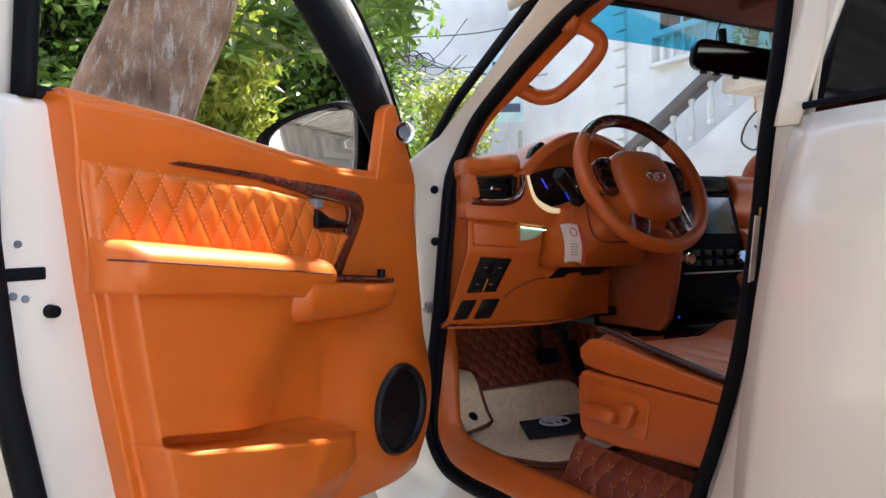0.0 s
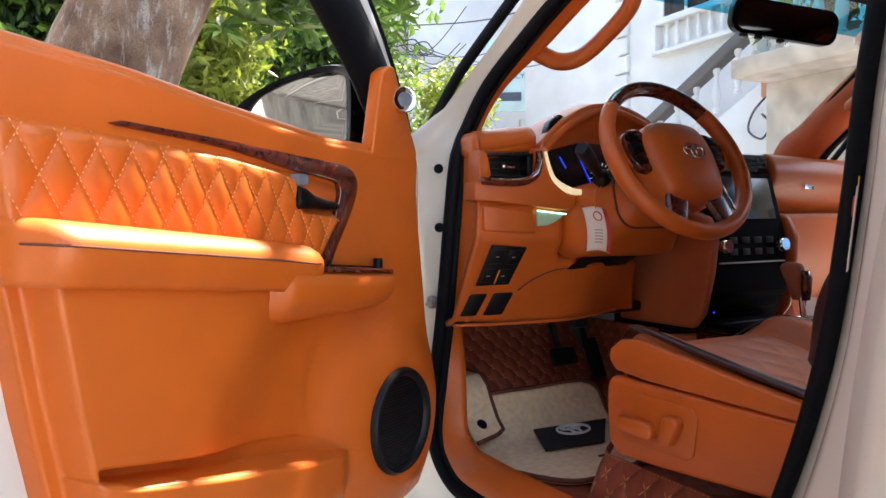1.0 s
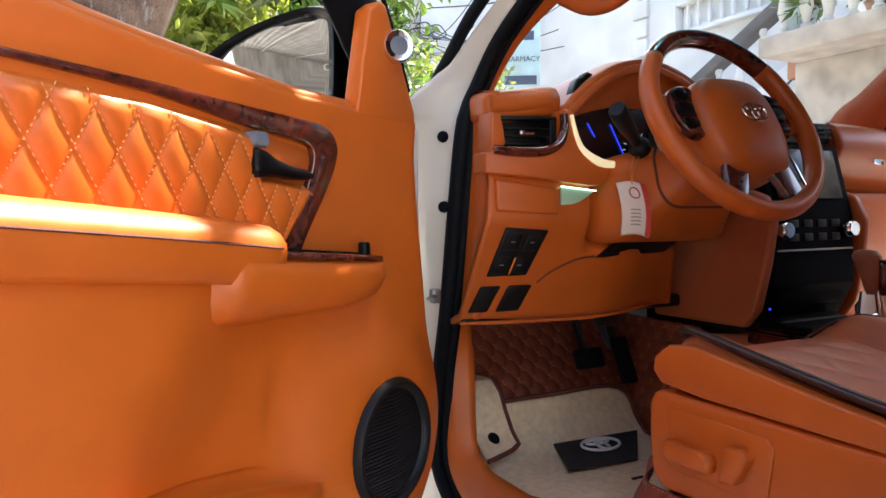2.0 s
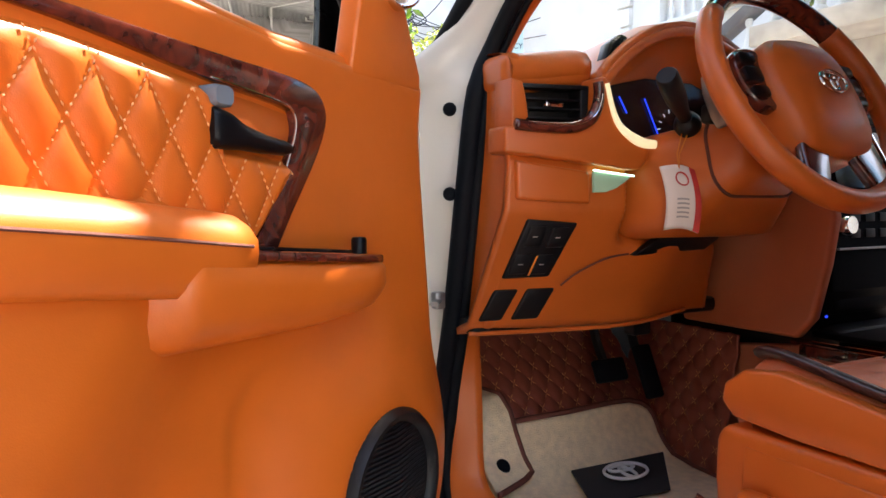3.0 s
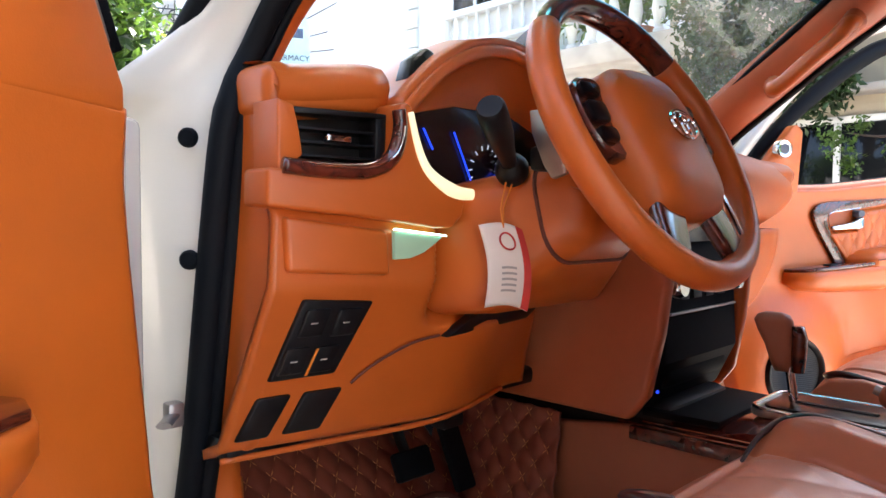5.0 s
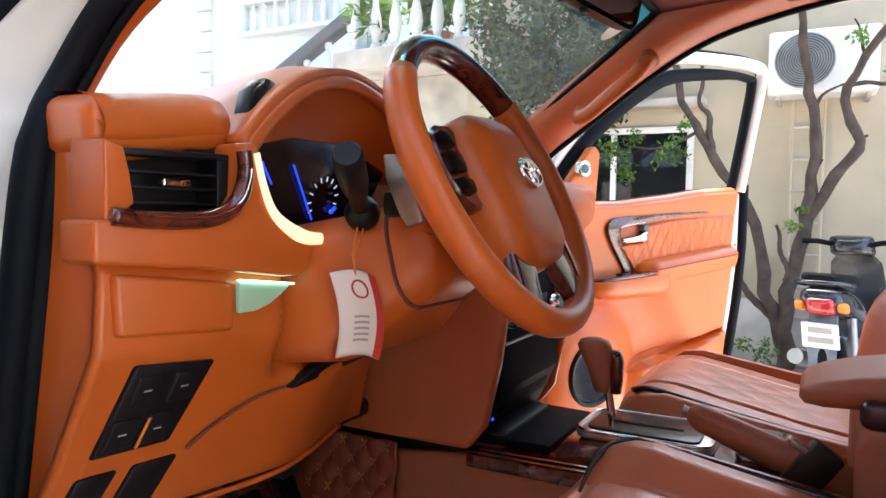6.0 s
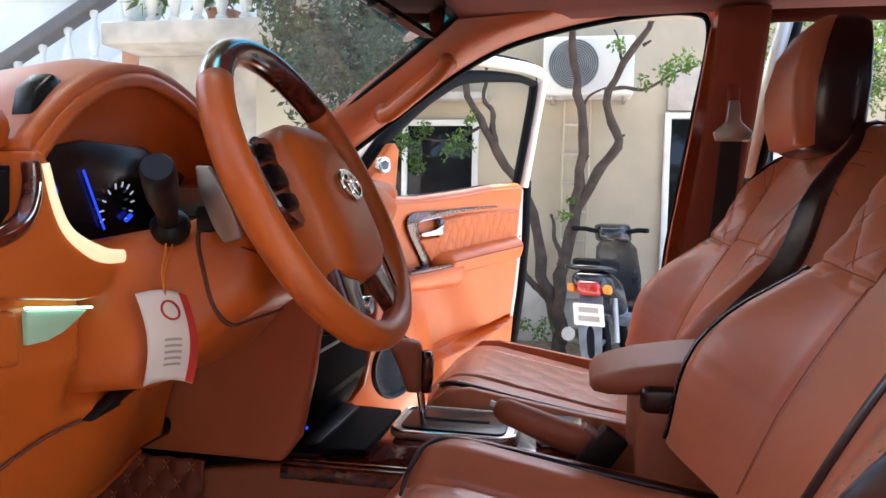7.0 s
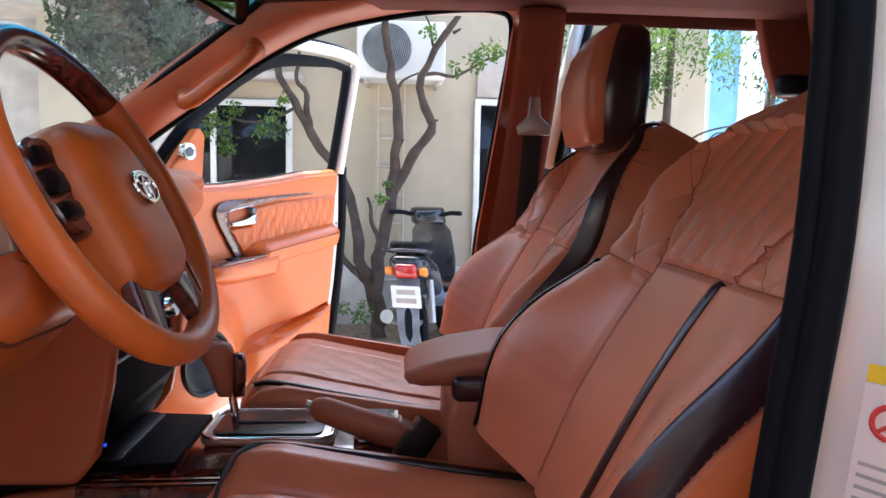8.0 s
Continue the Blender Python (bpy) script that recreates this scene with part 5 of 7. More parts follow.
for x in (-0.11, 0.11):
    part("dial", lathe([(0.0, 0.022), (0.016, 0.022), (0.019, 0.016), (0.020, 0.0)], 20, disc_frame(sf(x, 0.97), (0, -1, 0.1))), M["chrome"], stack, "chrome climate dial")
for z in (0.925,):
    part("trim_bar", prism([(-0.125, z), (0.125, z), (0.125, z + 0.004), (-0.125, z + 0.004)], 0, 0.006, lambda a, b, n: sf(a, b, n), 0.001), M["grey"], stack)
part("pilot_light", lathe([(0, 0.003), (0.003, 0.002), (0.003, 0)], 8, disc_frame(sf(-0.12, 0.80), (-0.6, -0.8, 0))), M["blue"], stack, "tiny blue pilot light")
part("stack_foot", box((0.0, 0.150, 0.825), (0.24, 0.06, 0.05), 0.02, 4), M["satin"], cs, "glossy black lower stack")
# passenger half of the dash
part("passenger_fascia", surf(lambda s, t: Vector((0.145 + 0.63 * s, 0.185 + 0.06 * s + 0.02 * (2 * s - 1) ** 2 + 0.06 * t - 0.05 * math.sin(math.pi * min(1, t * 1.2)) + 0.05 * step(0.94, 1, s), 1.215 - 0.02 * s - 0.15 * t)), 24, 16, 0.012), M["tan_dash"], dash, "orange leather passenger fascia", angle=180)
part("glove_box", surf(lambda s, t: Vector((0.15 + 0.62 * s, 0.215 + 0.05 * s + 0.12 * t * t + 0.05 * step(0.94, 1, s), 1.055 - 0.27 * t)), 16, 14, 0.012), M["tan_dash"], dash, "orange leather glove box lid", angle=180)
part("centre_vent", join(*[prism([(x, z), (x + 0.115, z), (x + 0.115, z + 0.004), (x, z + 0.004)], 0, 0.02, XZ(0.168), 0.001) for x in (-0.125, 0.012) for z in (1.180, 1.190, 1.20)], box((0, 0.20, 1.192), (0.28, 0.04, 0.05), 0.006)), M["gloss"], dash, "black centre vents")
part("badge_strip", prism([(0.285, 1.125), (0.325, 1.122), (0.325, 1.135), (0.285, 1.138)], 0, 0.004, XZ(0.165), 0.001), M["chrome"], dash, "small chrome badge")

# ---------- steering ----------
HUB = Vector((-0.370, 0.020, 1.180))
WN, WU = Vector((0, -0.883, 0.469)), Vector((0, 0.469, 0.883))
wheel = thing("steering_wheel", "orange leather steering wheel with dark burl upper rim", "steering wheel", tuple(HUB))
wp = lambda x, y, n=0.0: HUB + Vector((x, 0, 0)) + WU * y + WN * n
RW = 0.189


def rim(a0, a1, n, r):
    return sweep([wp(RW * math.sin(radians(a)), RW * math.cos(radians(a))) for a in np.linspace(a0, a1, n)], (r, r * 1.12), 14, up=tuple(WN))


part("leather_rim", rim(48, 312, 64, 0.0175), M["tan_dash"], wheel, "orange leather rim", angle=180)
part("burl_rim", rim(-48.5, 48.5, 30, 0.0168), M["wood"], wheel, "dark burl wood rim top", angle=60)
hubp = [(-0.085, 0.060), (-0.045, 0.085), (0.045, 0.085), (0.085, 0.060), (0.100, 0.0), (0.088, -0.090), (0.045, -0.118), (-0.045, -0.118), (-0.088, -0.090), (-0.100, 0.0)]
hubs = curve_pts([(a, b, 0) for a, b in hubp], 48, True)
part("airbag_cover", loft([[wp(p.x * k, p.y * k, n) for p in hubs] for k, n in ((0.98, -0.05), (1.0, -0.01), (0.97, 0.012), (0.86, 0.024), (0.6, 0.032), (0.3, 0.034), (0.05, 0.034))]), M["tan_dash"], wheel, "orange leather airbag cover", angle=180)
part("badge", oval_badge(None, disc_frame(wp(0.012, -0.006, 0.036), WN), 0.030, 0.0024), M["chrome"], wheel, "chrome oval badge")
for s in (-1, 1):
    sp = part("spoke", loft([[wp(s * x, y0 + b, n + c) for b, c in rounded(h, 0.020, 0.008)] for x, y0, h, n in ((0.06, 0.012, 0.090, -0.012), (0.10, 0.012, 0.096, -0.012), (0.15, 0.014, 0.074, -0.012), (0.186, 0.016, 0.050, -0.010))]), M["tan_dash"], wheel, "orange leather side spoke")
    pod = [(0.084, 0.060), (0.112, 0.066), (0.140, 0.052), (0.150, 0.020), (0.142, -0.018), (0.118, -0.040), (0.090, -0.036), (0.096, 0.010)]
    pc = curve_pts([(a, b, 0) for a, b in pod], 32, True)
    mid = Vector((0.116, 0.012, 0))
    bp_ = part("button_pod", loft([[wp(s * (mid + (q - mid) * k).x, (mid + (q - mid) * k).y, n) for q in pc] for k, n in ((1.0, -0.010), (1.0, 0.002), (0.92, 0.006), (0.5, 0.004), (0.05, 0.004))]), M["wood"], sp, "dark burl button pod")
    for y0, h in ((0.044, 0.018), (0.016, 0.026), (-0.014, 0.018)):
        part("button", loft([[wp(s * (0.118 + a), y0 + b, n) for a, b in rounded(0.034 * k, h * k, 0.006)] for k, n in ((1.0, 0.003), (1.0, 0.009), (0.85, 0.011))]), M["gloss"], bp_, "glossy black button")
    lo = part("lower_spoke", loft([[wp(s * x, y0 + b * 0.0, n + c) + Vector((s * b * 0.9, 0, 0)) for b, c in rounded(w, 0.018, 0.007)] for x, y0, w, n in ((0.036, -0.070, 0.080, 0.002), (0.056, -0.11, 0.066, 0.0), (0.070, -0.15, 0.056, -0.002), (0.080, -0.172, 0.050, -0.004))]), M["wood"], wheel, "burl wood lower spoke")
    if s > 0:
        part("spoke_trim", sweep([wp(s * 0.090, -0.080, 0.012), wp(s * 0.098, -0.12, 0.009), wp(s * 0.106, -0.150, 0.005), wp(s * 0.092, -0.164, 0.006), wp(s * 0.074, -0.166, 0.006)], 0.0028, 8), M["chrome"], lo, "chrome spoke edge")
column = thing("steering_column", "orange leather steering column shroud", "steering column", (-0.36, 0.15, 1.1))
rows = []
for y, z, w, h in ((0.070, 1.110, 0.13, 0.085), (0.082, 1.106, 0.18, 0.115), (0.12, 1.088, 0.205, 0.13), (0.15, 1.068, 0.25, 0.145), (0.20, 1.042, 0.315, 0.172), (0.28, 1.03, 0.34, 0.165)):
    rows.append([Vector((-0.36 + a, y + b * 0.25, z + b)) for a, b in rounded(w, h, 0.045, 6)])
part("shroud", loft(rows), M["tan_dash"], column, angle=60)
ring_at = lambda y, z, w, h: [Vector((-0.36 + a, y + b * 0.25, z + b)) for a, b in rounded(w, h, 0.045, 6)]
part("shroud_joint", sweep(ring_at(0.120, 1.088, 0.206, 0.131), 0.003, 6, True), M["maroon_edge"], column)
stalk = thing("indicator_stalk", "black indicator stalk on the steering column", "stalk", (-0.5, 0.16, 1.15))
sa, sb = Vector((-0.462, 0.160, 1.132)), Vector((-0.574, 0.105, 1.202))
part("boot", lathe([(0.020, -0.012), (0.022, 0.0), (0.018, 0.010), (0.012, 0.016)], 18, disc_frame(sa.lerp(sb, 0.12), sb - sa)), M["black"], stalk)
part("lever", sweep([sa, sa.lerp(sb, 0.25), sa.lerp(sb, 0.40), sa.lerp(sb, 0.60), sa.lerp(sb, 0.85), sa.lerp(sb, 0.97), sb], [(0.009, 0.009), (0.010, 0.011), (0.012, 0.013), (0.0165, 0.018), (0.0175, 0.0195), (0.017, 0.018), (0.0145, 0.015)], 16), M["black"], stalk)
pad = thing("shift_paddle", "satin grey shift paddle behind the wheel", "paddle", (-0.48, 0.09, 1.16))
part("blade", prism([(0.098, 1.207), (0.114, 1.207), (0.110, 1.180), (0.092, 1.140), (0.080, 1.124), (0.060, 1.130), (0.066, 1.155), (0.082, 1.185)], -0.005, 0.005, YZ(-0.488), 0.003, 3), M["grey"], pad)
part("arm", box((-0.455, 0.105, 1.150), (0.07, 0.022, 0.030), 0.006), M["black"], pad)
# card hanging on a cord from the stalk
tag = thing("paper_tag", "white and red paper card hanging on an orange cord", "tag", (-0.5, 0.16, 1.03))
def card(p, q):
    x, z = -0.027 + 0.054 * p, -0.102 * q
    return Vector((-0.502 + 0.8 * x + 0.012 * q, 0.146 - 0.010 * math.sin(math.pi * q) + 0.012 * (p - 0.5) ** 2 - 0.6 * x, 1.070 + z - 0.006 * p + 0.006 * math.sin(3.1 * p)))
cd = part("card", surf(card, 12, 16, 0.001), M["card"], tag, "bowed white card", angle=180)
off = Vector((-0.45, -0.9, 0.1)).normalized() * 0.0022
part("red_edge", surf(lambda a, b: card(0.80 + 0.20 * a, b) + off, 4, 16), M["red"], cd, "red printed edge")
part("red_ring", sweep([card(0.50 + 0.17 * math.cos(a), 0.22 + 0.10 * math.sin(a)) + off for a in np.linspace(0.0, 6.28, 28)], 0.0013, 5), M["red"], cd)
for k in range(5):
    part("print_line", surf(lambda a, b: card(0.28 + 0.34 * a, 0.52 + 0.07 * k + 0.028 * b) + off, 3, 1), M["ink"], cd)
for dx in (-0.006, 0.007):
    part("cord", sweep([sa.lerp(sb, 0.12) + Vector((dx - 0.012, -0.006, -0.018)), Vector((-0.502 + dx * 0.4, 0.146, 1.09)), card(0.5, 0.06)], 0.0012, 6), M["cord"], tag, "orange cord")
# pedals
for nm, x, z, w, h in (("brake_pedal", -0.345, 0.655, 0.085, 0.05), ("accelerator_pedal", -0.235, 0.64, 0.048, 0.12)):
    pd = thing(nm, "black rubber " + nm.replace("_", " "), "pedal", (x, 0.5, z))
    part("pad", box((x, 0.47, z), (w, 0.015, h), 0.006, 2, pose(0, 0, 0, -25)), M["rubber"], pd)
    part("arm", sweep(curve_pts([(x, 0.48, z), (x, 0.52, z + 0.07), (x, 0.56, z + 0.2)], 8), (0.008, 0.012), 8), M["black"], pd)

# ---------- tunnel, gear lever, handbrake, armrest ----------
tw = part("tunnel_wall", prism([(0.46, 0.70), (0.15, 0.745), (-0.30, 0.745), (-0.60, 0.78), (-0.60, 0.42), (0.46, 0.42)], -0.004, 0.02, lambda a, b, n: Vector((-0.135 - 0.02 * (0.75 - b) + n, a, b)), 0.008, 3), M["arm"], cs, "brown leather tunnel side")
part("tunnel_wall", prism([(0.46, 0.70), (0.15, 0.745), (-0.30, 0.745), (-0.60, 0.78), (-0.60, 0.42), (0.46, 0.42)], -0.02, 0.004, YZ(0.135), 0.008, 3), M["tan_dash"], cs)
top = part("burl_top", surf(lambda s, t: Vector((-0.13 + 0.26 * s, 0.20 - 0.50 * t, 0.757 + 0.022 * step(0.25, 0.45, t) - 0.012 * abs(2 * s - 1) ** 4)), 16, 24, -0.03), M["wood"], cs, "polished burl console top", angle=60)
part("burl_side", prism([(0.17, 0.722), (0.17, 0.744), (-0.30, 0.748), (-0.30, 0.722)], -0.010, 0.004, lambda a, b, n: Vector((-0.1375 - 0.02 * (0.75 - b) + n, a, b)), 0.003), M["wood"], cs, "burl console side")
for k in range(4):
    part("groove", sweep([(-0.137, 0.15 - 0.0 * k, 0.752 - 0.008 * k), (-0.139, -0.10, 0.757 - 0.008 * k)], 0.0016, 6), M["chrome"], cs)
part("cup_tray", prism([(-0.115, 0.035), (0.115, 0.035), (0.125, 0.16), (-0.125, 0.16)], 0.757, 0.770, XYZ, 0.004), M["satin"], cs, "glossy black tray")
PF = lambda dy, n: (lambda a, b, m: Vector((a, dy + b, n + m)))
gp = part("gear_plate", prism(rounded(0.150, 0.215, 0.028), 0, 0.012, PF(-0.095, 0.778), 0.004), M["grey"], cs, "brushed metal gear surround")
part("bezel", sweep([Vector((a, -0.095 + b, 0.791)) for a, b in rounded(0.142, 0.207, 0.026)], (0.0035, 0.003), 8, True, up=(0, 0, 1)), M["chrome"], gp, "chrome bezel", angle=180)
part("gate", prism(rounded(0.112, 0.178, 0.018), 0, 0.004, PF(-0.093, 0.7895), 0.001), M["gloss"], gp, "black gear gate")
for k in range(6):
    part("gate_mark", prism([(0.046, -0.150 + 0.024 * k), (0.060, -0.150 + 0.024 * k), (0.060, -0.138 + 0.024 * k), (0.046, -0.138 + 0.024 * k)], 0.790, 0.7915, XYZ, 0.0005), M["ink"], gp)
part("gate_slot", sweep([(0.0, -0.03, 0.7942), (0.0, -0.15, 0.7942)], (0.006, 0.0015), 8), M["rubber"], gp)
hp_ = part("seat_heater_panel", prism(rounded(0.12, 0.075, 0.010), 0, 0.02, PF(-0.270, 0.778), 0.005), M["chrome"], cs, "brushed chrome switch plate")
for x in (-0.028, 0.028):
    part("heater_switch", prism(rounded(0.040, 0.040, 0.005), 0, 0.006, lambda a, b, m, x=x: Vector((x + a, -0.270 + b, 0.796 + m)), 0.002), M["dusty"], hp_)
gear = thing("gear_lever", "gear lever with brown leather and burl knob", "gear lever", (0, -0.03, 0.79))
part("rod", sweep([(0, -0.035, 0.785), (0, -0.025, 0.85)], 0.007, 10), M["chrome"], gear, "chrome gear rod")
part("knob", loft([[Vector((a, -0.016 + y0 + b, z)) for a, b in rounded(w, d, min(w, d) * 0.48)] for z, w, d, y0 in ((0.840, 0.022, 0.026, 0), (0.855, 0.029, 0.034, 0.002), (0.880, 0.034, 0.043, 0.006), (0.902, 0.038, 0.054, 0.012), (0.918, 0.038, 0.058, 0.016), (0.927, 0.031, 0.048, 0.016), (0.931, 0.014, 0.026, 0.016))]), M["arm"], gear, "brown leather gear knob", angle=180)
part("knob_inlay", loft([[Vector((a, -0.040 + y0 + b, z)) for a, b in rounded(w, d, min(w, d) * 0.48)] for z, w, d, y0 in ((0.840, 0.020, 0.018, 0.002), (0.865, 0.025, 0.021, 0.001), (0.893, 0.027, 0.021, 0.0), (0.912, 0.020, 0.018, 0.003))]), M["wood"], gear, "burl knob inlay", angle=180)
hbk = thing("handbrake", "brown leather handbrake lever lowered beside the console", "handbrake", (-0.06, -0.35, 0.75))
ha, hb2 = Vector((-0.060, -0.165, 0.842)), Vector((-0.060, -0.395, 0.760))
part("grip", sweep([ha, ha.lerp(hb2, 0.02), ha.lerp(hb2, 0.08), ha.lerp(hb2, 0.4), ha.lerp(hb2, 0.75), hb2], [(0.008, 0.008), (0.014, 0.015), (0.019, 0.021), (0.021, 0.024), (0.023, 0.028), (0.024, 0.03)], 14), M["arm"], hbk, "stitched leather grip", angle=180)
part("release_button", sweep([ha + Vector((0, 0.008, 0.003)), ha], 0.007, 10), M["grey"], hbk)
bk = thing("belt_buckle", "black seat belt buckle beside the driver seat", "buckle", (-0.12, -0.33, 0.76))
part("case", box((-0.115, -0.335, 0.800), (0.030, 0.045, 0.075), 0.006, 2, pose(0, 0, 0, 35, 0, 10)), M["black"], bk)
part("press", box((-0.117, -0.318, 0.832), (0.022, 0.028, 0.010), 0.003, 2, pose(0, 0, 0, 35, 0, 10)), M["grey"], bk)
box_arm = thing("armrest_box", "brown leather centre armrest box", "armrest", (0, -0.5, 0.45))
part("bin", loft([[Vector((a, y, 0.66 + 0.0 + b)) for a, b in rounded(0.235, h, 0.03)] for y, h in ((-0.385, 0.40), (-0.40, 0.44), (-0.50, 0.46), (-0.80, 0.46))]), M["arm"], box_arm, angle=60)
part("lid", loft([[Vector((a * w, y, zc + b)) for a, b in rounded(0.20, h, h * 0.45)] for y, zc, h, w in ((-0.315, 0.890, 0.010, 0.55), (-0.322, 0.892, 0.024, 0.75), (-0.345, 0.897, 0.036, 0.9), (-0.39, 0.905, 0.046, 1.0), (-0.47, 0.915, 0.056, 1.0), (-0.60, 0.922, 0.060, 1.0), (-0.80, 0.925, 0.060, 1.0))]), M["arm"], box_arm, "padded armrest lid", angle=180)
part("latch", box((-0.108, -0.440, 0.884), (0.030, 0.105, 0.040), 0.014, 4), M["seat_dark"], box_arm, "dark latch")

# ---------- seats ----------
def make_seat(cx, low_y, high_y, drop, label):
    """A front seat. drop: how far the cushion sinks towards the rear, per metre."""
    seat = thing("front_seat", label, "car seat", (cx, -0.3, 0.45), group="front seats")
    sg = -1 if cx < 0 else 1
    C = lambda x, y, z: Vector((cx + x, y, z))
    K = lambda x, y, z: Vector((cx + sg * 0.028 + x, y - (0.062 if cx < 0 else 0.012), z - drop * max(0.0, -0.05 - y)))
    B = lambda x, y, z: Vector((cx + sg * 0.028 + x, y - 0.014, z))
    HW = 0.240
    near = lambda x: cx < 0 and x < 0

    def cush(p, q):
        """Cushion skin: p across, q from the front underside over the top to the rear."""
        x = -HW + 2 * HW * p
        e = abs(2 * p - 1)
        top = [(0.0, (0.0, 0.69)), (0.08, (0.028, 0.70)), (0.16, (0.040, 0.725)), (0.24, (0.034, 0.757)), (0.32, (0.000, 0.782)), (0.45, (-0.08, 0.790)), (0.7, (-0.32, 0.776)), (1.0, (-0.60, 0.775))]
        y, z = lin(q, [(a, b[0]) for a, b in top]), lin(q, [(a, b[1]) for a, b in top])
        mid = step(0.2, 0.4, q)
        z += (0.036 * step(0.50, 0.80, e) if cx < 0 else 0.026 * (1 - 0.4 * e * e)) * mid - 0.055 * step(0.90, 1.0, e) * mid
        z -= 0.007 * step(0.035, 0.0, abs(e - 0.54)) * mid
        y -= 0.045 * step(0.80, 1.0, e) * (1 - step(0.3, 0.5, q)) + 0.03 * e * e * (1 - mid)
        if e < 0.52 and -0.44 < y < -0.02:
            z += quilt(x, y, 0.080, 0.115, 0.0028 if cx < 0 else 0.0015)
        z -= 0.006 * step(0.012, 0.0, abs(y + 0.01)) * mid * (e < 0.85)
        return K(x, y, z)

    part("cushion", surf(cush, 110, 120, 0.0), M["seat"], seat, "brown leather seat cushion", angle=180)
    side = [(-0.018, 0.745), (-0.006, 0.765), (-0.010, 0.788), (-0.034, 0.808), (-0.08, 0.818), (-0.30, 0.814), (-0.58, 0.815), (-0.58, 0.806), (-0.30, 0.772), (-0.10, 0.7455)]
    for s in (-1, 1):
        part("cushion_side", prism(side, 0.0, 0.020, lambda a, b, n: K(s * (HW - 0.011 + n + 0.012 * math.sin(math.pi * min(1.0, max(0.0, (b - 0.735) / 0.09)))), a, b), 0.012, 3), M["tan_dash"] if cx < 0 else M["seat"], seat, "orange leather cushion side", angle=60)
        sink, thin_k = (0.0, 1.0) if near(s) else ((0.009, 0.6) if cx < 0 else (0.015, 0.8))
        pipe = [K(s * (HW - q), y, z - sink) for q, y, z in ((0.150, -0.006, 0.786), (0.090, -0.006, 0.806), (0.040, -0.018, 0.820), (0.022, -0.06, 0.829), (0.014, -0.18, 0.826), (0.012, -0.32, 0.822), (0.010, -0.50, 0.818))]
        if cx < 0 or s < 0:
            part("dark_band", sweep(curve_pts(pipe, 40), [(thin_k * lin(k, [(0, 0.004), (8, 0.007), (16, 0.013), (39, 0.014)]), thin_k * lin(k, [(0, 0.003), (12, 0.007), (39, 0.0085)])) for k in range(40)], 10), M["seat_dark"], seat, "dark glossy piping band", angle=180)
        base = [(-0.075, 0.580), (-0.050, 0.600), (-0.043, 0.660), (-0.044, 0.715), (-0.056, 0.734), (-0.45, 0.737), (-0.62, 0.735), (-0.64, 0.62), (-0.42, 0.606), (-0.17, 0.585)]
        bs = part("base_cover", prism(base, -0.03, 0.026, lambda a, b, n: B(s * (HW - 0.007 + n), a, b), 0.016, 4), M["tan_dash"], seat, "orange seat base cover", angle=60)
        if s < 0:
            F = lambda a, b, n: B(s * (HW - 0.007 + n), a, b)
            part("switch_pad", prism([(-0.090, 0.716), (-0.265, 0.714), (-0.278, 0.70), (-0.268, 0.632), (-0.254, 0.620), (-0.10, 0.620), (-0.088, 0.632)], 0.024, 0.029, F, 0.003), M["tan_dash"], bs)
            part("slide_switch", prism([(-0.090, 0.646), (-0.095, 0.667), (-0.170, 0.670), (-0.186, 0.660), (-0.182, 0.638), (-0.105, 0.636)], 0.024, 0.048, F, 0.007, 3), M["tan_dash"], bs, "orange seat slide switch")
            part("tilt_switch", prism([(-0.200, 0.636), (-0.228, 0.640), (-0.250, 0.684), (-0.238, 0.694), (-0.212, 0.690)], 0.024, 0.048, F, 0.006, 3), M["tan_dash"], bs, "orange seat tilt switch")
    part("front_valance", box((cx + sg * 0.028, -0.105, 0.665), (0.44, 0.08, 0.13), 0.03, 4), M["tan_dash"], seat)
    for d in (-0.12, 0.12):
        part("seat_rail", box((cx + sg * 0.028 + d, -0.30, 0.47), (0.04, 0.62, 0.05), 0.006), M["black"], seat, "black seat rail")
    part("seat_frame", box((cx + sg * 0.028, -0.36, 0.63), (0.34, 0.46, 0.14), 0.02), M["black"], seat)

    # backrest: a leaning shell with bolsters, notched below its quilted shoulders
    lo, hi = Vector((0, low_y, 0.765)), Vector((0, high_y, 1.325))
    ud = (hi - lo).normalized()
    fd = Vector((0, ud.z, -ud.y))
    L = (hi - lo).length
    wid = lambda t: soft(t, [(0, 0.240), (0.12, 0.275), (0.30, 0.284), (0.45, 0.266), (0.53, 0.250), (0.62, 0.262), (0.74, 0.258), (0.84, 0.238), (0.92, 0.205), (0.97, 0.16), (1.0, 0.12)])
    crest = lambda t: soft(t, [(0, 0.125), (0.14, 0.170), (0.28, 0.168), (0.42, 0.128), (0.52, 0.102), (0.60, 0.110), (0.74, 0.112), (0.88, 0.075), (0.97, 0.035), (1.0, 0.02)])
    seam_x = lambda t: lin(t, [(0, 0.095), (0.2, 0.112), (0.54, 0.104), (0.66, 0.145), (0.82, 0.195), (0.92, 0.21), (1.0, 0.21)])

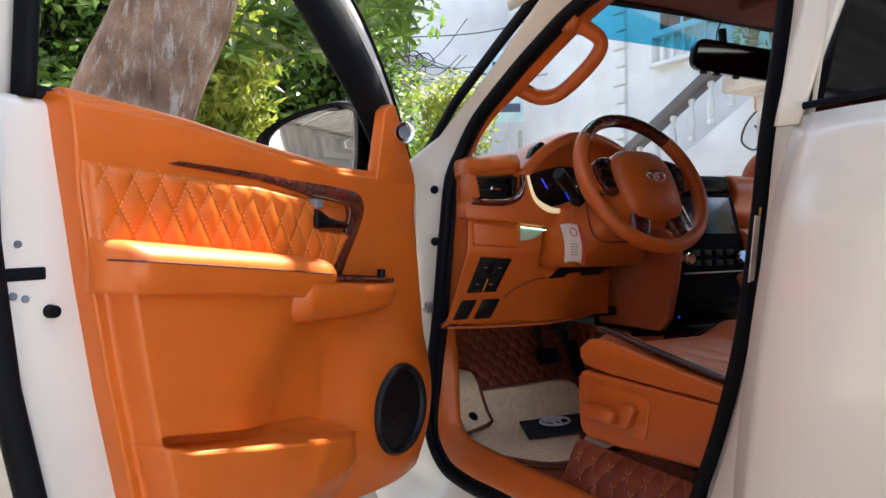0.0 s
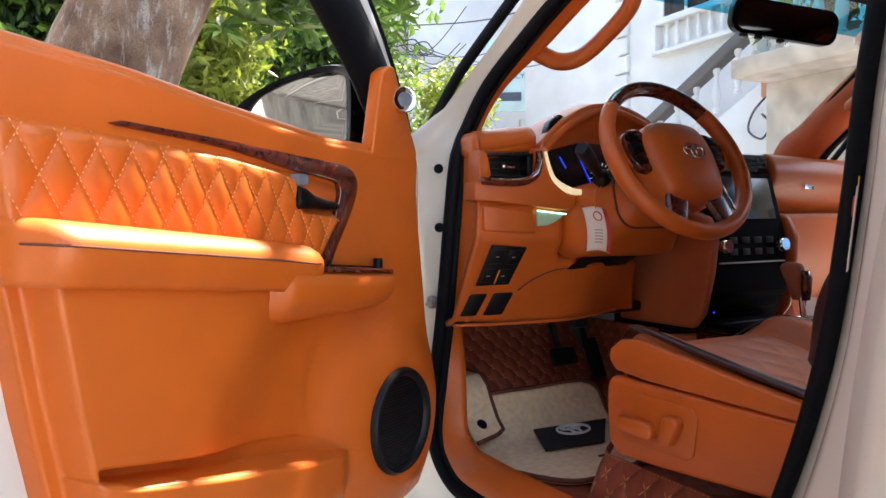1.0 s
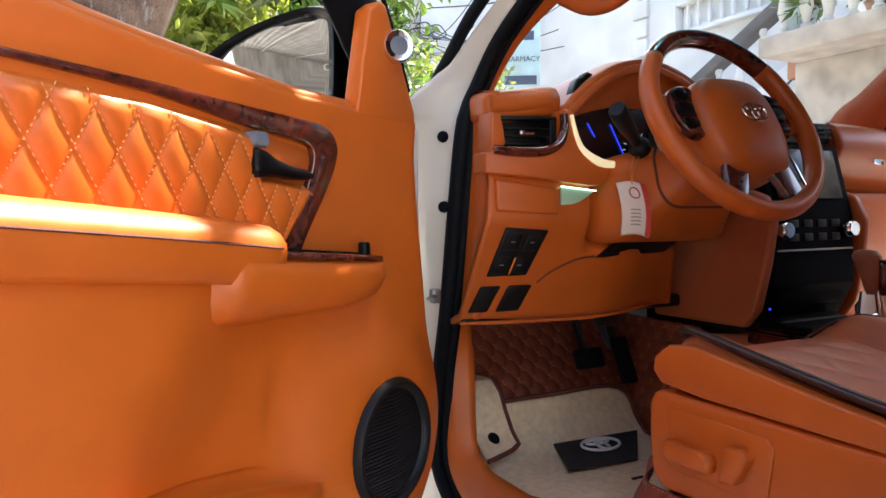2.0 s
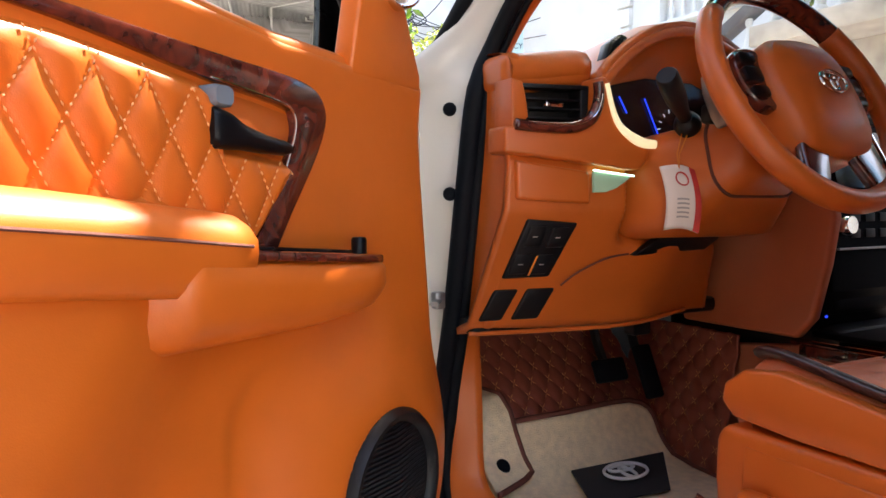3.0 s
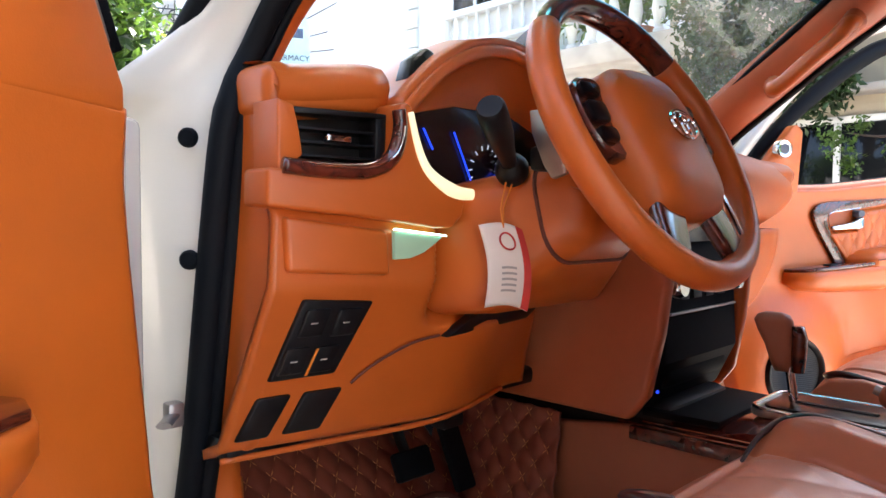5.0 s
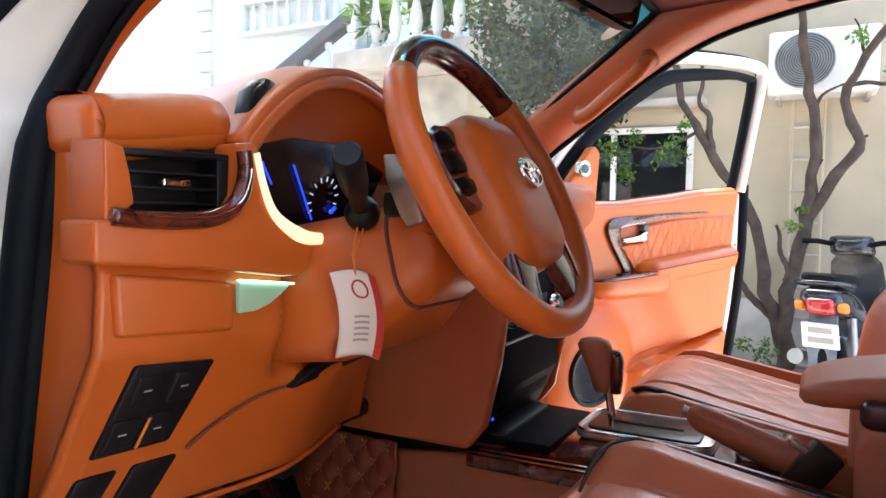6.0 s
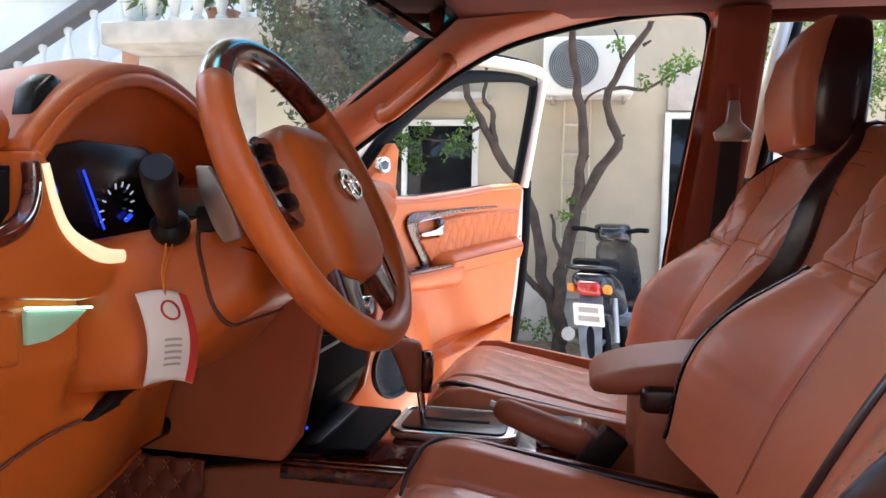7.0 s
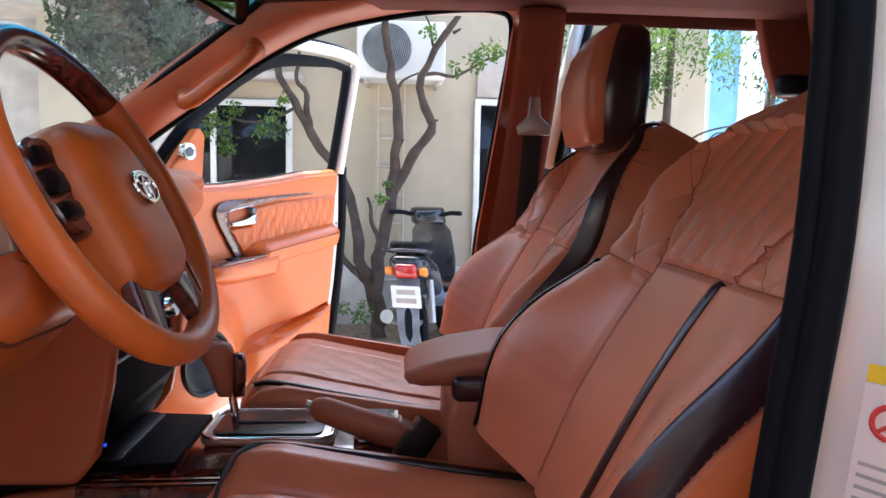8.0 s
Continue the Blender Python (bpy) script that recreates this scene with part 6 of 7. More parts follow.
    def front(p, t, plain=False):
        e = 2 * p - 1
        w = wid(t)
        x = e * w
        sx = min(seam_x(t), w * 0.93)
        belly = 0.055 + 0.026 * math.sin(math.pi * min(1, t * 1.1)) - 0.06 * max(0, (t - 0.92) / 0.08) ** 2
        k = step(sx * 0.92, w * 0.84, abs(x))
        cr = crest(t) * (0.76 if x < 0 else 1.0)
        n = belly + (cr - belly) * k if cr > belly else belly
        n -= 0.12 * max(0, (abs(e) - 0.86) / 0.14) ** 2
        if plain:
            c = lo + ud * (t * L) + fd * n
            return C(x, c.y, c.z)
        if t > 0.53 and abs(x) < sx:
            n += (0.010 if cx < 0 else 0.0012) * (abs(math.sin(math.pi * x / 0.048)) ** 0.4 - 0.75) * step(0.99, 0.93, t)
            if t < 0.70:
                n += quilt(x, t * L, 0.096, 0.13, 0.005 if cx < 0 else 0.001) * step(0.70, 0.62, t)
        elif (0.535 if near(x) else 0.47) < t < 0.92 and abs(x) > sx and abs(e) < 0.95:
            n += quilt(x, t * L, 0.082, 0.115, 0.007) * step(0.95, 0.85, abs(e)) * step(0.92, 0.86, t) - 0.006
        if not (cx < 0 and x < 0 and t < 0.53):
            n -= 0.005 * step(0.015, 0.002, abs(abs(x) - sx))
        if abs(x) < sx:
            n -= 0.005 * step(0.014, 0.003, abs(t - 0.53))
        elif abs(e) < 0.97:
            n -= 0.004 * step(0.014, 0.003, abs(t - (0.53 if near(x) else 0.50)))
        c = lo + ud * (t * L) + fd * n
        return C(x, c.y, c.z)

    part("backrest", surf(front, 150, 170, 0.0), M["seat"], seat, "brown leather backrest with quilted top", angle=180)

    def shellb(p, t):
        e = 2 * p - 1
        c = lo + ud * (t * L) + fd * (-0.105 if abs(e) > 0.999 else -0.125 + 0.02 * e ** 4)
        return C(e * wid(t), c.y, c.z)

    part("back_shell", surf(shellb, 20, 40, 0.0), M["seat"], seat, angle=180)
    sdir = lambda s: (fd + Vector((s * 0.8, 0, 0))).normalized()
    for s in (-1, 1):
        edge_e, bulge = (0.942, 0.022) if near(s) else (1.0, 0.012)
        flank = lambda a, t: front(0.5 + 0.5 * s * edge_e, t, True).lerp(shellb(0.5 + 0.5 * s, t), a) + Vector((s * (0.002 + bulge * math.sin(math.pi * a) ** 0.7), 0, 0))
        part("shoulder_side", surf(flank, 8, 40, 0.0), M["tan_dash"] if (cx < 0 and s < 0) else M["seat"], seat, "leather backrest side", angle=180)

        def strip(a, t):
            """The dark band: over the crest of the bolster and a little way down its side."""
            k = -0.02 + (0.94 if near(s) else (0.50 if cx < 0 else 1.0)) * t
            h = soft(t, [(0, 0.95), (0.4, 1.0), (1.0, 0.75)] if cx < 0 else [(0, 0.18), (0.4, 0.28), (0.7, 0.55), (1.0, 0.85)])
            inward = 0.07 * step(0.50, 1.0, t) if cx > 0 and s < 0 else 0.0
            lo_e, hi_e = (0.938 - 0.072 * h, 0.938) if cx < 0 else (0.955 - (0.120 + 0.5 * inward) * h - 0.8 * inward, 0.955 - 0.8 * inward)
            q = front(0.5 + 0.5 * s * lin(a, [(0, lo_e), (1, hi_e)]), max(0.0, k), True)
            return q + sdir(s) * (0.0045 * min(1, 8 * a, 8 * (1 - a)) + 0.0035) + fd * (0.10 * inward)

        part("dark_band", surf(strip, 16, 60, 0.0), M["seat_dark"], seat, "dark glossy leather bolster band", angle=180)
        for a in (-0.03, 1.03):
            ln = [strip(min(1, max(0, a)), t) + sdir(s) * 0.0022 + Vector((-s * (0.004 if a < 0 else 0), 0, 0)) for t in np.linspace(0.03, 0.85, 90)]
            part("stitching", stitches([ln], 0.006, 0.0032, 0.0007), M["seat_thread"], seat, "pale stitching")
        if cx > 0 or s > 0:
            continue
        inner = [front(0.5 - 0.5 * lin(t, [(0, 0.070), (0.525, 0.084)]) / wid(t) * (1 if s < 0 else -1), t) + fd * 0.001 for t in np.linspace(0.0, 0.525, 30)]
        part("inner_piping", sweep(inner, [(0.0085, 0.0045)] * 30, 8, up=tuple(fd)), M["seat_dark"], seat, "dark glossy piping", angle=180)
    # sewn lines: upright channels in the middle, diamonds on the shoulders
    at_x = lambda x, t: front(0.5 + 0.5 * x / wid(t), t)
    lines = []
    if cx < 0:
        for k in range(-4, 5):
            ln = [at_x(0.048 * k, t) + fd * 0.0006 for t in np.linspace(0.535, 0.96, 40) if abs(0.048 * k) < min(seam_x(t), wid(t) * 0.9)]
            lines.append(ln)
    for sgn in (1, -1):
        for k in range(-30, 31):
            ln = []
            for x in np.linspace(-0.26, 0.26, 260):
                t = (k - x / 0.082) * 0.115 * sgn / L
                ok = (0.535 if near(x) else 0.505) < t < 0.88 and seam_x(t) + 0.006 < abs(x) < wid(t) * 0.93
                if ok:
                    ln.append(at_x(x, t) + fd * 0.0008)
                if ln and (not ok or x > 0.259):
                    lines.append(ln)
                    ln = []
    for s in (-1, 1):
        low_t = 0.53 if cx < 0 and s < 0 else 0.03
        lines.append([at_x(s * seam_x(t), t) + fd * 0.0030 for t in np.linspace(low_t, 0.93, 80) if seam_x(t) < wid(t) * 0.93])
        lines.append([at_x(s * x, 0.53 if near(s) else 0.50) + fd * 0.0016 for x in np.linspace(0.100 if near(s) else 0.108, 0.235, 16)])
    lines.append([at_x(x, 0.53) + fd * 0.0030 for x in np.linspace(-0.102, 0.102, 24)])
    for ln in lines:
        if len(ln) > 3:
            part("seam", sweep(ln, 0.0011, 5), M["seam"], seat, "sewn seam")
    # head restraint: dark body with a leather front pad
    uh = Vector((0, -0.06, 1.0)).normalized()
    fh = Vector((0, uh.z, -uh.y))
    hc = hi + (ud * 0.024 + fd * 0.126 if cx > 0 else ud * 0.110 + fd * 0.020)
    hp = lambda x, y, z: C(x, hc.y, hc.z) + uh * z + fh * y
    sec = []
    for z, w, d, y0 in ((-0.135, 0.17, 0.07, -0.005), (-0.128, 0.21, 0.105, -0.005), (-0.07, 0.245, 0.120, 0.0), (0.0, 0.250, 0.120, 0.0), (0.07, 0.232, 0.102, -0.006), (0.112, 0.195, 0.080, -0.014), (0.130, 0.14, 0.050, -0.019)):
        sec.append([hp(a, b + y0, z) for a, b in rounded(w, d, d * 0.36, 6)])
    hr = part("headrest", loft(sec), M["seat_dark"], seat, "black leather headrest", angle=180)
    sec = []
    for z, w, d, y0 in ((-0.128, 0.16, 0.030, 0.030), (-0.120, 0.21, 0.044, 0.042), (-0.07, 0.240, 0.050, 0.052), (0.0, 0.244, 0.050, 0.057), (0.07, 0.226, 0.046, 0.045), (0.112, 0.184, 0.036, 0.027), (0.128, 0.13, 0.024, 0.010)):
        sec.append([hp(a, b + y0, z) for a, b in rounded(w, d, d * 0.42, 6)])
    part("front_pad", loft(sec), M["seat"], hr, "brown leather front pad", angle=180)
    for s in (-1, 1):
        part("post", sweep([hp(s * 0.06, -0.01, -0.11), hp(s * 0.06, -0.04, -0.17)], 0.007, 8), M["chrome"], hr, "chrome post")
    return seat


make_seat(-0.36, -0.535, -0.885, 0.13, "brown leather driver seat with quilted shoulders and dark bands")
make_seat(0.36, -0.52, -0.850, 0.14, "brown leather passenger seat with quilted shoulders and dark bands")
# rear-view mirror
rv = thing("rear_view_mirror", "black rear-view mirror under the windscreen top", "mirror", (0, 0.02, 1.525))
RVM = pose(0, 0.035, 1.528, 6, 7, -19)
part("case", loft([[RVM @ Vector((a * k, y, b * k)) for a, b in rounded(0.285, 0.085, 0.030)] for y, k in ((-0.020, 0.97), (-0.022, 1.0), (0.0, 1.0), (0.02, 0.85), (0.028, 0.5))]), M["gloss"], rv, "black mirror case", angle=60)
part("mirror_glass", prism(rounded(0.265, 0.070, 0.026), 0, 0.002, lambda a, b, n: RVM @ Vector((a, -0.0225 - n, b)), 0), M["mirror_dim"], rv, "mirror glass")
part("stem", sweep([RVM @ Vector((0, 0.02, 0.01)), (0, 0.08, 1.585), (0, 0.085, 1.63)], 0.012, 10), M["black"], rv)
part("wire", sweep(curve_pts([RVM @ Vector((-0.03, 0.02, 0.02)), (-0.035, 0.075, 1.60), (-0.02, 0.07, 1.65)], 12), 0.0022, 6), M["wire"], rv, "thin black wire")
for a in (-0.10, -0.06, 0.0):
    part("button", box(tuple(RVM @ Vector((a, -0.012, -0.046))), (0.018, 0.014, 0.010), 0.003), M["black"], rv)

# ---------- yard and surroundings ----------
ground = solo("ground", surf(lambda s, t: Vector((-150 + 300 * s, -150 + 300 * t, 0.0)), 8, 8, 0.0), M["ground"], "worn grey concrete yard", "ground", kind="structure")


def leaf_mesh(name, clumps, count, size, mat, seed, spread=1.0, long=2.0):
    """Many small folded leaves scattered in clumps (centre, radius)."""
    rng = np.random.default_rng(seed)
    w = np.array([c[1] ** 2 for c in clumps])
    pick = rng.choice(len(clumps), count, p=w / w.sum())
    cen = np.array([c[0] for c in clumps])[pick]
    rad = np.array([c[1] for c in clumps])[pick][:, None]
    dv = rng.normal(size=(count, 3))
    dv /= np.linalg.norm(dv, axis=1)[:, None]
    p = cen + dv * rad * rng.random((count, 1)) ** 0.5 * spread
    a = rng.normal(size=(count, 3)) + np.array([0, 0, -0.4])
    a /= np.linalg.norm(a, axis=1)[:, None]
    b = np.cross(a, rng.normal(size=(count, 3)))
    b /= np.linalg.norm(b, axis=1)[:, None]
    n = np.cross(a, b)
    s = size * (0.6 + 0.8 * rng.random((count, 1)))
    v = np.stack([p, p + a * s * long * 0.45 + b * s * 0.5 + n * s * 0.15, p + a * s * long, p + a * s * long * 0.45 - b * s * 0.5 + n * s * 0.15], axis=1).reshape(-1, 3)
    i = np.arange(count)[:, None] * 4
    f = np.concatenate([i + np.array([0, 1, 2]), i + np.array([0, 2, 3])])
    me = bpy.data.meshes.new(name)
    me.from_pydata(v.tolist(), [], f.tolist())
    me.materials.append(mat)
    me.shade_flat()
    return me


def clump_cloud(center, size, n, r, seed):
    rng = np.random.default_rng(seed)
    return [(tuple(np.array(center) + (rng.random(3) - 0.5) * 2 * np.array(size)), r * (0.6 + 0.8 * rng.random())) for _ in range(n)]


def add_leaves(tree, name, clumps, count, size, mat, seed, long=2.0, label=""):
    ob = new(name, leaf_mesh(name, clumps, count, size, mat, seed, long=long))
    ob.parent = tree
    ob.matrix_parent_inverse = Matrix.Translation(-BASE[tree])
    return tagged(ob, label)


# big tree beside the front wing
big = thing("tree", "large old tree with a thick pale scarred trunk", "tree", (-1.36, 1.75, 0))
tr = curve_pts([(-1.66, 1.72, -0.05), (-1.60, 1.74, 0.6), (-1.49, 1.75, 1.3), (-1.29, 1.74, 2.0), (-1.05, 1.72, 3.0), (-0.95, 1.70, 4.2)], 40)
part("trunk", sweep([p + Vector((0.02 * math.sin(p.z * 7), 0.02 * math.cos(p.z * 5), 0)) for p in tr], [(0.30 - 0.065 * min(1, p.z / 1.2) - 0.012 * max(0, p.z - 1.2)) * (1 + 0.03 * math.sin(9 * p.z + 1)) for p in tr], 40), M["bark"], big, "pale scarred bark", angle=180)
for q in ([(-1.0, 1.7, 3.0), (-0.3, 1.4, 3.7), (0.4, 0.9, 4.2)], [(-1.02, 1.7, 3.2), (-1.8, 1.0, 4.0), (-2.4, 0.0, 4.6)], [(-0.95, 1.7, 3.9), (-0.4, 2.4, 4.8), (0.0, 3.0, 5.2)]):
    part("limb", sweep(curve_pts(q, 12), [0.13 - 0.008 * k for k in range(12)], 12), M["bark"], big, angle=180)
crown = clump_cloud((0.85, 1.2, 4.6), (2.4, 2.6, 0.35), 165, 0.5, 3)
# unseen crown placed to shade the car, with a gap for sun on the open door
gap = Vector((-1.46, -0.05, 1.0))


def thin(c):
    d = Vector(c) - gap
    return (d - sun_dir * d.dot(sun_dir)).length


dense = [c for c in crown if thin(c[0]) > 0.80]
add_leaves(big, "crown", dense, 26000, 0.085, M["leaf"], 4)
add_leaves(big, "thin_crown", [c for c in clump_cloud(tuple(gap + sun_dir * 4.1), (0.6, 0.6, 0.3), 12, 0.35, 5)], 30, 0.075, M["leaf"], 6)


# extra unseen leaf clumps, added only to block sun from dash and passenger seat
for k, (x, y) in enumerate(((1.15, 1.70), (1.95, 0.75), (2.35, 1.45), (1.60, 0.15))):
    add_leaves(big, "added_shade_crown", clump_cloud((x, y, 4.75), (0.45, 0.45, 0.2), 14, 0.34, 80 + k), 2600, 0.085, M["leaf"], 90 + k)


def lobed_leaves(tree, name, spots, size, mat, seed):
    """Large hand-shaped leaves on stalks, seven pointed lobes each."""
    rng = random.Random(seed)
    bm = bmesh.new()
    for at in spots:
        at = Vector(at)
        m = Matrix.Translation(at) @ Euler((rng.uniform(-0.9, 0.9) + 0.5, rng.uniform(-0.7, 0.7), rng.uniform(0, 6.28))).to_matrix().to_4x4() @ Matrix.Scale(size * rng.uniform(0.7, 1.25), 4)
        c = bm.verts.new(m @ Vector((0, 0, 0)))
        out = []
        for k in range(7):
            a = radians(-130 + 260 * k / 6)
            r = 1.0 - 0.32 * abs(k - 3) / 3
            for da, q, zz in ((-0.30, 0.42, 0.03), (-0.16, 0.72, -0.02), (0.0, 1.0, -0.14), (0.16, 0.72, -0.02), (0.30, 0.42, 0.03)):
                out.append(bm.verts.new(m @ Vector((math.sin(a + da) * r * q, math.cos(a + da) * r * q, zz))))
        for p, q in zip(out, out[1:]):
            bm.faces.new((c, p, q))
    ob = part(name, bm, mat, tree, "large hand-shaped leaves", smooth=False)
    return ob


rg = random.Random(5)
lobed_leaves(big, "hanging_leaves", [(-0.85 + 1.10 * rg.random(), 2.4 + 0.6 * rg.random(), 2.12 + 0.50 * rg.random()) for _ in range(40)] + [(-0.86 + 0.42 * rg.random(), 2.0 + 0.3 * rg.random(), 1.92 + 0.26 * rg.random()) for _ in range(13)], 0.18, M["leaf"], 9)

# hedge and yellow-green bush ahead
hedge = thing("hedge", "tall mixed green hedge of small leaves", "hedge", (-0.5, 6.5, 0))
hc = clump_cloud((-1.0, 6.8, 2.0), (3.0, 0.6, 2.0), 210, 0.45, 11)
add_leaves(hedge, "foliage", hc, 30000, 0.060, M["leaf"], 12)
# back leaves coloured darker, to paint the shade in the hedge's gaps
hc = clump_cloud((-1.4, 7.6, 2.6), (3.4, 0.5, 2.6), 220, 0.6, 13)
add_leaves(hedge, "inner_shade_foliage", hc, 26000, 0.10, M["leaf_dark"], 14)
bush = thing("bush", "yellow-green leafy bush beside the trunk", "bush", (-0.9, 4.4, 0))
hc = clump_cloud((-0.56, 4.5, 2.2), (0.30, 0.4, 0.70), 34, 0.26, 15)
add_leaves(bush, "foliage", hc, 6500, 0.04, M["leaf_yellow"], 16, 2.6)
part("stem", sweep(curve_pts([(-0.8, 4.5, 0), (-0.75, 4.5, 1.0), (-0.7, 4.5, 2.0)], 10), 0.03, 8), M["bark_dark"], bush)
bush2 = thing("bush", "bright green garden shrub", "bush", (3.2, 8.0, 0))
hc = clump_cloud((3.5, 8.4, 2.4), (0.5, 0.6, 1.0), 40, 0.35, 17)
add_leaves(bush2, "foliage", hc, 7000, 0.05, M["leaf_yellow"], 18)

# cream house beside the car
cream = thing("house", "cream rendered house with dark windows", "house", (5.3, -2.5, 0))
part("wall", box((5.0, -0.135, 1.6), (0.5, 5.47, 3.2), 0.02), M["stucco"], cream, "stained cream render")
part("plinth", box((4.735, -0.135, 0.25), (0.05, 5.47, 0.5), 0.01), M["stone"], cream)


def window(parent, y0, y1, z0, z1, x, bars=1):
    w = part("window", box((x + 0.02, (y0 + y1) / 2, (z0 + z1) / 2), (0.03, y1 - y0, z1 - z0), 0.002), M["dark_glass"], parent, "dark glass window")
    t = 0.05
    part("window_frame", join(box((x, y0, (z0 + z1) / 2), (0.06, t, z1 - z0 + t), 0.006), box((x, y1, (z0 + z1) / 2), (0.06, t, z1 - z0 + t), 0.006), box((x, (y0 + y1) / 2, z1), (0.06, y1 - y0 - t, t), 0.006), box((x, (y0 + y1) / 2, z0), (0.06, y1 - y0 - t, t), 0.006), *[box((x, y0 + (y1 - y0) * (k + 1) / (bars + 1), (z0 + z1) / 2), (0.05, 0.045, z1 - z0 - t), 0.005) for k in range(bars)]), M["frame_white"], w, "white frame")
    return w


window(cream, 0.61, 1.83, 0.75, 1.82, 4.74)
part("canopy", box((4.66, 1.22, 2.02), (0.22, 1.45, 0.06), 0.01), M["stone"], cream)
window(cream, -1.75, -0.93, 0.35, 1.87, 4.74)
part("vent_panel", box((4.74, -1.32, 2.08), (0.05, 0.80, 0.34), 0.01), M["stone"], cream, "grey louvre over the window")
ac = thing("air_conditioner", "white outdoor air conditioning unit on the wall", "air conditioner", (4.55, -0.25, 2.05))
part("case", box((4.52, -0.295, 2.21), (0.30, 0.68, 0.44), 0.02, 3), M["ac"], ac)
fan = [sweep([(4.362, -0.185 + (0.185 - 0.016 * k) * math.cos(a), 2.22 + (0.185 - 0.016 * k) * math.sin(a)) for a in np.linspace(0, 2 * math.pi, 29)[:-1]], 0.004, 6, True) for k in range(11)]
part("fan_grille", join(*fan), M["grey"], ac, "grey round fan grille")
part("fan_dark", lathe([(0, 0.0), (0.19, 0.0), (0.19, -0.01)], 28, disc_frame((4.368, -0.185, 2.22), (-1, 0, 0))), M["dusty"], ac)
for y in (-0.58, -0.02):
    part("bracket", box((4.6, y, 1.975), (0.34, 0.03, 0.03), 0.004), M["stone"], ac)
ladder = thing("ladder", "thin metal ladder fixed to the wall", "ladder", (4.7, -0.2, 0))
for y in (-0.11, -0.32):
    part("rail", sweep([(4.70, y, 0.0), (4.70, y, 2.0)], 0.012, 8), M["stucco"], ladder)
for k in range(8):
    part("rung", sweep([(4.70, -0.11, 0.15 + 0.235 * k), (4.70, -0.32, 0.15 + 0.235 * k)], 0.010, 8), M["stone"], ladder)
# far blue house
blue = thing("house", "pale blue painted house", "house", (8, -7.5, 0))
part("wall", box((9.0, -6.2, 3), (3.0, 4.2, 6.0), 0.02), M["blue_wall"], blue)
part("column", box((7.46, -4.6, 3), (0.12, 0.3, 6.0), 0.02), M["frame_white"], blue)
# slender tree in front of the wall
tree2 = thing("tree", "slender tree with dark forked branches before the wall", "tree", (4.2, -0.15, 0))
TB = lambda *yz: [(4.2 + 0.04 * math.sin(7 * z), y, z) for y, z in yz]
for pts, r in ((TB((-0.16, -0.02), (-0.13, 0.18), (-0.11, 0.31), (-0.05, 0.50), (0.0, 0.63), (0.055, 1.01), (0.19, 1.30), (0.37, 1.55), (0.46, 1.74), (0.58, 1.92), (0.66, 2.3)), 0.052),
               (TB((-0.16, 0.10), (-0.135, 0.54), (-0.20, 0.89), (-0.25, 1.27), (-0.278, 1.68), (-0.22, 2.02), (-0.17, 2.39), (-0.12, 2.9)), 0.050),
               (TB((-0.205, 0.95), (-0.25, 1.12), (-0.357, 1.34), (-0.473, 1.51), (-0.529, 1.66), (-0.437, 1.86), (-0.50, 2.11), (-0.71, 2.44), (-0.85, 2.8)), 0.045),
               (TB((-0.06, 0.42), (0.06, 0.55), (0.157, 0.69), (0.27, 0.80)), 0.030),
               (TB((0.38, 1.56), (0.385, 1.70), (0.42, 1.86), (0.47, 1.96), (0.45, 2.3)), 0.026),
               (TB((-0.13, 0.70), (-0.127, 0.80), (-0.08, 0.95), (-0.054, 1.08)), 0.022),
               (TB((-0.235, 1.83), (-0.29, 1.92), (-0.336, 1.97), (-0.43, 2.02)), 0.014),
               (TB((-0.45, 2.0), (-0.56, 2.02), (-0.70, 2.0), (-0.82, 2.07), (-0.925, 2.13), (-1.05, 2.16)), 0.015),
               (TB((-0.53, 1.65), (-0.58, 1.67)), 0.016), (TB((-0.22, 1.30), (-0.29, 1.44), (-0.32, 1.52)), 0.014), (TB((-0.68, 2.31), (-0.73, 2.34)), 0.014),
               (TB((0.20, 1.31), (0.17, 1.42), (0.12, 1.50)), 0.012), (TB((0.46, 1.74), (0.62, 1.66), (0.80, 1.62), (1.0, 1.66)), 0.013),
               (TB((-0.55, 2.16), (-0.52, 2.30), (-0.46, 2.42)), 0.012)):
    q = curve_pts(pts, 24)
    part("branch", sweep([v + Vector((0.010 * math.sin(31 * v.z), 0.011 * math.sin(23 * v.z + 9 * v.x), 0)) for v in q], [1.05 * r * (1 - 0.6 * k / 24) * (1 + 0.10 * math.sin(2.1 * k)) for k in range(24)], 10), M["bark_dark"], tree2, angle=180)
lc = [((4.1, 1.06, 1.60), 0.12), ((4.1, 0.97, 1.46), 0.10), ((4.1, 0.91, 1.70), 0.08), ((4.1, 0.62, 1.60), 0.11), ((4.1, 0.73, 1.55), 0.07), ((4.1, -0.86, 2.11), 0.10), ((4.1, -0.98, 2.17), 0.09), ((4.1, -0.70, 2.03), 0.06), ((4.1, -0.02, 0.23), 0.09), ((4.1, 0.12, 0.26), 0.05), ((4.1, -0.15, 1.08), 0.05), ((4.1, -0.21, 1.18), 0.04), ((4.1, 0.17, 1.42), 0.05), ((4.1, -0.50, 2.30), 0.07), ((4.1, 0.55, 1.78), 0.05), ((4.1, 0.28, 0.84), 0.05), ((4.15, -0.15, 2.65), 0.14)]
add_leaves(tree2, "leaves", lc, 1300, 0.020, M["leaf"], 21)
